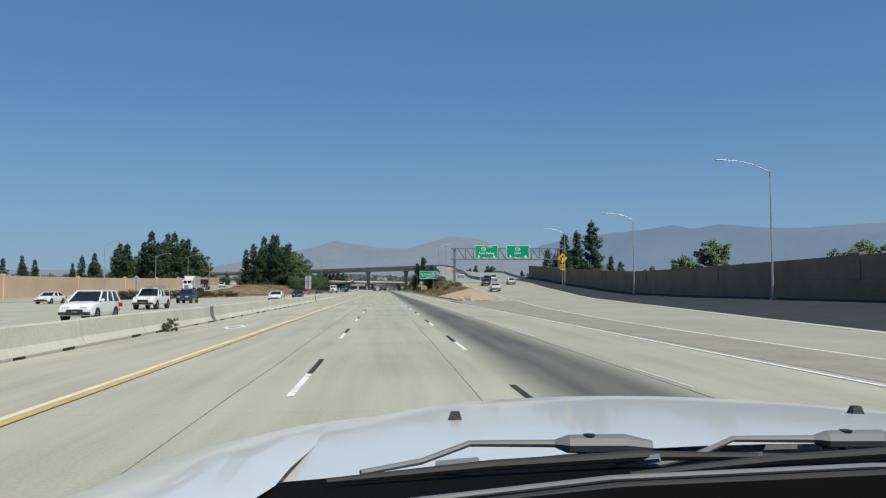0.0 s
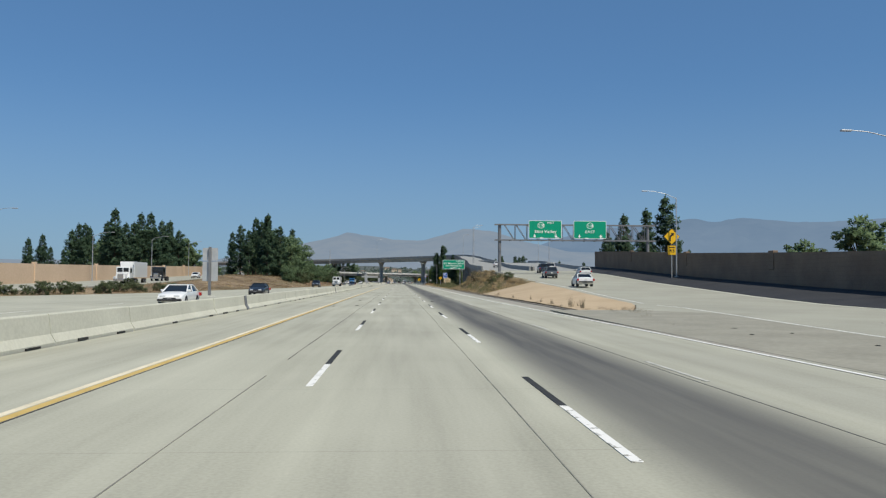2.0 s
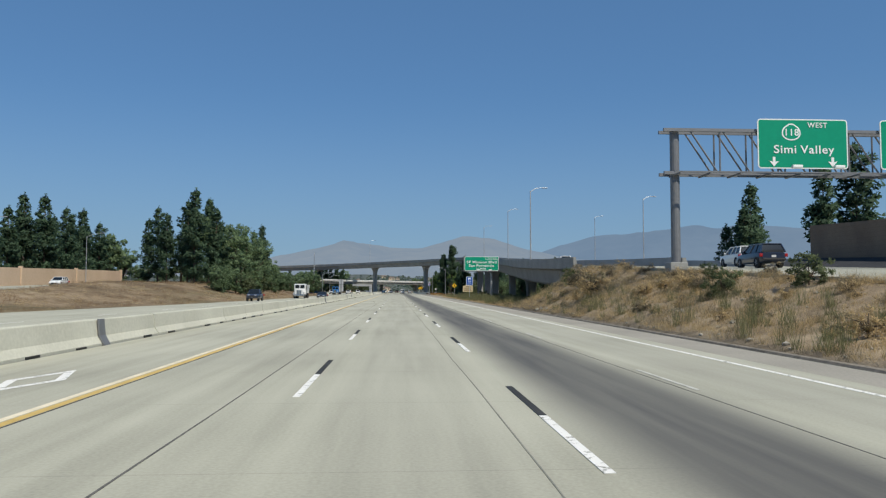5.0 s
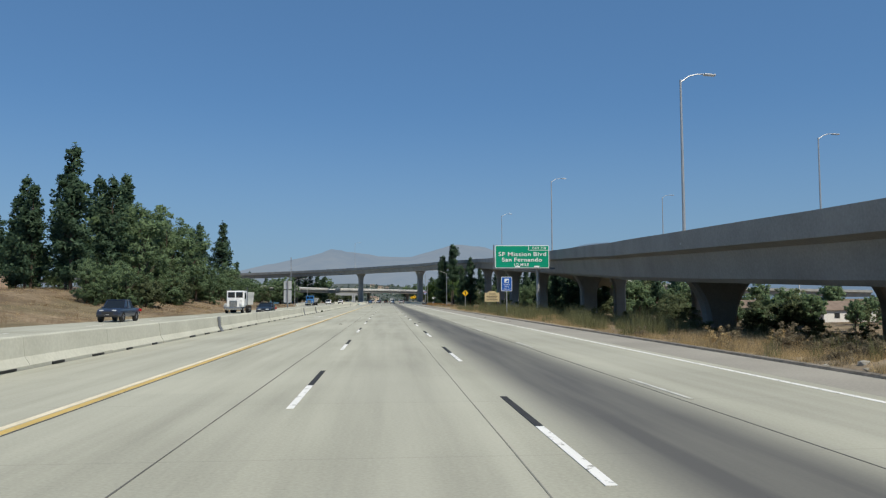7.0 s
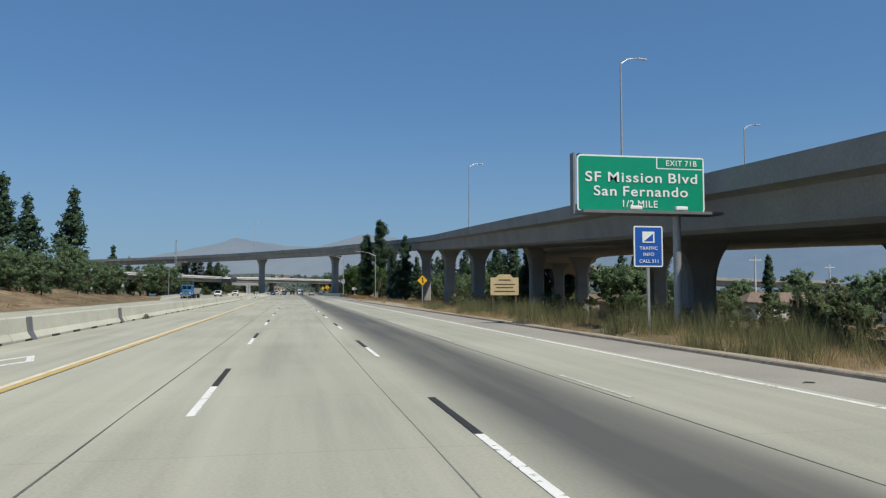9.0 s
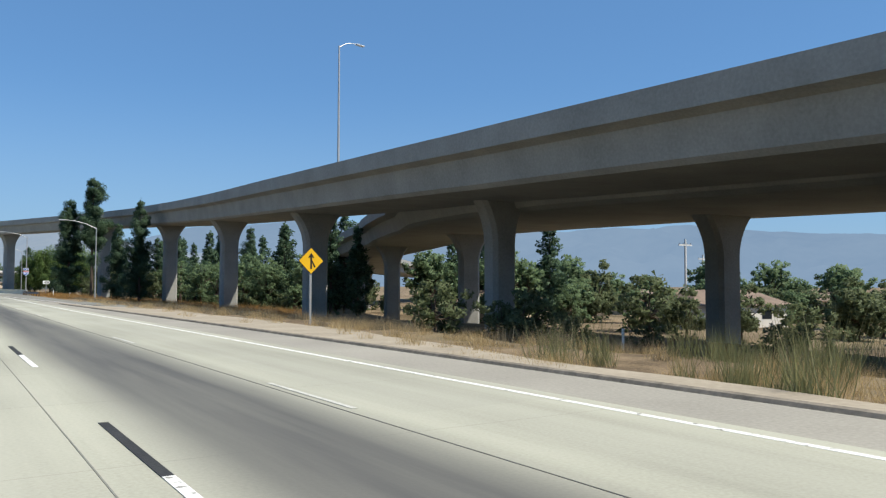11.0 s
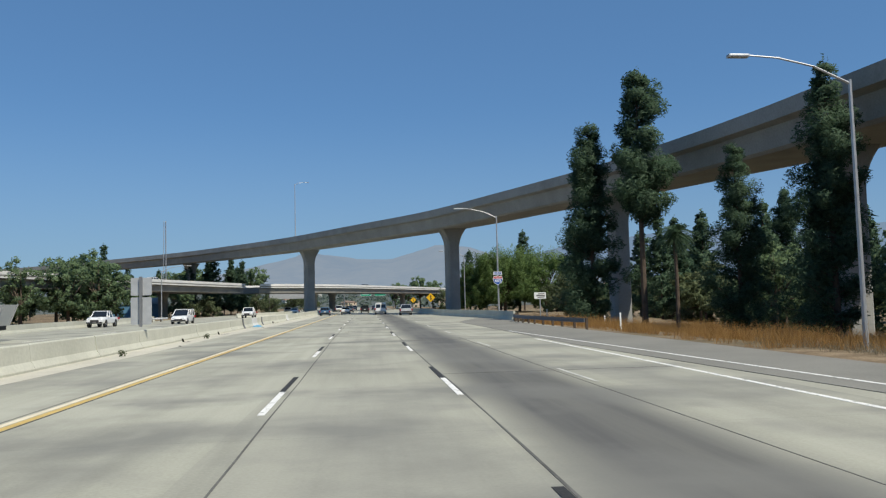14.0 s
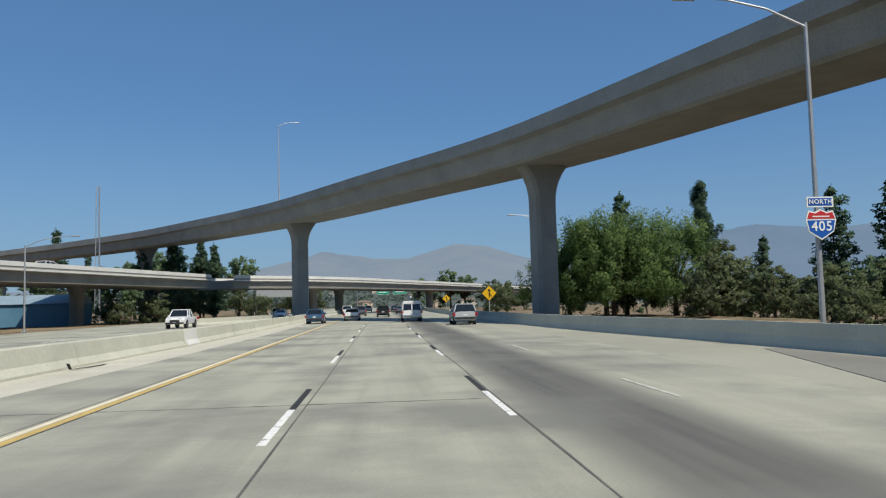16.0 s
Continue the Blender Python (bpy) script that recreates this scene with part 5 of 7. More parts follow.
grove(KINDS, [
    (-40, 652, 15, "b"), (-36, 660, 16, "m"), (-62, 660, 15, "l"), (-30, 665, 9, "l"), (-24, 672, 8, "o"), (-20, 690, 9, "o"), (-42, 528, 11.5, "l"), (-46, 534, 12, "m"),
    (-50, 540, 11.5, "l"), (-44, 521, 10.5, "m"), (-39.5, 529, 9, "l"), (-48, 527, 11, "m"), (-43, 537, 10, "l")])
# behind the right-hand wall
grove(KINDS, [
    (87.3, 182.8, 16.8, "l"), (88.3, 207, 14.6, "m"), (70, 92, 10.8, "l"), (75, 84, 10.5, "m"), (80, 96, 9, "o")])
# behind the overpass beside the opposite lanes
grove(KINDS, [
    (-33, 616, 15, "a"), (-37, 622, 16.5, "a"), (-41, 618, 15.5, "b"), (-44, 626, 16, "a"), (-48, 620, 14, "b"), (-35, 628, 14, "b"), (-52, 632, 13, "m"), (-39, 634, 15, "a"),
    (-58, 628, 12, "l"), (-64, 636, 12, "m"), (-70, 622, 11, "l"), (-36, 606, 6, "o"), (-40, 602, 5, "o"), (-46, 606, 7, "m"), (-53, 600, 6, "l"), (-60, 608, 7, "o"),
    (-68, 602, 7, "m"), (-38, 592, 4, "s"), (-44, 588, 4, "s"), (-52, 586, 5, "o"), (-76, 612, 9, "l"), (-82, 600, 8, "m"), (-90, 606, 9, "l"), (-98, 596, 9, "m")])
grove(KINDS, [
    (-108, 604, 10, "l"), (-33, 644, 7, "o"), (-31, 655, 6, "o"), (-28, 640, 5, "s"), (-34, 580, 3.5, "s"), (-36, 570, 3, "s")])
# dusty trees behind the roadside barrier
grove(KINDS, [
    (40, 534, 5.5, "o"), (43.5, 541, 6, "o"), (47.5, 536, 6.5, "o"), (38, 545, 5.5, "m"), (50, 542, 7, "o"), (54, 536, 7.5, "o"), (44, 527, 5, "o"), (49, 525, 5.5, "o"),
    (56, 526, 7, "o"), (62, 534, 8, "m"), (36, 540, 5, "s"), (41, 549, 6, "o"), (47, 551, 7, "m"), (71.4, 245.8, 27.8, "b"), (66.5, 246.5, 24.4, "a"), (58, 255.4, 18.6, "b"),
    (74, 246, 14, "l"), (78, 240, 11, "m"), (66, 238, 9, "l"), (84, 236, 10, "o"), (90, 230, 9, "o"), (69.1, 277, 25.8, "a"), (66.5, 282, 18, "b"), (73, 284, 17, "a")])
grove(KINDS, [
    (92, 292, 18, "b"), (97, 296, 16, "b"), (58, 76, 8.5, "m"), (55, 92, 6.5, "l"), (61, 62, 9, "l"), (64, 48, 9, "m"), (72, 40, 10, "l"), (60, 110, 7.5, "m"),
    (66, 126, 7, "l"), (56, 140, 6.5, "o")])
# pines by the flyover
grove(KINDS, [
    (24, 462, 22.5, "f"), (20.7, 465.5, 18, "d1"), (28.0, 441.5, 17.0, "e"), (26.2, 449.5, 13.7, "e"), (22.5, 451.5, 7.3, "v"), (40, 470, 9, "m"), (28, 549, 13.5, "p"), (37, 553, 13.5, "p"),
    (33, 560, 13, "p"), (23.5, 553, 11, "p"), (36.8, 573, 18, "b"), (22, 556, 12.5, "b"), (40, 546, 9, "o"), (52, 528, 7, "o"), (60, 522, 8, "o"), (46, 534, 6, "o"),
    (58, 545, 9, "m"), (68, 530, 9, "m"), (57, 551, 17.5, "b"), (62.5, 547, 18, "b"), (67, 552, 17, "a"), (72, 556, 16, "b"), (53, 561, 12, "b")])
# tall pines behind the piers
grove(KINDS, [
    (49.4, 433, 15.0, "b"), (45.4, 406, 14.0, "b"), (64.5, 441, 18.5, "b"), (68.7, 482, 19.0, "a"), (47.5, 402, 12.5, "a"), (52, 512, 17, "b"), (58, 505, 18, "a"), (46, 508, 15, "b"),
    (64, 515, 17, "b"), (40.5, 500, 14, "a"), (70, 500, 17, "b"), (55, 520, 16, "a"), (43, 515, 13, "b")])
# green belt between and behind the bridge piers
grove(KINDS, [
    (48, 420, 9, "m"), (46, 432, 8.5, "l"), (50, 444, 10, "l"), (44, 452, 8, "m"), (52, 460, 11, "l"), (46, 470, 9, "m"), (58, 476, 12, "l"), (50, 486, 10, "m"),
    (44, 496, 8, "o"), (56, 500, 10, "l"), (64, 490, 14, "a"), (70, 470, 13, "l"), (80, 428, 14, "b"), (57, 454, 11, "l"), (64, 455, 12, "m"), (74, 425, 12, "m"),
    (78, 460, 15, "b"), (76, 404, 9, "l"), (70, 400, 10, "m"), (86, 430, 12, "l"), (88, 452, 13, "m"), (60, 440, 16, "b"), (90, 410, 11, "l")])
grove(KINDS, [
    (96, 440, 15, "b"), (104, 455, 13, "m"), (84, 395, 9, "o"), (98, 385, 10, "l"), (80, 368, 11, "c"), (92, 360, 8, "l"), (110, 372, 9, "m"), (120, 390, 10, "l"),
    (74, 350, 6, "o"), (104, 340, 7, "l"), (118, 330, 7, "m"), (90, 330, 5, "o"), (74, 318, 5, "l"), (86, 305, 5.5, "m"), (64, 318, 4.5, "o"), (70, 300, 5, "l"),
    (98, 318, 8, "m"), (112, 300, 9, "l"), (130, 320, 9, "m"), (140, 345, 10, "b"), (150, 360, 11, "a"), (160, 375, 12, "b"), (170, 350, 9, "l"), (132, 370, 10, "w")])
grove(KINDS, [
    (48, 474, 9, "w"), (54, 330, 4, "s"), (58, 345, 4, "s"), (62, 360, 5, "o"), (58, 372, 5, "l"), (66, 380, 6, "l")])
# far trees ahead
grove(KINDS, [
    (22, 700, 13, "l"), (28, 712, 12, "m"), (14, 742, 12, "l"), (20, 748, 11, "m"), (36, 690, 9, "o"), (46, 705, 9, "o"), (55, 690, 11, "l"), (66, 670, 10, "m"),
    (30, 640, 7, "o"), (42, 625, 8, "o"), (54, 612, 8, "l"), (24, 620, 6, "s"), (-95, 694, 26, "a"), (-88, 700, 20, "a"), (-110, 690, 18, "b"), (-78, 705, 17, "b"),
    (-60, 712, 16, "a"), (-140, 690, 17, "b"), (-128, 700, 19, "a")])

# the dense belt behind the bridge piers
belt = random.Random(77)


def clear_of_bridge(x, y):
    """Nothing grows in the shade straight below the connector bridge: such a plant stands on its sunny side instead."""
    mid = lerp_at(y, [p[1] for p in EAST], [p[0] for p in EAST])
    return mid + 10.5 + 0.4 * (x - mid + 10) if abs(x - mid) < 10 and y < 450 else x


for k in range(58):
    x, y = belt.uniform(44, 84), belt.uniform(392, 520)
    if x < 50 and y < 430:
        x += 10
    x = clear_of_bridge(x, y)
    kind = belt.choice("lmmmqobs" if x < 52 else "qqlmqbo")
    h = belt.uniform(6.5, 11.5) * (0.75 if x < 52 else 1.0) * (1.35 if kind == "b" else 1.0)
    src, h0 = KINDS[kind]
    plant(src, x, y, h / h0, sink=0.3)
# bushes that close the belt down to the ground
for k in range(56):
    x, y = belt.uniform(40, 58), belt.uniform(398, 452)
    src, h0 = KINDS[belt.choice("qqo")]
    plant(src, clear_of_bridge(x, y), y, belt.uniform(2.2, 4.2) / h0, sink=0.4)
# undergrowth that closes the left row down to the bank
for k in range(34):
    y = belt.uniform(298, 408)
    x = belt.uniform(-44, -33.5)
    src, h0 = KINDS[belt.choice("lmqo")]
    plant(src, x, y, belt.uniform(4.0, 6.5) / h0, sink=0.5)
for k in range(30):
    y = belt.uniform(272, 345)
    src, h0 = KINDS[belt.choice("lmoo")]
    plant(src, left_edge(y) - belt.uniform(8.0, 13.0), y, belt.uniform(3.5, 6.0) / h0, sink=0.5)
# gardens round the houses east of the bridges
for k in range(46):
    x, y = belt.uniform(72, 165), belt.uniform(372, 440)
    src, h0 = KINDS[belt.choice("qqoq")]
    plant(src, x, y, belt.uniform(4.5, 8.5) / h0, sink=0.3)
for k in range(54):
    y = belt.uniform(300, 400)
    x = 58 + belt.uniform(0, 75) * (0.5 + (y - 300) / 200)
    src, h0 = KINDS[belt.choice("qqoqqsow")]
    plant(src, x, y, belt.uniform(3.0, 7.0) / h0, sink=0.3)


# ---- distance ----
def hills(name, ridge, dist, depth, material, label, seed, base=-30):
    """A mountain range: ridge gives (bearing in degrees from +Y to the right, rise in degrees)."""
    rnd = random.Random(seed)
    b0, b1 = ridge[0][0], ridge[-1][0]
    n, rows = 260, 9
    verts, faces = [], []
    for j in range(rows + 1):
        f = j / rows
        for i in range(n + 1):
            b = b0 + (b1 - b0) * i / n
            h = lerp_at(b, [r[0] for r in ridge], [r[1] for r in ridge])
            d = dist - depth * (1 - f)
            x, y = math.sin(radians(b)) * d, 230 + math.cos(radians(b)) * d
            top = math.tan(radians(h)) * dist
            crag = noise.fractal(Vector((x * 0.004, y * 0.004, seed)), 1.0, 2.0, 5)
            z = base + (top - base) * f ** 0.85 + crag * top * (0.05 + 0.22 * (1 - f) * f * 3)
            verts.append((x, y, z))
    w = n + 1
    for j in range(rows):
        for i in range(n):
            faces.append((j * w + i, j * w + i + 1, (j + 1) * w + i + 1, (j + 1) * w + i))
    tagged(raw(name, verts, faces, material, smooth=True), label, "mountain", kind="structure")


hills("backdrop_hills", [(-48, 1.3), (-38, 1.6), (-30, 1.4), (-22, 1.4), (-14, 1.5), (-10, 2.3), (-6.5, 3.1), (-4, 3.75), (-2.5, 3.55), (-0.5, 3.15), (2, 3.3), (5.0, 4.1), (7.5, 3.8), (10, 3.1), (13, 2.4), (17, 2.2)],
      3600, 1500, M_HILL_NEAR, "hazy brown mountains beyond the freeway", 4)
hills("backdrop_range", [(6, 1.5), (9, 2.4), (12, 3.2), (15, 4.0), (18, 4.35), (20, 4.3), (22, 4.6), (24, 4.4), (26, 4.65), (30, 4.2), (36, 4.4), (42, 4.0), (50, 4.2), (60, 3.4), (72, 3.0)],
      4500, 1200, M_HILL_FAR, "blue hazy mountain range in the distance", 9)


def far_town():
    """Low hills with houses and trees that close the view between the bridges."""
    rnd = random.Random(21)
    verts, faces = [], []
    n = 80
    for j in range(7):
        for i in range(n + 1):
            b = -34 + 60 * i / n
            d = 900 + 160 * j
            x, y = math.sin(radians(b)) * d, 230 + math.cos(radians(b)) * d
            z = -2 + 6.0 * j + noise.noise(Vector((x * 0.006, y * 0.006, 5))) * 10 * j / 6
            verts.append((x, y, z))
    for j in range(6):
        for i in range(n):
            faces.append((j * (n + 1) + i, j * (n + 1) + i + 1, (j + 1) * (n + 1) + i + 1, (j + 1) * (n + 1) + i))
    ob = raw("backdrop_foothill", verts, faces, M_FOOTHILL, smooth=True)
    tagged(ob, "low foothill with scattered trees and houses", "hill", kind="structure")
    v2, f2 = [], []
    for _ in range(2600):
        b, j = rnd.uniform(-33, 25), rnd.random() * 5.8
        d = 900 + 160 * j
        x, y = math.sin(radians(b)) * d, 230 + math.cos(radians(b)) * d
        z = -2 + 6.0 * j
        r = rnd.uniform(2.5, 6)
        clump(v2, f2, Vector((x, y, z + r * 0.5)), r, 9, rnd, r * 0.42, 0.9)
    tagged(raw("far_woods", v2, f2, M_FARLEAF), "distant dark green trees on the foothill", "trees", kind="stuff")
    for k in range(60):
        b, j = rnd.uniform(-30, 22), rnd.random() * 5.5
        d = 880 + 160 * j
        x, y = math.sin(radians(b)) * d, 230 + math.cos(radians(b)) * d
        house(x, y, -1 + 6.0 * j, rnd.uniform(9, 16), rnd.uniform(7, 9), 3.5, rnd.uniform(0, 90), rnd.choice((M_HOUSE_W, M_HOUSE_T)))


M_HOUSE_W = worn("white_stucco", (0.55, 0.53, 0.49), (0.7, 0.68, 0.63), 0.4, 0.9)
M_HOUSE_T = worn("tan_stucco", (0.42, 0.34, 0.25), (0.55, 0.46, 0.35), 0.4, 0.9)
M_ROOF = worn("brown_shingles", (0.13, 0.095, 0.07), (0.24, 0.18, 0.14), 0.8, 0.9)
M_GLASS_DARK = plain("dark_glass", (0.02, 0.025, 0.03), 0.08, 0, 0.6)


def house(x, y, z, w, d, h, turn, material, label="low house with a pitched brown roof"):
    root = thing("house", pose(x, y, z, 0, 0, turn), label, "house", "houses")
    bm = bmesh.new()
    box(bm, -w / 2, w / 2, -d / 2, d / 2, -3, h)
    part("wall", bm, material, root)
    bm = bmesh.new()
    e = 0.5
    v = [bm.verts.new(p) for p in ((-w / 2 - e, -d / 2 - e, h), (w / 2 + e, -d / 2 - e, h), (w / 2 + e, d / 2 + e, h), (-w / 2 - e, d / 2 + e, h), (-w / 2 + d * 0.3, 0, h + d * 0.24), (w / 2 - d * 0.3, 0, h + d * 0.24))]
    for f in ((0, 1, 5, 4), (2, 3, 4, 5), (1, 2, 5), (3, 0, 4), (3, 2, 1, 0)):
        bm.faces.new([v[i] for i in f])
    part("roof", bm, M_ROOF, root)
    for k in range(2):
        for s in (-1, 1):
            bm = bmesh.new()
            cx = (k - 0.5) * w * 0.5
            box(bm, cx - 0.8, cx + 0.8, s * d / 2 - 0.04, s * d / 2 + 0.04, h * 0.4, h * 0.8)
            part("window", bm, M_GLASS_DARK, root)


far_town()


# ---- road details ----
def joint(name, fx, y0, y1, width, label, z=0.0045, seal=None):
    rnd = random.Random(int(y0 * 7 + fx(0) * 31))
    path, y = [], y0
    while y < y1:
        path.append(Vector((fx(y) + 0.03 * noise.noise(Vector((fx(0), y * 0.15, 1))), y, 0.0005)))
        y += 3.0
    bm = bmesh.new()
    w = [rnd.uniform(0.55, 1.3) for _ in path]
    sweep(bm, path, [(-width / 2, 0), (width / 2, 0), (width / 2, z), (-width / 2, z)], widths=w)
    tagged(part(name, bm, seal or M_TAR), label, "road joint", kind="structure")


left_joint = lambda y: lerp_at(y, (-30, 110, 265, 370, 392), (-2.4, -2.4, -2.2, -1.95, -2.1))
right_joint = lambda y: lerp_at(y, (-30, 270, 370, 392), (1.62, 1.66, 1.88, 1.85))
joint("joint_seal", left_joint, -30, 60, 0.02, "faded sealed lengthwise joint in the concrete", seal=M_OLD_SEAL)
joint("joint_seal", left_joint, 60, 392, 0.024, "dark sealed lengthwise joint in the concrete")
joint("joint_seal", right_joint, -30, 392, 0.016, "faded sealed lengthwise joint in the concrete", seal=M_OLD_SEAL)
joint("joint_seal", lambda y: lane_left(y) + 0.19, 393, 640, 0.03, "dark sealed lengthwise joint in the concrete")
joint("joint_seal", lambda y: lane_right(y) + 0.1, 393, 640, 0.035, "dark sealed lengthwise joint in the concrete")
joint("joint_seal", lambda y: 5.3, -30, 440, 0.018, "dark sealed lengthwise joint in the concrete")
joint("joint_seal", lambda y: -5.25, 390, 640, 0.02, "dark sealed lengthwise joint in the concrete")


def cross_joint(y, x0, x1, seed):
    rnd = random.Random(seed)
    root = thing("cross_joint", None, "dark cracked cross joint in the concrete lanes", "road joint", kind="structure")
    path, x = [], x0
    while x < x1:
        path.append(Vector((x, y + rnd.uniform(-0.045, 0.045), 0.0006)))
        x += rnd.uniform(0.12, 0.4)
    bm = bmesh.new()
    sweep(bm, path, [(-0.016, 0), (0.016, 0), (0.016, 0.003), (-0.016, 0.003)], widths=[rnd.uniform(0.3, 1.5) for _ in path])
    part("crack", bm, M_TAR, root)
    x = x0
    while x < x1:
        L = rnd.uniform(0.15, 0.7)
        if rnd.random() < 0.4:
            verts = []
            n = 8
            for k in range(n):
                a = 2 * math.pi * k / n
                verts.append((x + L / 2 + math.cos(a) * L / 2 * rnd.uniform(0.7, 1.1), y + rnd.uniform(-0.02, 0.02) + math.sin(a) * rnd.uniform(0.02, 0.06), 0.004))
            raw("tar_patch", verts, [tuple(range(n))], M_TAR, root)
        x += L + rnd.uniform(0.0, 0.45)


for k, (y, a, b) in enumerate(((394.2, -5, 2.3), (435.7, -1.3, 5.5), (472.6, -6.5, 2.3), (451, -1.3, 2.3), (487, -5, 2.3), (503, -1.3, 5.4), (418, 2.4, 8.5))):
    cross_joint(y, a, b, 50 + k)


def lane_diamond(y):
    o = [(0, -1.9), (0.55, 0), (0, 1.9), (-0.55, 0)]
    i = [(0, -1.25), (0.36, 0), (0, 1.25), (-0.36, 0)]
    verts = [(x, v, 0) for x, v in o] + [(x, v, 0) for x, v in i]
    ob = raw("lane_diamond", verts, [(k, (k + 1) % 4, (k + 1) % 4 + 4, k + 4) for k in range(4)], M_WHITE_PAINT)
    ob.location = (-6.75, y, 0.006)
    tagged(ob, "worn white carpool diamond painted on the lane", "lane marking", kind="structure")


for y in (20.5, 146, 270, 408, 530):
    lane_diamond(y)


def debris():
    rnd = random.Random(5)
    spots = [(-2.9, 97.6), (-3.4, 112), (2.9, 108.5), (-3.0, 245), (2.7, 247), (-2.8, 362), (10.2, 380), (-4.4, 96), (1.9, 368), (10.0, 250), (9.6, 262), (-8.2, 437), (-8.3, 468), (10.4, 120), (10.2, 131), (10.6, 158), (13.6, 68.6), (11.9, 68.0), (13.4, 63.5), (12.8, 71.4), (16.6, 88), (11.4, 74), (14.6, 84), (21.1, 75.2)]
    for x, y in spots:
        bm = bmesh.new()
        L = rnd.uniform(0.07, 0.15)
        tube(bm, [(-L, 0, 0.012), (-L * 0.3, 0.03, 0.02), (L * 0.4, -0.02, 0.016), (L, 0.02, 0.012)], [0.008, 0.016, 0.014, 0.006], 6)
        o = part("tyre_scrap", bm, M_BLACK_PAINT)
        o.location = (x, y, 0)
        tagged(o, "black scrap of tyre rubber lying on the concrete", "debris", "road debris")


debris()


def barrier_details():
    rnd = random.Random(8)
    bm = bmesh.new()
    box(bm, -0.02, 0.02, -0.45, 0.45, 0.0, 0.075)
    base = None
    root = thing("drain_slots", None, "dark drain slots along the foot of the median barrier", "drain", kind="structure")
    y = -20.0
    while y < 420:
        if base is None:
            base = part("slot", bm, M_SIGN_BLACK, root)
            o = base
        else:
            o = base.copy()
            scene.collection.objects.link(o)
            o.parent = root
        o.location = (bar_x(y) + 0.32, y, 0.004)
        o.scale = (1, rnd.uniform(0.5, 1.2), rnd.uniform(0.7, 1.2))
        y += rnd.choice((3.05, 3.05, 3.05, 6.1))
    for y in (26.5, 89.5, 155.5, 233.4, 279, 294, 398, 466, 478):
        bm = bmesh.new()
        sweep(bm, [Vector((0, 0, 0)), Vector((0, 0.5, 0))], [(0.34, 0.0), (0.40, 0.0), (0.24, 0.31), (0.19, 0.82), (0.14, 0.82), (0.19, 0.30)])
        o = part("joint_plate", bm, M_DARKSTEEL)
        o.location = (bar_x(y) - 0.01, y, 0.01)
        tagged(o, "dark grey cover plate on a barrier joint", "plate", "barrier plates")
    for y, h in ((17.0, 0.55), (300, 0.3), (430, 0.25), (446, 0.3)):
        o = plant(shrub, X_BAR + 0.25, y, h / 3.0, z=0)
    # the end of the old barrier: broken pieces and pale repairs
    for y, L in ((471.5, 3.4), (497, 2.2)):
        bm = bmesh.new()
        sweep(bm, [Vector((0, 0, 0)), Vector((0, L, 0))], [(0.30, 0.02), (0.34, 0.02), (0.335, 0.1), (0.195, 0.31), (0.135, 0.79), (0.1, 0.79), (0.16, 0.31), (0.3, 0.08)])
        o = part("barrier_repair", bm, M_RAIL_PALE)
        o.location = (bar_x(y), y, 0.0)
        o.rotation_euler[2] = math.atan2(bar_x(y) - bar_x(y + L), L)
        tagged(o, "pale new concrete patch on the median barrier", "barrier", kind="structure")


barrier_details()


def right_side():
    bm = bmesh.new()
    path = curve_through([Vector(p) for p in ((14.4, 470, 0), (14.2, 478, 0), (13.3, 489, 0), (12.1, 500, 0), (11.3, 513, 0), (11.0, 530, 0), (11.0, 560, 0), (11.2, 620, 0), (12.5, 700, 0))], 4)
    sweep(bm, path, [(-0.28, -0.1), (0.28, -0.1), (0.22, 0.1), (0.12, 0.36), (0.08, 0.84), (-0.08, 0.84), (-0.12, 0.36), (-0.22, 0.1)])
    tagged(part("roadside_barrier", bm, M_BARRIER), "concrete roadside barrier below the flyover", "barrier", kind="structure")
    root = thing("guard_rail", None, "weathered steel guard rail on wooden posts", "guard rail")
    rail = curve_through([Vector(p) for p in ((13.75, 444.5, 0), (13.4, 449, 0), (13.1, 456, 0), (13.2, 464, 0), (14.6, 470, 0))], 2)
    bm = bmesh.new()
    sweep(bm, rail, [(-0.04, 0.36), (0.0, 0.40), (-0.04, 0.45), (0.0, 0.49), (-0.04, 0.53), (0.0, 0.57), (-0.04, 0.62), (0.02, 0.62), (0.05, 0.49), (0.02, 0.36)])
    part("rail", bm, M_DARKSTEEL, root)
    for p in rail[::1]:
        bm = bmesh.new()
        box(bm, p.x + 0.05, p.x + 0.19, p.y - 0.07, p.y + 0.07, -0.6, 0.66)
        part("post", bevelled(bm, 0.01, 1), M_BARK, root)
    bar = lambda y: lerp_at(y, (396, 430, 470, 478, 489, 500, 513, 530, 620, 700), (8.95, 13.0, 14.0, 13.9, 13.1, 11.9, 11.2, 10.9, 11.0, 12.3))
    sheet_between("road_apron", lambda y: 8.95, bar, lambda y: -0.003, list(np.arange(396, 700, 6.0)), M_RAMP, "pale concrete apron beside the slow lane")
    sheet_between("road_merge", merge_left, merge_right, lambda y: lerp_at(y, (363, 374, 380), (-0.14, -0.05, 0.012)), list(np.arange(363, 485, 3.0)), M_OLD_ASPHALT, "dark asphalt merging lane beside the freeway", cols=4)
    long_line("edge_line", [(11.5, 380, 0.014), (11.2, 386, 0.014), (10.9, 398, 0.014), (10.4, 411, 0.014), (9.76, 427, 0.014), (9.0, 444, 0.014)], 0.12, M_WHITE_PAINT, "white taper line of the merging lane")


right_side()

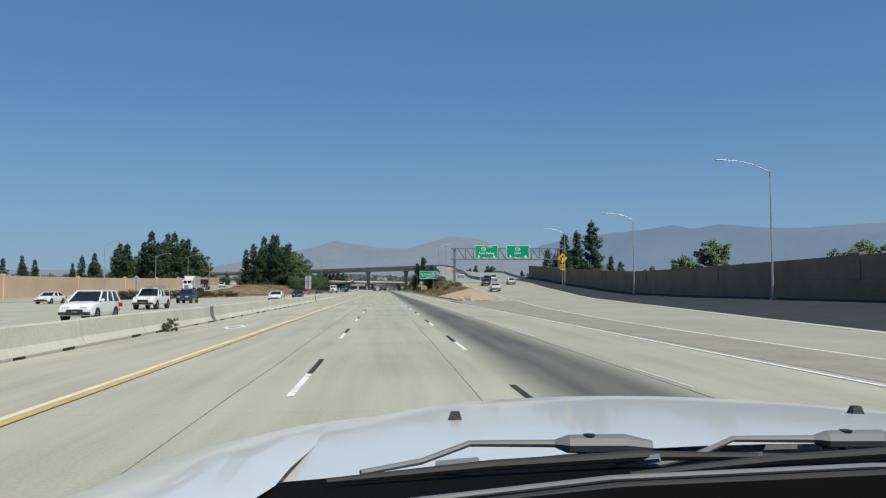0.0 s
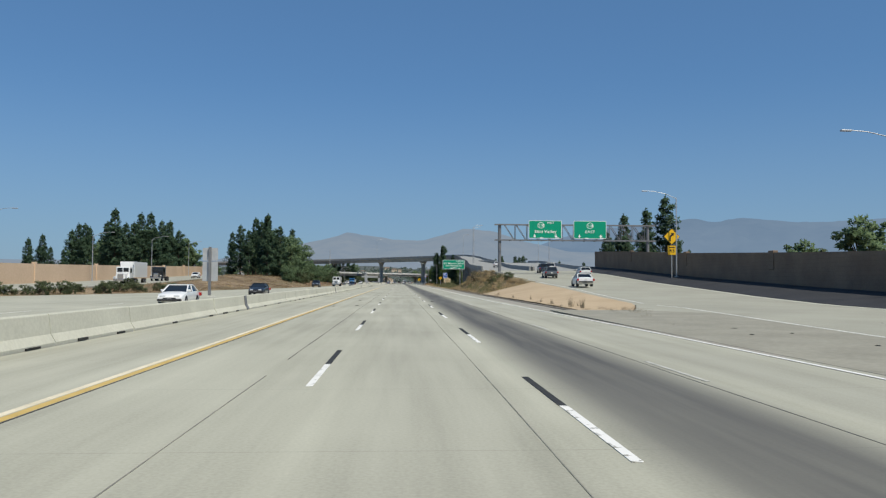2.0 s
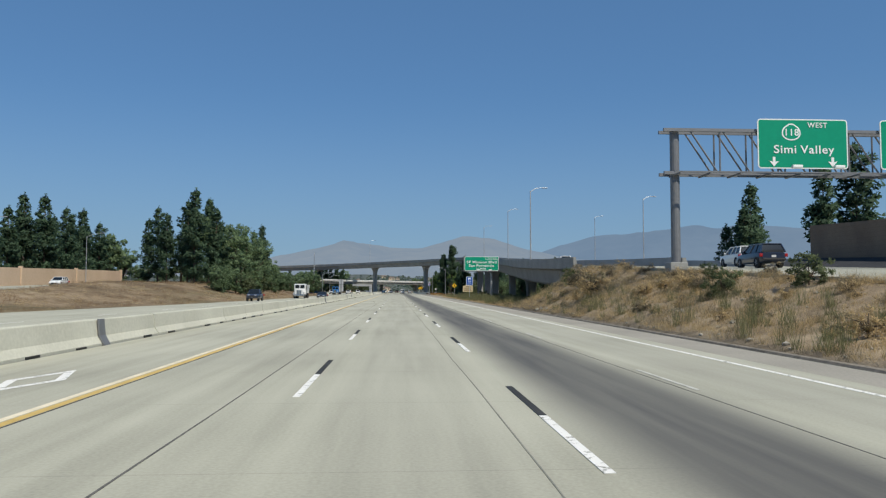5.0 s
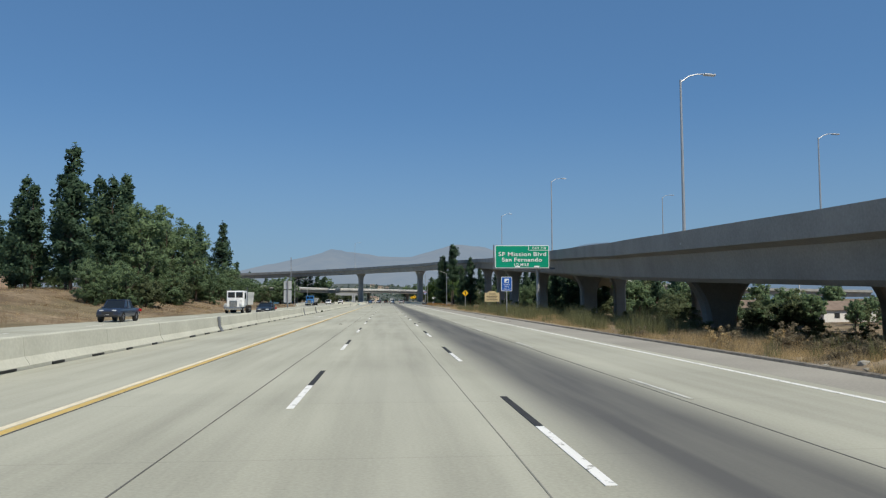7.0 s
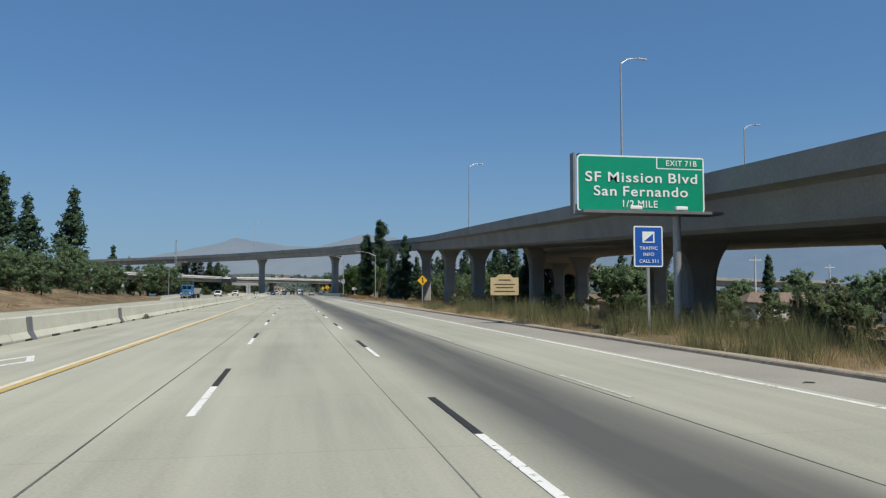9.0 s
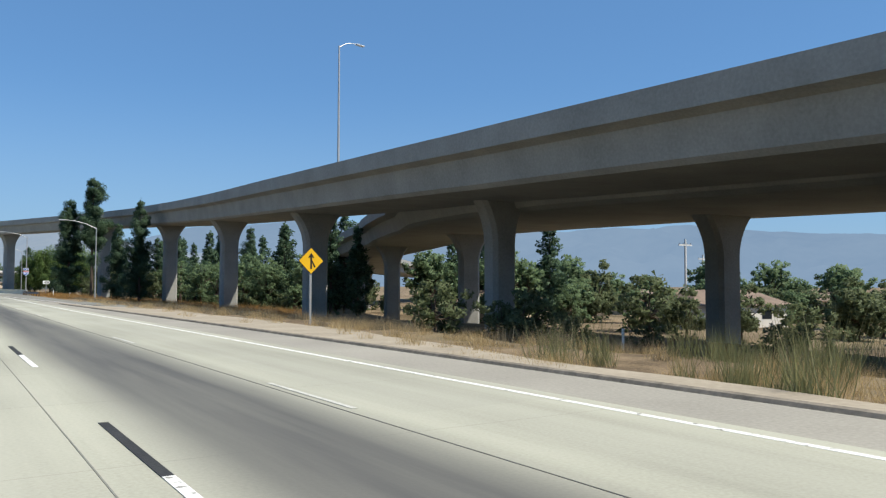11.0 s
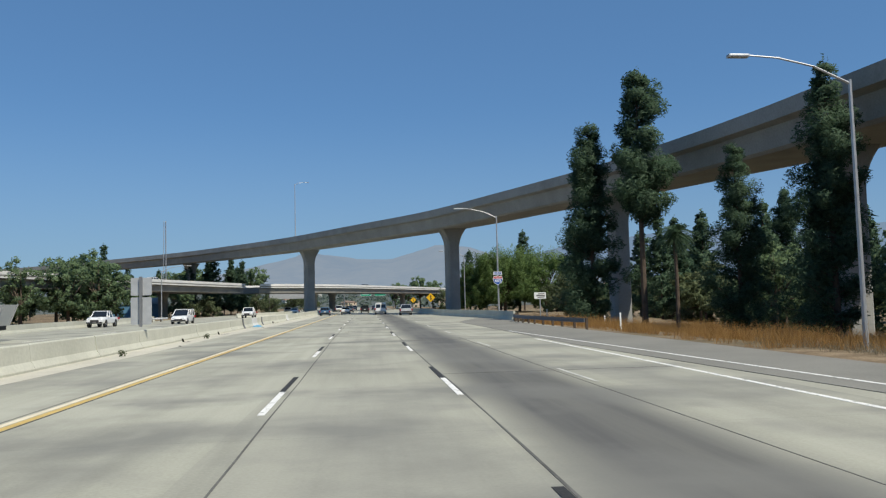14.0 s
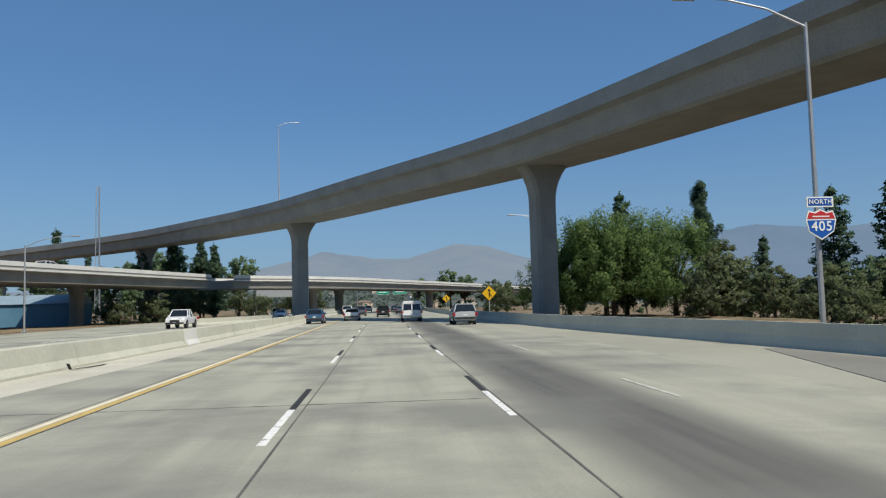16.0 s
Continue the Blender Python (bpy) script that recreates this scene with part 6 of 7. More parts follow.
for x in (-13.3, -17.0, -20.6):
    dash_line("lane_dashes", x, [-4 + DASH * k for k in range(-3, 48)], 3.6, 0.12, M_WHITE_PAINT, "worn white dashes of the opposite lanes", -0.024)


def left_side():
    """Barriers and litter beside the opposite lanes and the worn gutter below the median barrier."""
    prof = [(-0.28, -0.1), (0.28, -0.1), (0.24, 0.1), (0.12, 0.32), (0.08, 0.80), (-0.08, 0.80), (-0.12, 0.32), (-0.24, 0.1)]
    bm = bmesh.new()
    sweep(bm, curve_through([Vector((left_edge(y) + 0.2, y, -0.03)) for y in (404, 430, 455, 480, 505, 528)], 4), prof)
    tagged(part("edge_barrier", bm, M_BARRIER), "pale concrete barrier along the far edge of the opposite lanes", "barrier", kind="structure")
    bm = bmesh.new()
    sweep(bm, curve_through([Vector(p) for p in ((-23.0, 545, -0.03), (-19.5, 553, -0.03), (-16.6, 563, -0.03), (-15.0, 574, -0.03))], 3), prof)
    tagged(part("pier_barrier", bm, M_BARRIER), "pale concrete barrier guarding the bridge pier", "barrier", kind="structure")
    lip = lambda y: lerp_at(y, (396, 433, 447, 462, 472, 486, 510, 530), (-8.6, -8.2, -8.35, -8.0, -7.9, -7.5, -7.2, -7.4))
    sheet_between("gutter_median", lambda y: bar_x(y) + 0.1, lip, lambda y: 0.005, list(np.arange(396, 560, 4.0)), M_APRON, "pale dusty concrete gutter below the median barrier", 0.2, 4)
    # a crumpled blue sheet lying against the barrier
    rnd = random.Random(61)
    verts, faces = [], []
    n, m = 11, 6
    for j in range(m):
        for i in range(n):
            u, v = i / (n - 1) - 0.5, j / (m - 1) - 0.5
            edge = 1 - max(abs(u), abs(v)) * 2
            z = 0.02 + 0.22 * max(0, edge) ** 0.6 * (0.45 + 0.9 * abs(noise.noise(Vector((u * 5, v * 5, 2)))))
            verts.append((v * 0.75 + rnd.uniform(-0.04, 0.04), u * 2.3 + rnd.uniform(-0.07, 0.07), z))
    for j in range(m - 1):
        for i in range(n - 1):
            faces.append((j * n + i, j * n + i + 1, (j + 1) * n + i + 1, (j + 1) * n + i))
    ob = raw("blue_tarpaulin", verts, faces, M_TARP)
    ob.location = (-9.2, 471.1, 0.0)
    tagged(ob, "crumpled light blue tarpaulin lying beside the barrier", "tarpaulin")
    for x, y, L, a in ((-9.0, 451.5, 1.5, 78), (-9.15, 483, 2.2, 84), (-8.9, 441, 0.7, 80)):
        bm = bmesh.new()
        sweep(bm, [Vector((-0.25, 0, 0.22)), Vector((-0.1, 0, 0.04)), Vector((L * 0.5, 0.03, 0.015)), Vector((L, 0, 0.02))], [(-0.05, 0), (0.05, 0), (0.05, 0.012), (-0.05, 0.012)])
        o = part("metal_strip", bm, M_SIGN_BLACK)
        o.matrix_world = pose(x, y, 0.006, 0, 0, a)
        tagged(o, "bent black strip of metal lying beside the barrier", "debris", "road debris")
    root = thing("guard_rail", None, "grey steel guard rail end on short posts", "guard rail")
    rail = [Vector((-35.5, 514, 0)), Vector((-33.6, 517, 0)), Vector((-31.5, 519, 0)), Vector((-29.2, 520, 0))]
    bm = bmesh.new()
    sweep(bm, rail, [(-0.04, 0.36), (0.0, 0.40), (-0.04, 0.45), (0.0, 0.49), (-0.04, 0.53), (0.0, 0.57), (-0.04, 0.62), (0.02, 0.62), (0.05, 0.49), (0.02, 0.36)])
    part("rail", bm, M_STEEL, root)
    for a, b in zip(rail, rail[1:]):
        for t in (0.1, 0.6):
            p = a.lerp(b, t)
            bm = bmesh.new()
            box(bm, p.x - 0.07, p.x + 0.07, p.y + 0.06, p.y + 0.2, -0.5, 0.66)
            part("post", bevelled(bm, 0.01, 1), M_BARK, root)


M_APRON = worn("dusty_gutter", (0.40, 0.378, 0.31), (0.56, 0.535, 0.45), 0.5, 0.9, fine=8)
M_TARP = plain("blue_plastic_sheet", (0.13, 0.34, 0.50), 0.55, 0, 0.4, 0.35)
left_side()


# ---- grass, weeds and brush ----
def tufts(name, spots, material, label, height, blades, spread, seed, lean=0.45):
    """Clumps of thin upright blades rooted in the ground."""
    rnd = random.Random(seed)
    verts, faces = [], []
    for x, y, s in spots:
        g = land(x, y)
        for _ in range(int(blades * 1.7)):
            a = rnd.uniform(0, 2 * math.pi)
            r = spread * math.sqrt(rnd.random()) * s
            bx, by = x + math.cos(a) * r, y + math.sin(a) * r
            h = height * s * rnd.uniform(0.45, 1.2)
            lx, ly = rnd.gauss(0, lean) * h, rnd.gauss(0, lean) * h
            w = 0.0045 + 0.004 * s * height
            c = rnd.uniform(0, math.pi)
            dx, dy = math.cos(c) * w, math.sin(c) * w
            i = len(verts)
            verts.extend(((bx - dx, by - dy, g - 0.03), (bx + dx, by + dy, g - 0.03), (bx + lx, by + ly, g + h)))
            faces.append((i, i + 1, i + 2))
    tagged(raw(name, verts, faces, material), label, "grass", kind="stuff")


rg = random.Random(33)


def scatter(n, x0, x1, y0, y1, s0=0.6, s1=1.4, keep=None):
    out = []
    for _ in range(n):
        x, y = rg.uniform(x0, x1), rg.uniform(y0, y1)
        if keep and not keep(x, y):
            continue
        out.append((x, y, rg.uniform(s0, s1)))
    return out


slope = lambda x, y: x < ramp_left(y) + 0.6 and noise.noise(Vector((x * 0.35, y * 0.35, 8))) > -0.25
patchy = lambda x, y: noise.noise(Vector((x * 0.3, y * 0.3, 4))) > -0.05
tufts("dry_grass", scatter(2900, 11.5, 19, 145.6, 226, 0.4, 1.3, slope), M_STRAW, "straw-coloured dry grass on the embankment", 0.27, 34, 0.45, 1, 0.6)
tufts("brown_weeds", scatter(650, 11.4, 19, 145.6, 226, 0.5, 1.5, slope), M_BRUSH, "grey brown weeds on the embankment", 0.34, 36, 0.4, 2, 0.5)
tufts("green_weeds", scatter(110, 11.6, 16, 147, 215, 0.6, 1.5), M_WEED, "tall grey green weeds on the embankment", 0.75, 34, 0.22, 3, 0.25)
tufts("dry_grass", scatter(3000, 11.5, 24, 212, 326, 0.4, 1.2, patchy), M_STRAW, "straw-coloured dry grass beside the kerb", 0.4, 32, 0.4, 4, 0.5)
tufts("green_weeds", scatter(2500, 12.4, 26, 228, 324, 0.4, 1.4, lambda x, y: noise.noise(Vector((x * 0.35, y * 0.22, 14))) > 0.08), M_WEED, "tall grey green weeds below the bridge", 1.15, 34, 0.4, 5, 0.28)
tufts("brown_weeds", scatter(600, 16.0, 30, 318, 382, 0.5, 1.4, patchy), M_BRUSH, "grey brown weeds below the bridge", 0.65, 34, 0.4, 6)
tufts("dry_grass", scatter(420, 15.4, 23, 318, 385, 0.5, 1.2, patchy), M_STRAW, "straw-coloured tufts on the sandy verge", 0.45, 34, 0.35, 10, 0.4)
tufts("dry_grass", scatter(3600, 14.6, 36, 385, 480, 0.6, 1.3, lambda x, y: x > 14.8 + max(0, (y - 470)) and (y > 424 or x > 24)), M_ORANGE, "golden dry grass round the bridge piers", 0.72, 24, 0.45, 7, 0.35)
tufts("dry_grass", scatter(1800, -60, -24, 120, 330, 0.6, 1.5, lambda x, y: far_edge(y) + 0.3 < x < left_edge(y) - 0.6), M_STRAW, "dry straw grass on the far bank", 0.3, 22, 0.7, 8, 0.6)
tufts("brown_weeds", scatter(2400, -64, -26, 90, 420, 0.7, 1.7, lambda x, y: (y > 345 or far_edge(y) + 0.3 < x) and x < left_edge(y) - 0.8), M_RUST, "reddish brown dry weeds on the far bank", 0.35, 22, 0.7, 9, 0.6)


def verge():
    verts, faces = [], []
    ys = list(np.arange(232, 396, 2.0))
    for y in ys:
        w = min(lerp_at(y, (232, 322, 338), (12.3, 12.8, 15.0)) + 0.9 * noise.noise(Vector((0, y * 0.13, 2))), lerp_at(y, (368, 381), (15.4, merge_left(y) + 0.1)) if y > 362 else 99)
        for k in range(4):
            x0 = kerb_x(y) + 0.1
            x = x0 + (w - x0) * k / 3
            verts.append((x, y, max(land(x, y), -0.05) + 0.06 - 0.09 * (k == 3)))
    for j in range(len(ys) - 1):
        for k in range(3):
            faces.append((j * 4 + k, j * 4 + k + 1, j * 4 + 5 + k, j * 4 + 4 + k))
    tagged(raw("verge", verts, faces, M_VERGE, smooth=True), "pale sandy dirt verge beside the kerb", "verge", kind="structure")


M_VERGE = worn("sandy_dirt", (0.235, 0.20, 0.15), (0.40, 0.348, 0.268), 0.5, 0.95, fine=6, bump_s=0.5)
verge()
tufts("brown_weeds", scatter(900, 15.6, 26, 378, 428, 0.5, 1.2, patchy), M_BRUSH, "grey brown weeds in the shade of the bridge", 0.4, 30, 0.4, 16)
tufts("green_weeds", [(12.0, 92.5, 1.0), (12.2, 93.4, 0.8), (11.8, 95, 1.1), (12.4, 98, 0.7), (11.7, 101, 0.6), (12.6, 96.3, 0.5), (11.8, 106, 0.5), (12.1, 113, 0.6), (11.7, 121, 0.5), (11.9, 134, 0.6)], M_BRUSH, "tall dry weeds growing through the slope paving", 0.8, 26, 0.16, 18, 0.16)
tufts("dry_grass", scatter(150, 12.2, 15.6, 300, 402, 0.5, 1.3, patchy), M_STRAW, "tall straw tufts on the sandy verge", 0.55, 40, 0.28, 20, 0.35)
tufts("kerb_weeds", scatter(240, 11.3, 11.7, 92, 320, 0.3, 1.0, patchy), M_BRUSH, "small dry weeds along the kerb", 0.3, 22, 0.25, 17)
for _ in range(120):
    y = rg.uniform(148, 226)
    x = rg.uniform(12.3, 18.2)
    plant(rg.choice((brush, brush, brush, straw_bush, straw_bush)), x, y, rg.uniform(0.15, 0.3 + 0.3 * rg.random()), sink=0.1)
for _ in range(6):
    plant(shrub, rg.uniform(13.2, 17.6), rg.uniform(160, 228), rg.uniform(0.28, 0.55), sink=0.1)
for _ in range(26):
    plant(shrub, rg.uniform(20, 34), rg.uniform(240, 345), rg.uniform(0.4, 0.9), sink=0.1)
for _ in range(46):
    y = 117 + 50 * rg.random() ** 1.4
    plant(shrub, rg.uniform(far_edge(y) + 0.8, max(far_edge(y) + 1.5, left_edge(y) - 1.5)), y, rg.uniform(0.3, 0.58), sink=0.1)
for _ in range(30):
    plant(shrub, rg.uniform(40, 62), rg.uniform(485, 560), rg.uniform(0.6, 1.5), sink=0.1)


tufts("brown_weeds", scatter(60, 11.6, 15.5, 66, 90, 0.3, 0.9, patchy), M_BRUSH, "small dry weeds on the dusty gore", 0.2, 18, 0.3, 23)
tufts("brown_weeds", scatter(70, 11.6, 17.5, 80, 92, 0.4, 1.0, lambda x, y: x < ramp_left(y) + 1.0), M_BRUSH, "dry weeds and litter at the nose of the slope paving", 0.3, 20, 0.3, 24)


def stones():
    rnd = random.Random(12)
    for k in range(130):
        x, y = 11.5 + 5.5 * rnd.random() ** 1.6, rnd.uniform(147, 220)
        bm = bmesh.new()
        bmesh.ops.create_icosphere(bm, subdivisions=1, radius=rnd.uniform(0.04, 0.09) + 0.13 * rnd.random() ** 3)
        for v in bm.verts:
            v.co *= rnd.uniform(0.7, 1.2)
            v.co.z *= 0.6
        o = part("stone", bm, M_DIRT_CONC)
        o.location = (x, y, land(x, y) + 0.03)
        tagged(o, "pale stone lying on the dry embankment", "stone", "stones on the slope")


stones()


# ---- vehicles ----
M_TYRE = plain("tyre_rubber", (0.018, 0.018, 0.019), 0.85, 0, 0.2)
M_RIM = plain("alloy_rim", (0.42, 0.43, 0.45), 0.35, 0.7)
M_CARGLASS = plain("tinted_car_glass", (0.012, 0.015, 0.018), 0.06, 0, 0.7, 0.05)
M_TAIL = plain("tail_light_red", (0.32, 0.012, 0.012), 0.2, 0, 0.6)
M_HEAD = plain("head_light_clear", (0.62, 0.64, 0.66), 0.12, 0.2, 0.7)
M_PLASTIC = plain("black_plastic", (0.022, 0.022, 0.023), 0.6)
M_CHROME = plain("chrome_trim", (0.6, 0.61, 0.62), 0.15, 1.0)
M_PLATE = plain("plate_white", (0.62, 0.62, 0.6), 0.5)


def paint(name, c):
    m = plain(name, c, 0.28, 0, 0.5, 0.04)
    m.node_tree.nodes["Principled BSDF"].inputs["Coat Weight"].default_value = 0.6
    m.node_tree.nodes["Principled BSDF"].inputs["Coat Roughness"].default_value = 0.06
    return m


P_WHITE = paint("white_car_paint", (0.74, 0.74, 0.73))
P_BLUE = paint("steel_blue_car_paint", (0.035, 0.10, 0.19))
P_NAVY = paint("navy_car_paint", (0.018, 0.026, 0.05))
P_BLACK = paint("black_car_paint", (0.012, 0.012, 0.013))
P_SILVER = paint("silver_car_paint", (0.42, 0.44, 0.46))
P_GREY = paint("grey_car_paint", (0.10, 0.115, 0.13))
P_SEMI = paint("bright_blue_truck_paint", (0.03, 0.17, 0.42))


def loft(bm, rings, cap=True):
    R = [[bm.verts.new(p) for p in r] for r in rings]
    n = len(R[0])
    for a, b in zip(R, R[1:]):
        for k in range(n):
            bm.faces.new((a[k], a[(k + 1) % n], b[(k + 1) % n], b[k]))
    if cap:
        bm.faces.new(R[0])
        bm.faces.new(R[-1][::-1])


def body_ring(y, zb, zt, hw, crown=0.03):
    h = zt - zb
    half = [(hw * 0.90, zb), (hw * 0.985, zb + 0.12 * h), (hw, zb + 0.45 * h), (hw * 0.985, zb + 0.72 * h), (hw * 0.95, zt - 0.07 * h), (hw * 0.86, zt), (hw * 0.45, zt + crown)]
    return [(x, y, z) for x, z in half] + [(-x, y, z) for x, z in reversed(half)]


def wheel(root, x, y, r, w=0.22, lift=0.0):
    """A tyre with a dished, five-spoked rim under it."""
    bm = bmesh.new()
    n = 20
    prof = [(r * 0.66, -w / 2), (r * 0.93, -w / 2), (r, -w * 0.32), (r, w * 0.32), (r * 0.93, w / 2), (r * 0.66, w / 2)]
    R = [[bm.verts.new((px, math.cos(2 * math.pi * k / n) * pr, math.sin(2 * math.pi * k / n) * pr)) for pr, px in prof] for k in range(n)]
    for k in range(n):
        for j in range(len(prof)):
            bm.faces.new((R[k][j], R[(k + 1) % n][j], R[(k + 1) % n][(j + 1) % len(prof)], R[k][(j + 1) % len(prof)]))
    t = part("wheel", bm, M_TYRE, root)
    t.location = (x, y, r + lift)
    bm = bmesh.new()
    s = 1 if x > 0 else -1
    tube(bm, [(-w * 0.35, 0, 0), (w * 0.35, 0, 0)], [r * 0.655, r * 0.655], 20)
    for k in range(5):
        a = 2 * math.pi * k / 5
        tube(bm, [(s * w * 0.40, math.cos(a) * r * 0.1, math.sin(a) * r * 0.1), (s * w * 0.38, math.cos(a) * r * 0.58, math.sin(a) * r * 0.58)], 0.03, 5)
    part("rim", bm, M_RIM, t)


SHAPES = {}
# length, width, height, belt height, stations of (y share, bottom, top), cabin of (rear base, rear roof, front roof, front base) shares, wheel radius, wheel places
SHAPES["hatch"] = (4.3, 1.78, 1.50, 0.98, [(0.0, 0.36, 0.92), (0.03, 0.26, 1.0), (0.2, 0.2, 1.0), (0.5, 0.19, 0.98), (0.72, 0.2, 0.96), (0.9, 0.22, 0.82), (0.975, 0.26, 0.68), (1.0, 0.36, 0.58)], (0.01, 0.10, 0.55, 0.76), 0.32, (0.17, 0.81))
SHAPES["sedan"] = (4.7, 1.82, 1.45, 0.95, [(0.0, 0.36, 0.88), (0.03, 0.26, 0.98), (0.2, 0.2, 0.99), (0.5, 0.19, 0.95), (0.72, 0.2, 0.93), (0.9, 0.22, 0.80), (0.975, 0.26, 0.66), (1.0, 0.36, 0.56)], (0.13, 0.27, 0.55, 0.74), 0.32, (0.19, 0.81))
SHAPES["suv"] = (4.6, 1.84, 1.70, 1.08, [(0.0, 0.42, 1.0), (0.03, 0.32, 1.08), (0.2, 0.26, 1.09), (0.5, 0.25, 1.08), (0.72, 0.26, 1.06), (0.9, 0.28, 0.96), (0.975, 0.32, 0.82), (1.0, 0.42, 0.68)], (0.01, 0.07, 0.54, 0.73), 0.36, (0.18, 0.81))
SHAPES["minivan"] = (5.0, 1.95, 1.80, 1.05, [(0.0, 0.42, 1.0), (0.02, 0.32, 1.06), (0.2, 0.24, 1.06), (0.5, 0.22, 1.04), (0.74, 0.24, 1.0), (0.9, 0.26, 0.9), (0.975, 0.3, 0.76), (1.0, 0.4, 0.62)], (0.005, 0.045, 0.58, 0.80), 0.35, (0.19, 0.82))
SHAPES["van"] = (5.6, 2.0, 2.10, 1.16, [(0.0, 0.46, 1.12), (0.015, 0.36, 1.18), (0.2, 0.32, 1.18), (0.5, 0.3, 1.16), (0.8, 0.32, 1.14), (0.93, 0.34, 1.04), (0.985, 0.36, 0.96), (1.0, 0.42, 0.8)], (0.004, 0.03, 0.73, 0.85), 0.38, (0.2, 0.82))
SHAPES["pickup"] = (5.5, 1.95, 1.85, 1.12, [(0.0, 0.55, 1.08), (0.02, 0.46, 1.12), (0.2, 0.4, 1.12), (0.5, 0.38, 1.12), (0.74, 0.4, 1.14), (0.9, 0.4, 1.10), (0.98, 0.42, 1.0), (1.0, 0.5, 0.86)], (0.37, 0.42, 0.62, 0.74), 0.40, (0.2, 0.82))


def car(kind, colour, label, category="car", group="cars in traffic", rack=False):
    L, W, H, belt, st, cab, r, wh = SHAPES[kind]
    root = thing({"pickup": "pickup_truck", "van": "white_van" if colour is P_WHITE else "van", "minivan": "minivan", "suv": "suv"}.get(kind, "car"), None, label, category, group)
    hw = W / 2
    Y = lambda s: -L / 2 + s * L
    bm = bmesh.new()
    rings = []
    for s, zb, zt in st:
        k = 1.0 - 0.10 * max(0, abs(s - 0.5) - 0.40) / 0.10
        rings.append(body_ring(Y(s), zb, zt, hw * k))
    loft(bm, rings)
    part("body", bm, colour, root, crease=38)
    # cabin
    a, b, c, d = cab
    inset = 0.12 if kind in ("van", "minivan") else 0.2
    bw, rw = hw * 0.93, hw - inset - 0.04
    bm = bmesh.new()
    lower = [(-bw, Y(a), belt - 0.02), (bw, Y(a), belt - 0.02), (bw * 0.97, Y(d), belt - 0.03), (-bw * 0.97, Y(d), belt - 0.03)]
    upper = [(-rw, Y(b), H - 0.07), (rw, Y(b), H - 0.07), (rw, Y(c), H - 0.07), (-rw, Y(c), H - 0.07)]
    v = [bm.verts.new(p) for p in lower + upper]
    for f in ((3, 2, 1, 0), (4, 5, 6, 7), (0, 1, 5, 4), (1, 2, 6, 5), (2, 3, 7, 6), (3, 0, 4, 7)):
        bm.faces.new([v[i] for i in f])
    part("glazing", bm, M_CARGLASS, root)
    bm = bmesh.new()
    e = 0.025
    box(bm, -rw - e, rw + e, Y(b) - 0.06, Y(c) + 0.03, H - 0.085, H)
    part("roof", bevelled(bm, 0.035, 2), colour, root)
    lo, up = [Vector(p) for p in lower], [Vector(p) for p in upper]
    for i in range(4):
        bm = bmesh.new()
        out = Vector((0.02 if lo[i].x > 0 else -0.02, 0, 0))
        tube(bm, [lo[i] + out, up[i] + out * 0.5], 0.05, 6)
        part("pillar", bm, colour, root)
    n_mid = {"van": (0.33, 0.62), "minivan": (0.35, 0.65), "suv": (0.3, 0.6)}.get(kind, (0.5,))
    for t in n_mid:
        for i, j in ((0, 3), (1, 2)):
            bm = bmesh.new()
            out = Vector((0.015 if lo[i].x > 0 else -0.015, 0, 0))
            tube(bm, [lo[i].lerp(lo[j], t) + out, up[i].lerp(up[j], t) + out], 0.04, 6)
            part("pillar", bm, colour if kind != "van" else colour, root)
    if kind == "van":
        bm = bmesh.new()
        box(bm, -0.06, 0.06, Y(a) - 0.05, Y(a) + 0.02, belt - 0.02, H - 0.1)
        part("door_post", bm, colour, root)
        bm = bmesh.new()
        box(bm, -rw - 0.02, rw + 0.02, Y(b) - 0.09, Y(b) + 0.02, H - 0.32, H - 0.06)
        part("header", bevelled(bm, 0.02, 1), colour, root)
    for sx in (-1, 1):
        for s in wh:
            wheel(root, sx * (hw - 0.1), Y(s), r)
            bm = bmesh.new()
            n = 12
            tube(bm, [(sx * (hw - 0.24), Y(s), r), (sx * (hw + 0.004), Y(s), r)], [r * 1.13, r * 1.13], 20)
            part("wheel_arch", bm, M_PLASTIC, root)
        bm = bmesh.new()
        box(bm, sx * hw - 0.1 if sx < 0 else hw - 0.14, -hw + 0.14 if sx < 0 else hw + 0.1, Y(0) - 0.01, Y(0) + 0.12, st[0][2] - 0.28, st[0][2] - 0.04)
        part("tail_light", bevelled(bm, 0.02, 1), M_TAIL, root)
        bm = bmesh.new()
        box(bm, hw * 0.52 * sx - 0.19, hw * 0.52 * sx + 0.19, Y(0.985) - 0.12, Y(0.985) + 0.06, st[-1][2] - 0.02, st[-1][2] + 0.14)
        part("head_light", bevelled(bm, 0.03, 1), M_HEAD, root)
        bm = bmesh.new()
        box(bm, sx * (hw + 0.02) - 0.1, sx * (hw + 0.02) + 0.1, Y(d) - 0.35, Y(d) - 0.24, belt - 0.02, belt + 0.14)
        part("wing_mirror", bevelled(bm, 0.025, 1), colour, root)
    for s0, z, nm in ((-0.03, st[0][1] + 0.05, "rear_bumper"), (0.985, st[-1][1] - 0.06, "front_bumper")):
        bm = bmesh.new()
        box(bm, -hw * 0.9, hw * 0.9, Y(s0), Y(s0) + 0.16, z, z + 0.16)
        part(nm, bevelled(bm, 0.04, 2), M_PLASTIC if kind != "van" else M_CHROME, root)
    bm = bmesh.new()
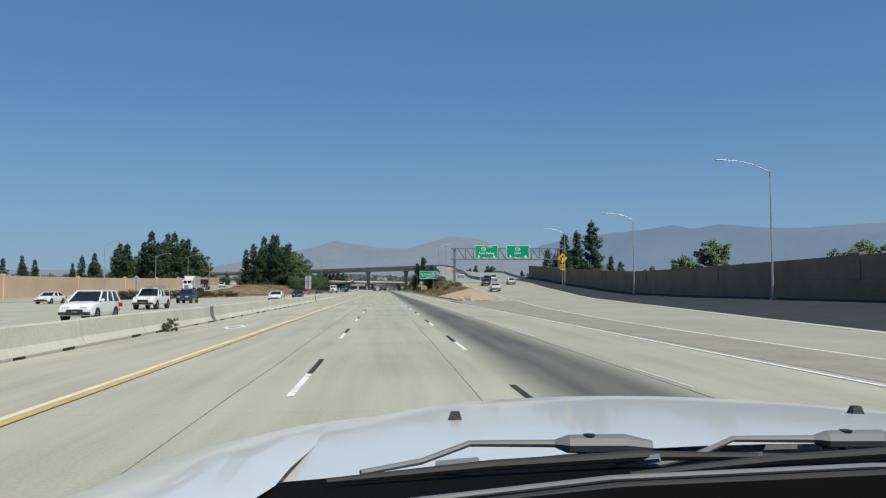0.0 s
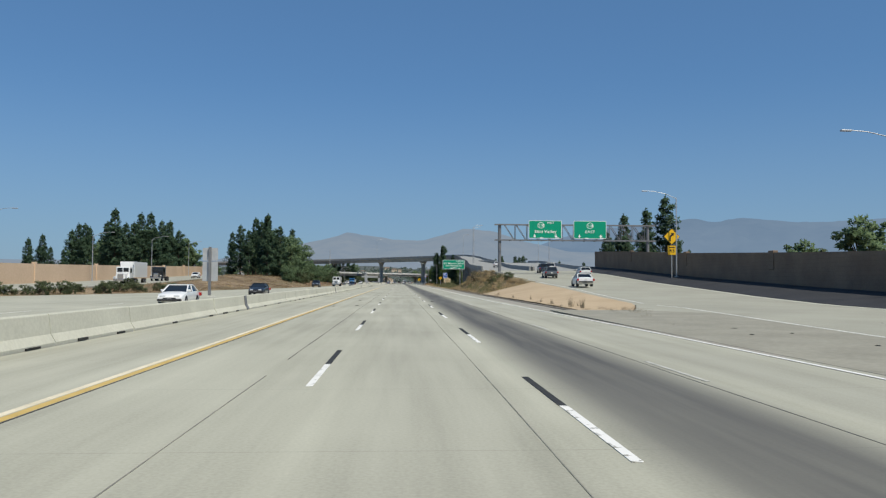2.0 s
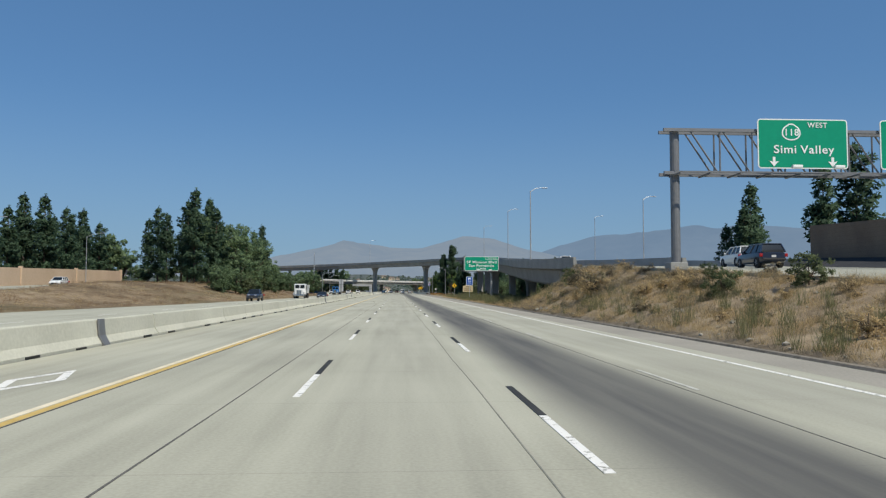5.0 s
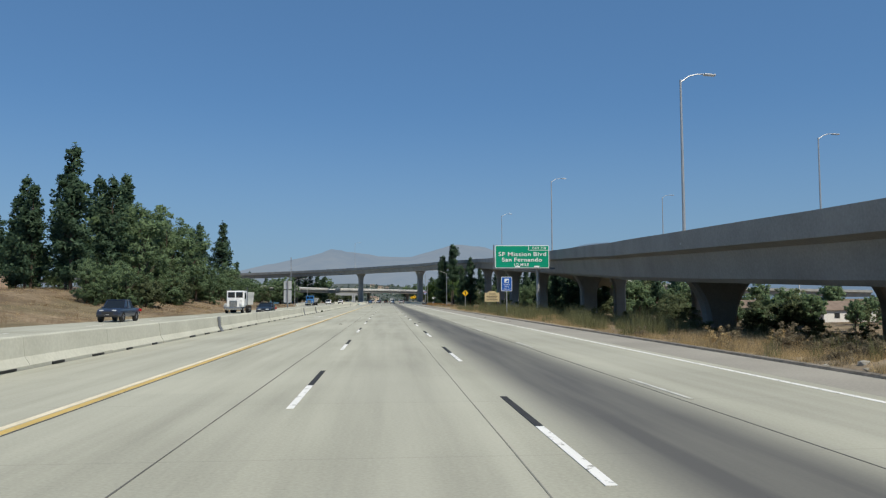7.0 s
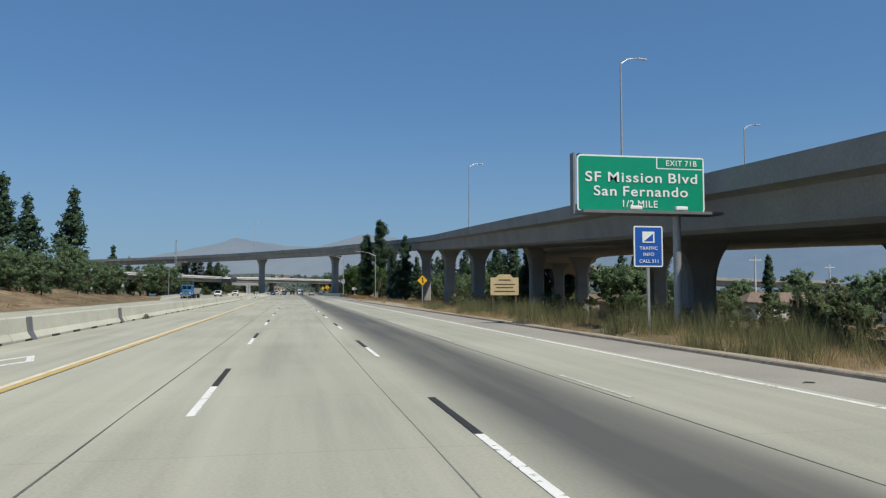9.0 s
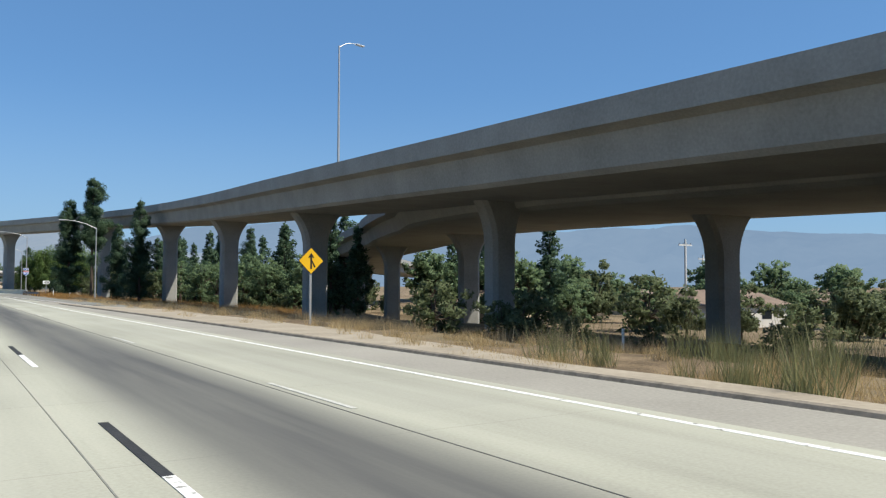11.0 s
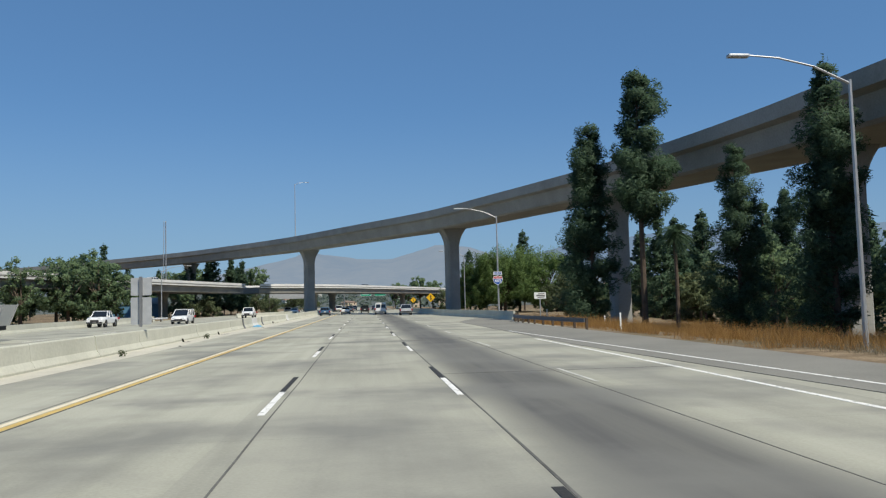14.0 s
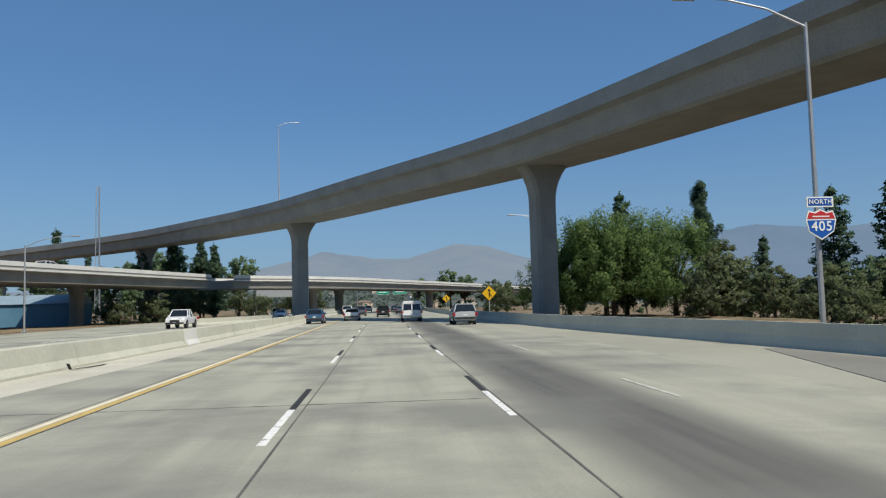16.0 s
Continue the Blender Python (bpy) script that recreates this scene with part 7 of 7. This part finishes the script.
    box(bm, -0.16, 0.16, Y(0) - 0.03, Y(0) + 0.02, st[0][1] + 0.27, st[0][1] + 0.42)
    part("number_plate", bm, M_PLATE, root)
    bm = bmesh.new()
    box(bm, -hw * 0.48, hw * 0.48, Y(1) - 0.05, Y(1) + 0.03, st[-1][1] + 0.03, st[-1][2] - 0.02)
    part("grille", bevelled(bm, 0.02, 1), M_PLASTIC, root)
    bm = bmesh.new()
    box(bm, -0.16, 0.16, Y(1) + 0.035, Y(1) + 0.05, st[-1][1] - 0.02, st[-1][1] + 0.12)
    part("number_plate", bm, M_PLATE, root)
    if kind == "pickup":
        bm = bmesh.new()
        box(bm, -hw * 0.82, hw * 0.82, Y(0.03), Y(0.36), belt + 0.031, belt + 0.045)
        part("bed_cover", bm, M_PLASTIC, root)
        if rack:
            for s in (0.05, 0.35):
                for sx in (-1, 1):
                    bm = bmesh.new()
                    tube(bm, [(sx * hw * 0.85, Y(s), belt - 0.1), (sx * hw * 0.85, Y(s), H + 0.1)], 0.035, 6)
                    part("rack_post", bm, M_STEEL, root)
            for sx in (-1, 1):
                bm = bmesh.new()
                tube(bm, [(sx * hw * 0.85, Y(0.03), H + 0.1), (sx * hw * 0.85, Y(0.72), H + 0.1)], 0.035, 6)
                part("rack_rail", bm, M_STEEL, root)
            bm = bmesh.new()
            box(bm, -0.35, 0.35, Y(0.0), Y(0.75), H + 0.13, H + 0.22)
            part("ladder", bm, M_STEEL, root)
    return root


def tractor(colour, label, hood=2.2):
    """A conventional lorry tractor facing +Y."""
    root = thing("lorry", None, label, "lorry", "cars in traffic")
    bm = bmesh.new()
    box(bm, -1.2, 1.2, -1.3, 0.9, 1.0, 3.05)
    part("cab", bevelled(bm, 0.14, 3), colour, root)
    bm = bmesh.new()
    loft(bm, [[(-0.95, 0.9, 0.9), (0.95, 0.9, 0.9), (0.95, 0.9, 1.95), (0.6, 0.9, 2.05), (-0.6, 0.9, 2.05), (-0.95, 0.9, 1.95)],
              [(-0.8, 0.9 + hood, 0.85), (0.8, 0.9 + hood, 0.85), (0.78, 0.9 + hood, 1.65), (0.5, 0.9 + hood, 1.78), (-0.5, 0.9 + hood, 1.78), (-0.78, 0.9 + hood, 1.65)]])
    part("bonnet", bm, colour, root)
    bm = bmesh.new()
    box(bm, -0.52, 0.52, 0.9 + hood, 0.95 + hood, 0.85, 1.7)
    part("grille", bevelled(bm, 0.03, 1), M_CHROME, root)
    bm = bmesh.new()
    box(bm, -1.2, 1.2, 0.95 + hood, 1.15 + hood, 0.45, 0.85)
    part("bumper", bevelled(bm, 0.05, 2), M_CHROME, root)
    for sx in (-1, 1):
        bm = bmesh.new()
        box(bm, sx * 0.53 - 0.46, sx * 0.53 + 0.46, 0.88, 0.93, 2.1, 2.85)
        part("windscreen", bevelled(bm, 0.02, 1), M_CARGLASS, root)
        bm = bmesh.new()
        box(bm, sx * 1.21 - 0.02, sx * 1.21 + 0.02, -0.3, 0.7, 1.95, 2.75)
        part("side_window", bm, M_CARGLASS, root)
        bm = bmesh.new()
        box(bm, sx * 0.98 - 0.17, sx * 0.98 + 0.17, 0.75 + hood, 0.97 + hood, 1.0, 1.3)
        part("head_light", bevelled(bm, 0.03, 1), M_HEAD, root)
        bm = bmesh.new()
        box(bm, sx * 1.05 - 0.27, sx * 1.05 + 0.27, 0.0 + hood * 0.45, 0.95 + hood * 0.85, 0.8, 1.15)
        part("mudguard", bevelled(bm, 0.1, 2), colour, root)
        wheel(root, sx * 1.05, 0.5 + hood * 0.6, 0.5, 0.3)
        wheel(root, sx * 1.05, -2.6, 0.5, 0.5)
        wheel(root, sx * 1.05, -3.8, 0.5, 0.5)
        bm = bmesh.new()
        tube(bm, [(sx * 1.15, -1.45, 0.9), (sx * 1.15, -1.45, 3.5)], 0.08, 8)
        part("exhaust", bm, M_CHROME, root)
    bm = bmesh.new()
    box(bm, -0.5, 0.5, -4.6, 0.9, 0.65, 1.0)
    part("chassis", bm, M_PLASTIC, root)
    return root


def put(ob, x, y, turn=0, z=0.0):
    ob.matrix_world = pose(x, y, z, 0, 0, turn)
    return ob


# own carriageway
put(car("van", P_WHITE, "white passenger van seen from behind", "van"), 3.35, 540)
put(car("suv", P_SILVER, "silver estate car in the slow lane"), 7.0, 523)
put(car("hatch", P_BLUE, "steel blue hatchback in the carpool lane"), -6.6, 541)
put(car("sedan", P_WHITE, "white saloon ahead in the traffic"), -3.2, 552)
put(car("suv", P_BLACK, "black off-road car ahead in the traffic"), 0.5, 574)
put(car("suv", P_GREY, "grey car far ahead in the traffic"), -3.2, 590)
put(car("sedan", P_GREY, "grey saloon far ahead in the traffic"), 4.0, 610)
put(car("minivan", P_WHITE, "white minivan far ahead in the traffic", "minivan"), -6.8, 622)
put(car("sedan", P_SILVER, "silver saloon far ahead in the traffic"), 0.6, 640)
put(car("suv", P_WHITE, "white car far ahead in the traffic"), -3.2, 668)
put(car("sedan", P_NAVY, "dark saloon far ahead in the traffic"), 4.0, 690)
# ramp
put(car("suv", P_GREY, "dark grey off-road car on the ramp"), 23.5, 162, -2, 2.36)
put(car("suv", P_NAVY, "dark off-road car further up the ramp"), 27.0, 186, -2, 3.4)
put(car("hatch", P_WHITE, "white hatchback on the ramp"), 30.5, 169, -2, 2.7)
put(car("sedan", P_WHITE, "white saloon on the ramp"), 21.2, 131, -3, 1.28)
put(car("suv", P_WHITE, "white car high on the ramp"), 30.0, 196, -2, 3.8)
put(car("sedan", P_WHITE, "white car on the bridge deck"), 26.5, 250, -4, 5.6)
# opposite carriageway
put(car("suv", P_WHITE, "white crossover car on the opposite lanes"), -16.6, 29.8, 180)
put(car("pickup", P_WHITE, "white pickup with a ladder rack", "pickup truck", rack=True), -20.8, 56.0, 180)
put(car("suv", P_NAVY, "navy off-road car on the opposite lanes"), -25.0, 85.5, 180)
put(car("sedan", P_WHITE, "white saloon on the far ramp"), -41.5, 84.5, 176)
put(car("sedan", P_GREY, "grey saloon on the far ramp"), -41.5, 62, 176)
put(car("sedan", P_WHITE, "white saloon beside the median"), -15.6, 98.8, 180)
put(car("sedan", P_BLACK, "black saloon on the opposite lanes"), -16.6, 136.2, 180)
put(car("pickup", P_NAVY, "dark blue pickup on the opposite lanes", "pickup truck"), -22.6, 257.5, 180)
put(car("sedan", P_BLACK, "black saloon behind the median sign"), -14.6, 286.8, 180)
put(car("pickup", P_WHITE, "white pickup on the opposite lanes", "pickup truck"), -29.6, 492, 180)
put(car("minivan", P_WHITE, "white minivan on the opposite lanes", "minivan"), -22.4, 500, 180)
put(car("pickup", P_WHITE, "white pickup beyond the median barrier", "pickup truck"), -19.8, 538.5, 180)
put(car("sedan", P_WHITE, "white saloon on the opposite lanes far ahead"), -16.5, 590, 180)
put(car("suv", P_SILVER, "silver car on the opposite lanes far ahead"), -20.5, 615, 180)
put(car("sedan", P_WHITE, "white car crossing the overpass"), -41.8, 560, -14, 6.95)
put(car("suv", P_GREY, "grey car crossing the overpass"), -49.0, 536, -14, 6.95)
put(car("suv", P_BLACK, "dark car crossing the far overpass"), 1.0, 662, -25, 6.95)
put(tractor(P_SEMI, "bright blue lorry tractor with a tipper trailer"), -23.5, 436, 180)


def dump_body(root_label, x, y, turn, n=1):
    for k in range(n):
        root = thing("tipper_trailer", pose(x, y + 6.2 + 7.4 * k, 0, 0, 0, turn), root_label, "trailer", "trailers")
        bm = bmesh.new()
        loft(bm, [[(-0.75, -2.9, 1.0), (0.75, -2.9, 1.0), (1.25, -3.1, 2.35), (-1.25, -3.1, 2.35)], [(-0.75, 2.9, 1.0), (0.75, 2.9, 1.0), (1.25, 3.1, 2.35), (-1.25, 3.1, 2.35)]])
        part("hopper", bm, M_RAIL_PALE, root)
        for yy in (-3.0, -1.0, 1.0, 3.0):
            for sx in (-1, 1):
                bm = bmesh.new()
                tube(bm, [(sx * 0.8, yy * 0.96, 1.0), (sx * 1.3, yy, 2.4)], 0.05, 6)
                part("rib", bm, M_STEEL, root)
        bm = bmesh.new()
        box(bm, -0.45, 0.45, -3.3, 3.3, 0.7, 1.0)
        part("chassis", bm, M_PLASTIC, root)
        for sx in (-1, 1):
            wheel(root, sx * 1.05, 2.3, 0.5, 0.5)
            wheel(root, sx * 1.05, 1.2, 0.5, 0.5)


dump_body("pale grey tipper trailer behind the blue lorry", -23.5, 436, 180, 2)
dump = put(tractor(P_WHITE, "white dump truck on the opposite lanes", 1.5), -20.3, 298, 180)
bm = bmesh.new()
loft(bm, [[(-1.0, -3.0, 1.1), (1.0, -3.0, 1.1), (1.2, -3.0, 2.9), (-1.2, -3.0, 2.9)], [(-1.0, 2.4, 1.1), (1.0, 2.4, 1.1), (1.2, 2.4, 2.9), (-1.2, 2.4, 2.9)]])
ob = part("tipper_body", bm, P_WHITE, dump)
ob.location = (0, -4.2, 0)


def box_trailer():
    root = thing("box_trailer", pose(-50.0, 187, far_z(187), 0, 0, 184), "white box trailer behind a lorry on the far ramp", "trailer", "trailers")
    bm = bmesh.new()
    box(bm, -1.25, 1.25, -11.5, -1.8, 1.15, 4.05)
    part("box", bevelled(bm, 0.04, 1), P_WHITE, root)
    for sx in (-1, 1):
        wheel(root, sx * 1.05, -10.2, 0.5, 0.5)
        wheel(root, sx * 1.05, -9.0, 0.5, 0.5)
    put(tractor(P_WHITE, "white lorry tractor on the far ramp", 1.6), -50.0, 187, 184, far_z(187))


box_trailer()
put(tractor(P_BLACK, "dark lorry tractor following on the far ramp", 1.4), -53.0, 217, 184, far_z(217))
put(car("suv", P_WHITE, "white car high on the far ramp"), -58.0, 268, 184, far_z(268))


# ---- things beyond the overpass and beside the road ----
def shed():
    root = thing("blue_shed", pose(-50.5, 579, 0, 0, 0, 4), "blue metal shed behind the overpass", "shed")
    bm = bmesh.new()
    box(bm, -6, 6, -4, 4, -0.5, 3.2)
    part("wall", bm, M_SHED, root)
    bm = bmesh.new()
    v = [bm.verts.new(p) for p in ((-6.3, -4.3, 3.2), (6.3, -4.3, 3.2), (6.3, 4.3, 3.2), (-6.3, 4.3, 3.2), (-6.3, 0, 4.6), (6.3, 0, 4.6))]
    for f in ((0, 1, 5, 4), (2, 3, 4, 5), (1, 2, 5), (3, 0, 4), (3, 2, 1, 0)):
        bm.faces.new([v[i] for i in f])
    part("roof", bm, M_SHED_ROOF, root)


M_SHED_ROOF = worn("grey_blue_roofing", (0.17, 0.23, 0.28), (0.27, 0.34, 0.39), 0.5, 0.5)
M_SHED = worn("blue_sheet_metal", (0.07, 0.17, 0.26), (0.12, 0.25, 0.36), 0.5, 0.5)
shed()
for (x, y, w, t) in ((72, 402, 14, 15), (86, 374, 15, -10), (98, 352, 16, 20), (122, 355, 14, 0), (112, 412, 15, 30), (136, 388, 14, -20), (90, 420, 12, 10), (150, 420, 16, 5), (104, 322, 15, 12)):
    house(x, y, land(x, y) - 0.2, w, 8, 2.9, t, M_HOUSE_W if int(x) % 4 else M_HOUSE_T)


def power_pole(x, y, h):
    root = thing("power_pole", pose(x, y, land(x, y)), "pale utility pole with a cross arm", "power pole", "power poles")
    bm = bmesh.new()
    tube(bm, [(0, 0, -0.5), (0, 0, h)], [0.2, 0.14], 8)
    part("pole", bm, M_RAIL_PALE, root)
    bm = bmesh.new()
    box(bm, -1.3, 1.3, -0.07, 0.07, h - 0.9, h - 0.72)
    part("cross_arm", bm, M_RAIL_PALE, root)
    for k in (-1.1, -0.4, 0.4, 1.1):
        bm = bmesh.new()
        tube(bm, [(k, 0, h - 0.72), (k, 0, h - 0.5)], 0.06, 6)
        part("insulator", bm, M_STEEL, root)


power_pole(84, 378, 11.5)
power_pole(118, 402, 11)


def far_gantry():
    root = thing("sign_gantry", pose(0, 780, 0), "green overhead signs beyond the overpass", "sign gantry")
    for x in (-9.6, 14.5):
        bm = bmesh.new()
        tube(bm, [(x, 0, -0.5), (x, 0, 8.5)], 0.25, 10)
        part("post", bm, M_DARKSTEEL, root)
    for z in (6.4, 8.2):
        bm = bmesh.new()
        box(bm, -10, 15, -0.1, 0.1, z - 0.1, z + 0.1)
        part("chord", bm, M_DARKSTEEL, root)
    for cx, w in ((1.0, 5.0), (8.0, 5.5)):
        p = bordered(root, w, 2.6, 0.2, M_SIGN_WHITE, M_SIGN_GREEN, cx, 7.4, -0.2)
        for z in (0.35, -0.35):
            bm = bmesh.new()
            box(bm, -w * 0.35, w * 0.35, -0.02, -0.008, z - 0.16, z + 0.16)
            part("lettering_bar", bm, M_SIGN_WHITE, p)


far_gantry()


def back_gantry():
    root = thing("sign_gantry", pose(-22, 640, 0), "grey back of an overhead sign on the opposite lanes", "sign gantry")
    for x in (-6.5, 6.5):
        bm = bmesh.new()
        tube(bm, [(x, 0, -0.5), (x, 0, 6.4)], 0.2, 10)
        part("post", bm, M_DARKSTEEL, root)
    bm = bmesh.new()
    box(bm, -6.5, 6.5, -0.1, 0.1, 4.2, 6.3)
    part("panel", bevelled(bm, 0.03, 1), M_SIGN_BACK, root)


back_gantry()


def small_plate(x, y, z, w, h, label):
    root = thing("roadside_sign", pose(x, y, 0), label, "road sign")
    bm = bmesh.new()
    box(bm, -0.05, 0.05, 0.01, 0.1, land(x, y) - 0.3, z + h / 2)
    part("post", bm, M_STEEL, root)
    bm = bmesh.new()
    outline(bm, rounded(w, h, 0.05), -0.03, 0.0)
    o = part("panel", bm, M_SIGN_WHITE, root)
    o.location = (0, 0, z)
    for dz, dx, bw in ((0.16, 0.12, 0.34), (0.0, 0.05, 0.44), (-0.16, 0.1, 0.36)):
        bm = bmesh.new()
        box(bm, dx - bw, dx + bw, -0.038, -0.031, dz - 0.04, dz + 0.04)
        part("lettering_bar", bm, M_SIGN_BLACK, o)


small_plate(18.1, 475.3, 2.25, 1.2, 0.64, "small white notice board with dark lettering among the bushes")
for (x, y) in ((17.5, 470), (20.5, 462), (15.8, 444), (24, 300), (22, 330)):
    root = thing("marker_post", pose(x, y, land(x, y)), "thin white marker post in dry grass", "marker post", "marker posts")
    bm = bmesh.new()
    box(bm, -0.05, 0.05, -0.03, 0.03, -0.2, 1.1)
    part("post", bevelled(bm, 0.01, 1), M_SIGN_WHITE, root)


# ---- the white car at the start of the drive ----
# black plastic taken near zero: the roof's shade is in this colour
M_DASH = plain("black_dashboard_shade", (0.006, 0.006, 0.0065), 0.9, 0, 0.03)


def own_car():
    """A white off-road car at the start of the drive: bonnet, wings, wipers, scuttle and dashboard before an open windscreen frame."""
    ox, oy, oz, xc = 0.08, -15.78, 1.75, 0.62
    root = thing("white_car", pose(ox + xc, oy, oz), "white off-road car with a broad bonnet and parked wipers", "car")
    rows = [(1.22, -0.252, 0.82), (1.45, -0.266, 0.82), (1.7, -0.282, 0.80), (1.95, -0.299, 0.77), (2.15, -0.312, 0.72), (2.32, -0.326, 0.63), (2.42, -0.37, 0.55), (2.46, -0.5, 0.52)]
    bm = bmesh.new()
    grid = []
    for i, (d, z, w) in enumerate(rows):
        line = []
        for k in range(15):
            u = -1 + 2 * k / 14
            back = 0.22 * u * u if i == 0 else 0.1 * u * u * (1 if i < 4 else 1.6)
            line.append(bm.verts.new((u * w, d - back, z - 0.012 * u * u - 0.012 * max(0, abs(u) - 0.75) / 0.25)))
        grid.append(line)
    for a, b in zip(grid, grid[1:]):
        for k in range(14):
            bm.faces.new((a[k], a[k + 1], b[k + 1], b[k]))
    part("bonnet", bm, P_WHITE, root, smooth=True)
    wing = [(0.70, 0.985, -0.205, 0.84), (1.0, 1.0, -0.245, 0.826), (1.15, 1.0, -0.258, 0.826), (1.5, 0.96, -0.292, 0.815), (1.8, 0.90, -0.325, 0.785), (2.03, 0.83, -0.355, 0.75), (2.2, 0.75, -0.385, 0.66), (2.34, 0.66, -0.44, 0.57)]
    for s in (-1, 1):
        bm = bmesh.new()
        grid = []
        for d, out, zo, inn in wing:
            zi = zo + 0.018 if d < 2.1 else zo + 0.03
            inn -= 0.07
            grid.append([bm.verts.new((s * x, d, zz)) for x, zz in ((inn, zi - 0.02), (inn + 0.05, zi - 0.006), (inn + (out - inn) * 0.5, zi - 0.004), (out - 0.02, zo), (out, zo - 0.04), (out + 0.015, zo - 0.35), (out, -1.15))])
        for a, b in zip(grid, grid[1:]):
            for k in range(6):
                bm.faces.new((a[k], a[k + 1], b[k + 1], b[k]))
        part("wing", bm, P_WHITE, root, smooth=True)
        bm = bmesh.new()
        box(bm, s * 0.99 - 0.03, s * 0.99 + 0.03, -1.3, 0.7, -1.15, -0.28)
        part("door", bevelled(bm, 0.02, 1), P_WHITE, root)
        bm = bmesh.new()
        box(bm, s * 0.97 - 0.03, s * 0.97 + 0.03, -2.7, -1.31, -1.15, 0.1)
        part("quarter_panel", bevelled(bm, 0.02, 1), P_WHITE, root)
        bm = bmesh.new()
        tube(bm, [(s * 1.02, 0.60, -0.2), (s * 0.97, 0.02, 0.24)], 0.05, 8)
        part("pillar", bm, P_WHITE, root)
        bm = bmesh.new()
        tube(bm, [(s * 0.97, -1.3, -0.28), (s * 0.93, -1.3, 0.24)], 0.05, 8)
        part("pillar", bm, P_WHITE, root)
        for y in (1.75, -1.9):
            wheel(root, s * 0.9, y, 0.38, 0.26, -1.75)
        # washer nozzle
        bm = bmesh.new()
        loft(bm, [[(-0.015, -0.012, 0), (0.015, -0.012, 0), (0.015, 0.014, 0), (-0.015, 0.014, 0)], [(-0.010, -0.007, 0.019), (0.010, -0.007, 0.019), (0.009, 0.007, 0.02), (-0.009, 0.007, 0.02)]])
        o = part("washer_nozzle", bm, M_PLASTIC, root)
        o.location = (s * 0.463, 1.72, -0.292)
    bm = bmesh.new()
    box(bm, -1.0, 1.0, -2.7, 0.0, 0.22, 0.28)
    part("roof", bevelled(bm, 0.03, 2), P_WHITE, root)
    bm = bmesh.new()
    box(bm, -0.95, 0.95, -2.75, -2.69, -1.15, 0.2)
    part("tailgate", bevelled(bm, 0.02, 1), P_WHITE, root)
    bm = bmesh.new()
    box(bm, -0.95, 0.95, -2.7, 2.3, -1.25, -1.16)
    part("floor_pan", bm, M_PLASTIC, root)
    bm = bmesh.new()
    box(bm, -0.78, 0.78, 2.38, 2.5, -1.0, -0.5)
    part("grille", bevelled(bm, 0.03, 1), M_PLASTIC, root)
    bm = bmesh.new()
    box(bm, -0.98, 0.98, 2.36, 2.58, -1.2, -0.95)
    part("front_bumper", bevelled(bm, 0.05, 2), P_WHITE, root)
    # scuttle below the windscreen, with a pale trim rod
    bm = bmesh.new()
    arc = [(-0.95, 0.74), (-0.7, 0.92), (-0.35, 1.02), (0, 1.05), (0.35, 1.02), (0.7, 0.92), (0.95, 0.74)]
    sweep(bm, [Vector((x, d, -0.262)) for x, d in arc], [(-0.16, 0.0), (-0.12, 0.012), (0.14, 0.034), (0.16, -0.02)])
    part("scuttle", bm, M_DASH, root)
    bm = bmesh.new()
    tube(bm, [(x, d - 0.1, -0.226 - 0.012 * x * x) for x, d in arc], 0.004, 8)
    part("trim_rod", bm, M_DARKSTEEL, root)
    bm = bmesh.new()
    tube(bm, [(x, d - 0.13, -0.229 - 0.012 * x * x) for x, d in arc], 0.006, 8)
    part("screen_seal", bm, M_PLASTIC, root)
    # wipers
    for hx in (-0.33, 0.05):
        bm = bmesh.new()
        tube(bm, [(hx + 0.09, 1.09, -0.226), (hx + 0.05, 1.09, -0.221), (hx - 0.03, 1.09, -0.220), (hx - 0.05, 1.09, -0.219), (hx - 0.17, 1.09, -0.217), (hx - 0.24, 1.06, -0.234), (hx - 0.32, 1.02, -0.238)], [0.009, 0.014, 0.013, 0.0055, 0.0045, 0.0045, 0.004], 8)
        part("wiper_arm", bm, M_DARKSTEEL, root)
        bm = bmesh.new()
        tube(bm, [(hx + 0.24, 1.0, -0.223), (hx + 0.05, 1.01, -0.221), (hx - 0.15, 1.0, -0.227), (hx - 0.36, 0.97, -0.236)], [0.004, 0.007, 0.007, 0.004], 8)
        part("wiper_blade", bm, M_PLASTIC, root)
        bm = bmesh.new()
        tube(bm, [(hx, 1.09, -0.25), (hx, 1.09, -0.207)], [0.012, 0.009], 12)
        part("wiper_pivot", bm, M_SIGN_BLACK, root)
        for k in (-0.22, 0.02, 0.16):
            bm = bmesh.new()
            tube(bm, [(hx + k, 1.03, -0.232), (hx + k + 0.05, 1.0, -0.222)], 0.006, 6)
            part("wiper_clip", bm, M_STEEL, root)
    bm = bmesh.new()
    box(bm, -0.93, 0.93, 0.34, 0.80, -0.32, -0.222)
    part("dashboard", bevelled(bm, 0.03, 3), M_DASH, root)
    bm = bmesh.new()
    for k in range(30):
        box(bm, 0.02 + k * 0.012, 0.026 + k * 0.012, 0.55, 0.72, -0.223, -0.217)
    part("defroster_vent", bm, M_SIGN_BLACK, root)


own_car()
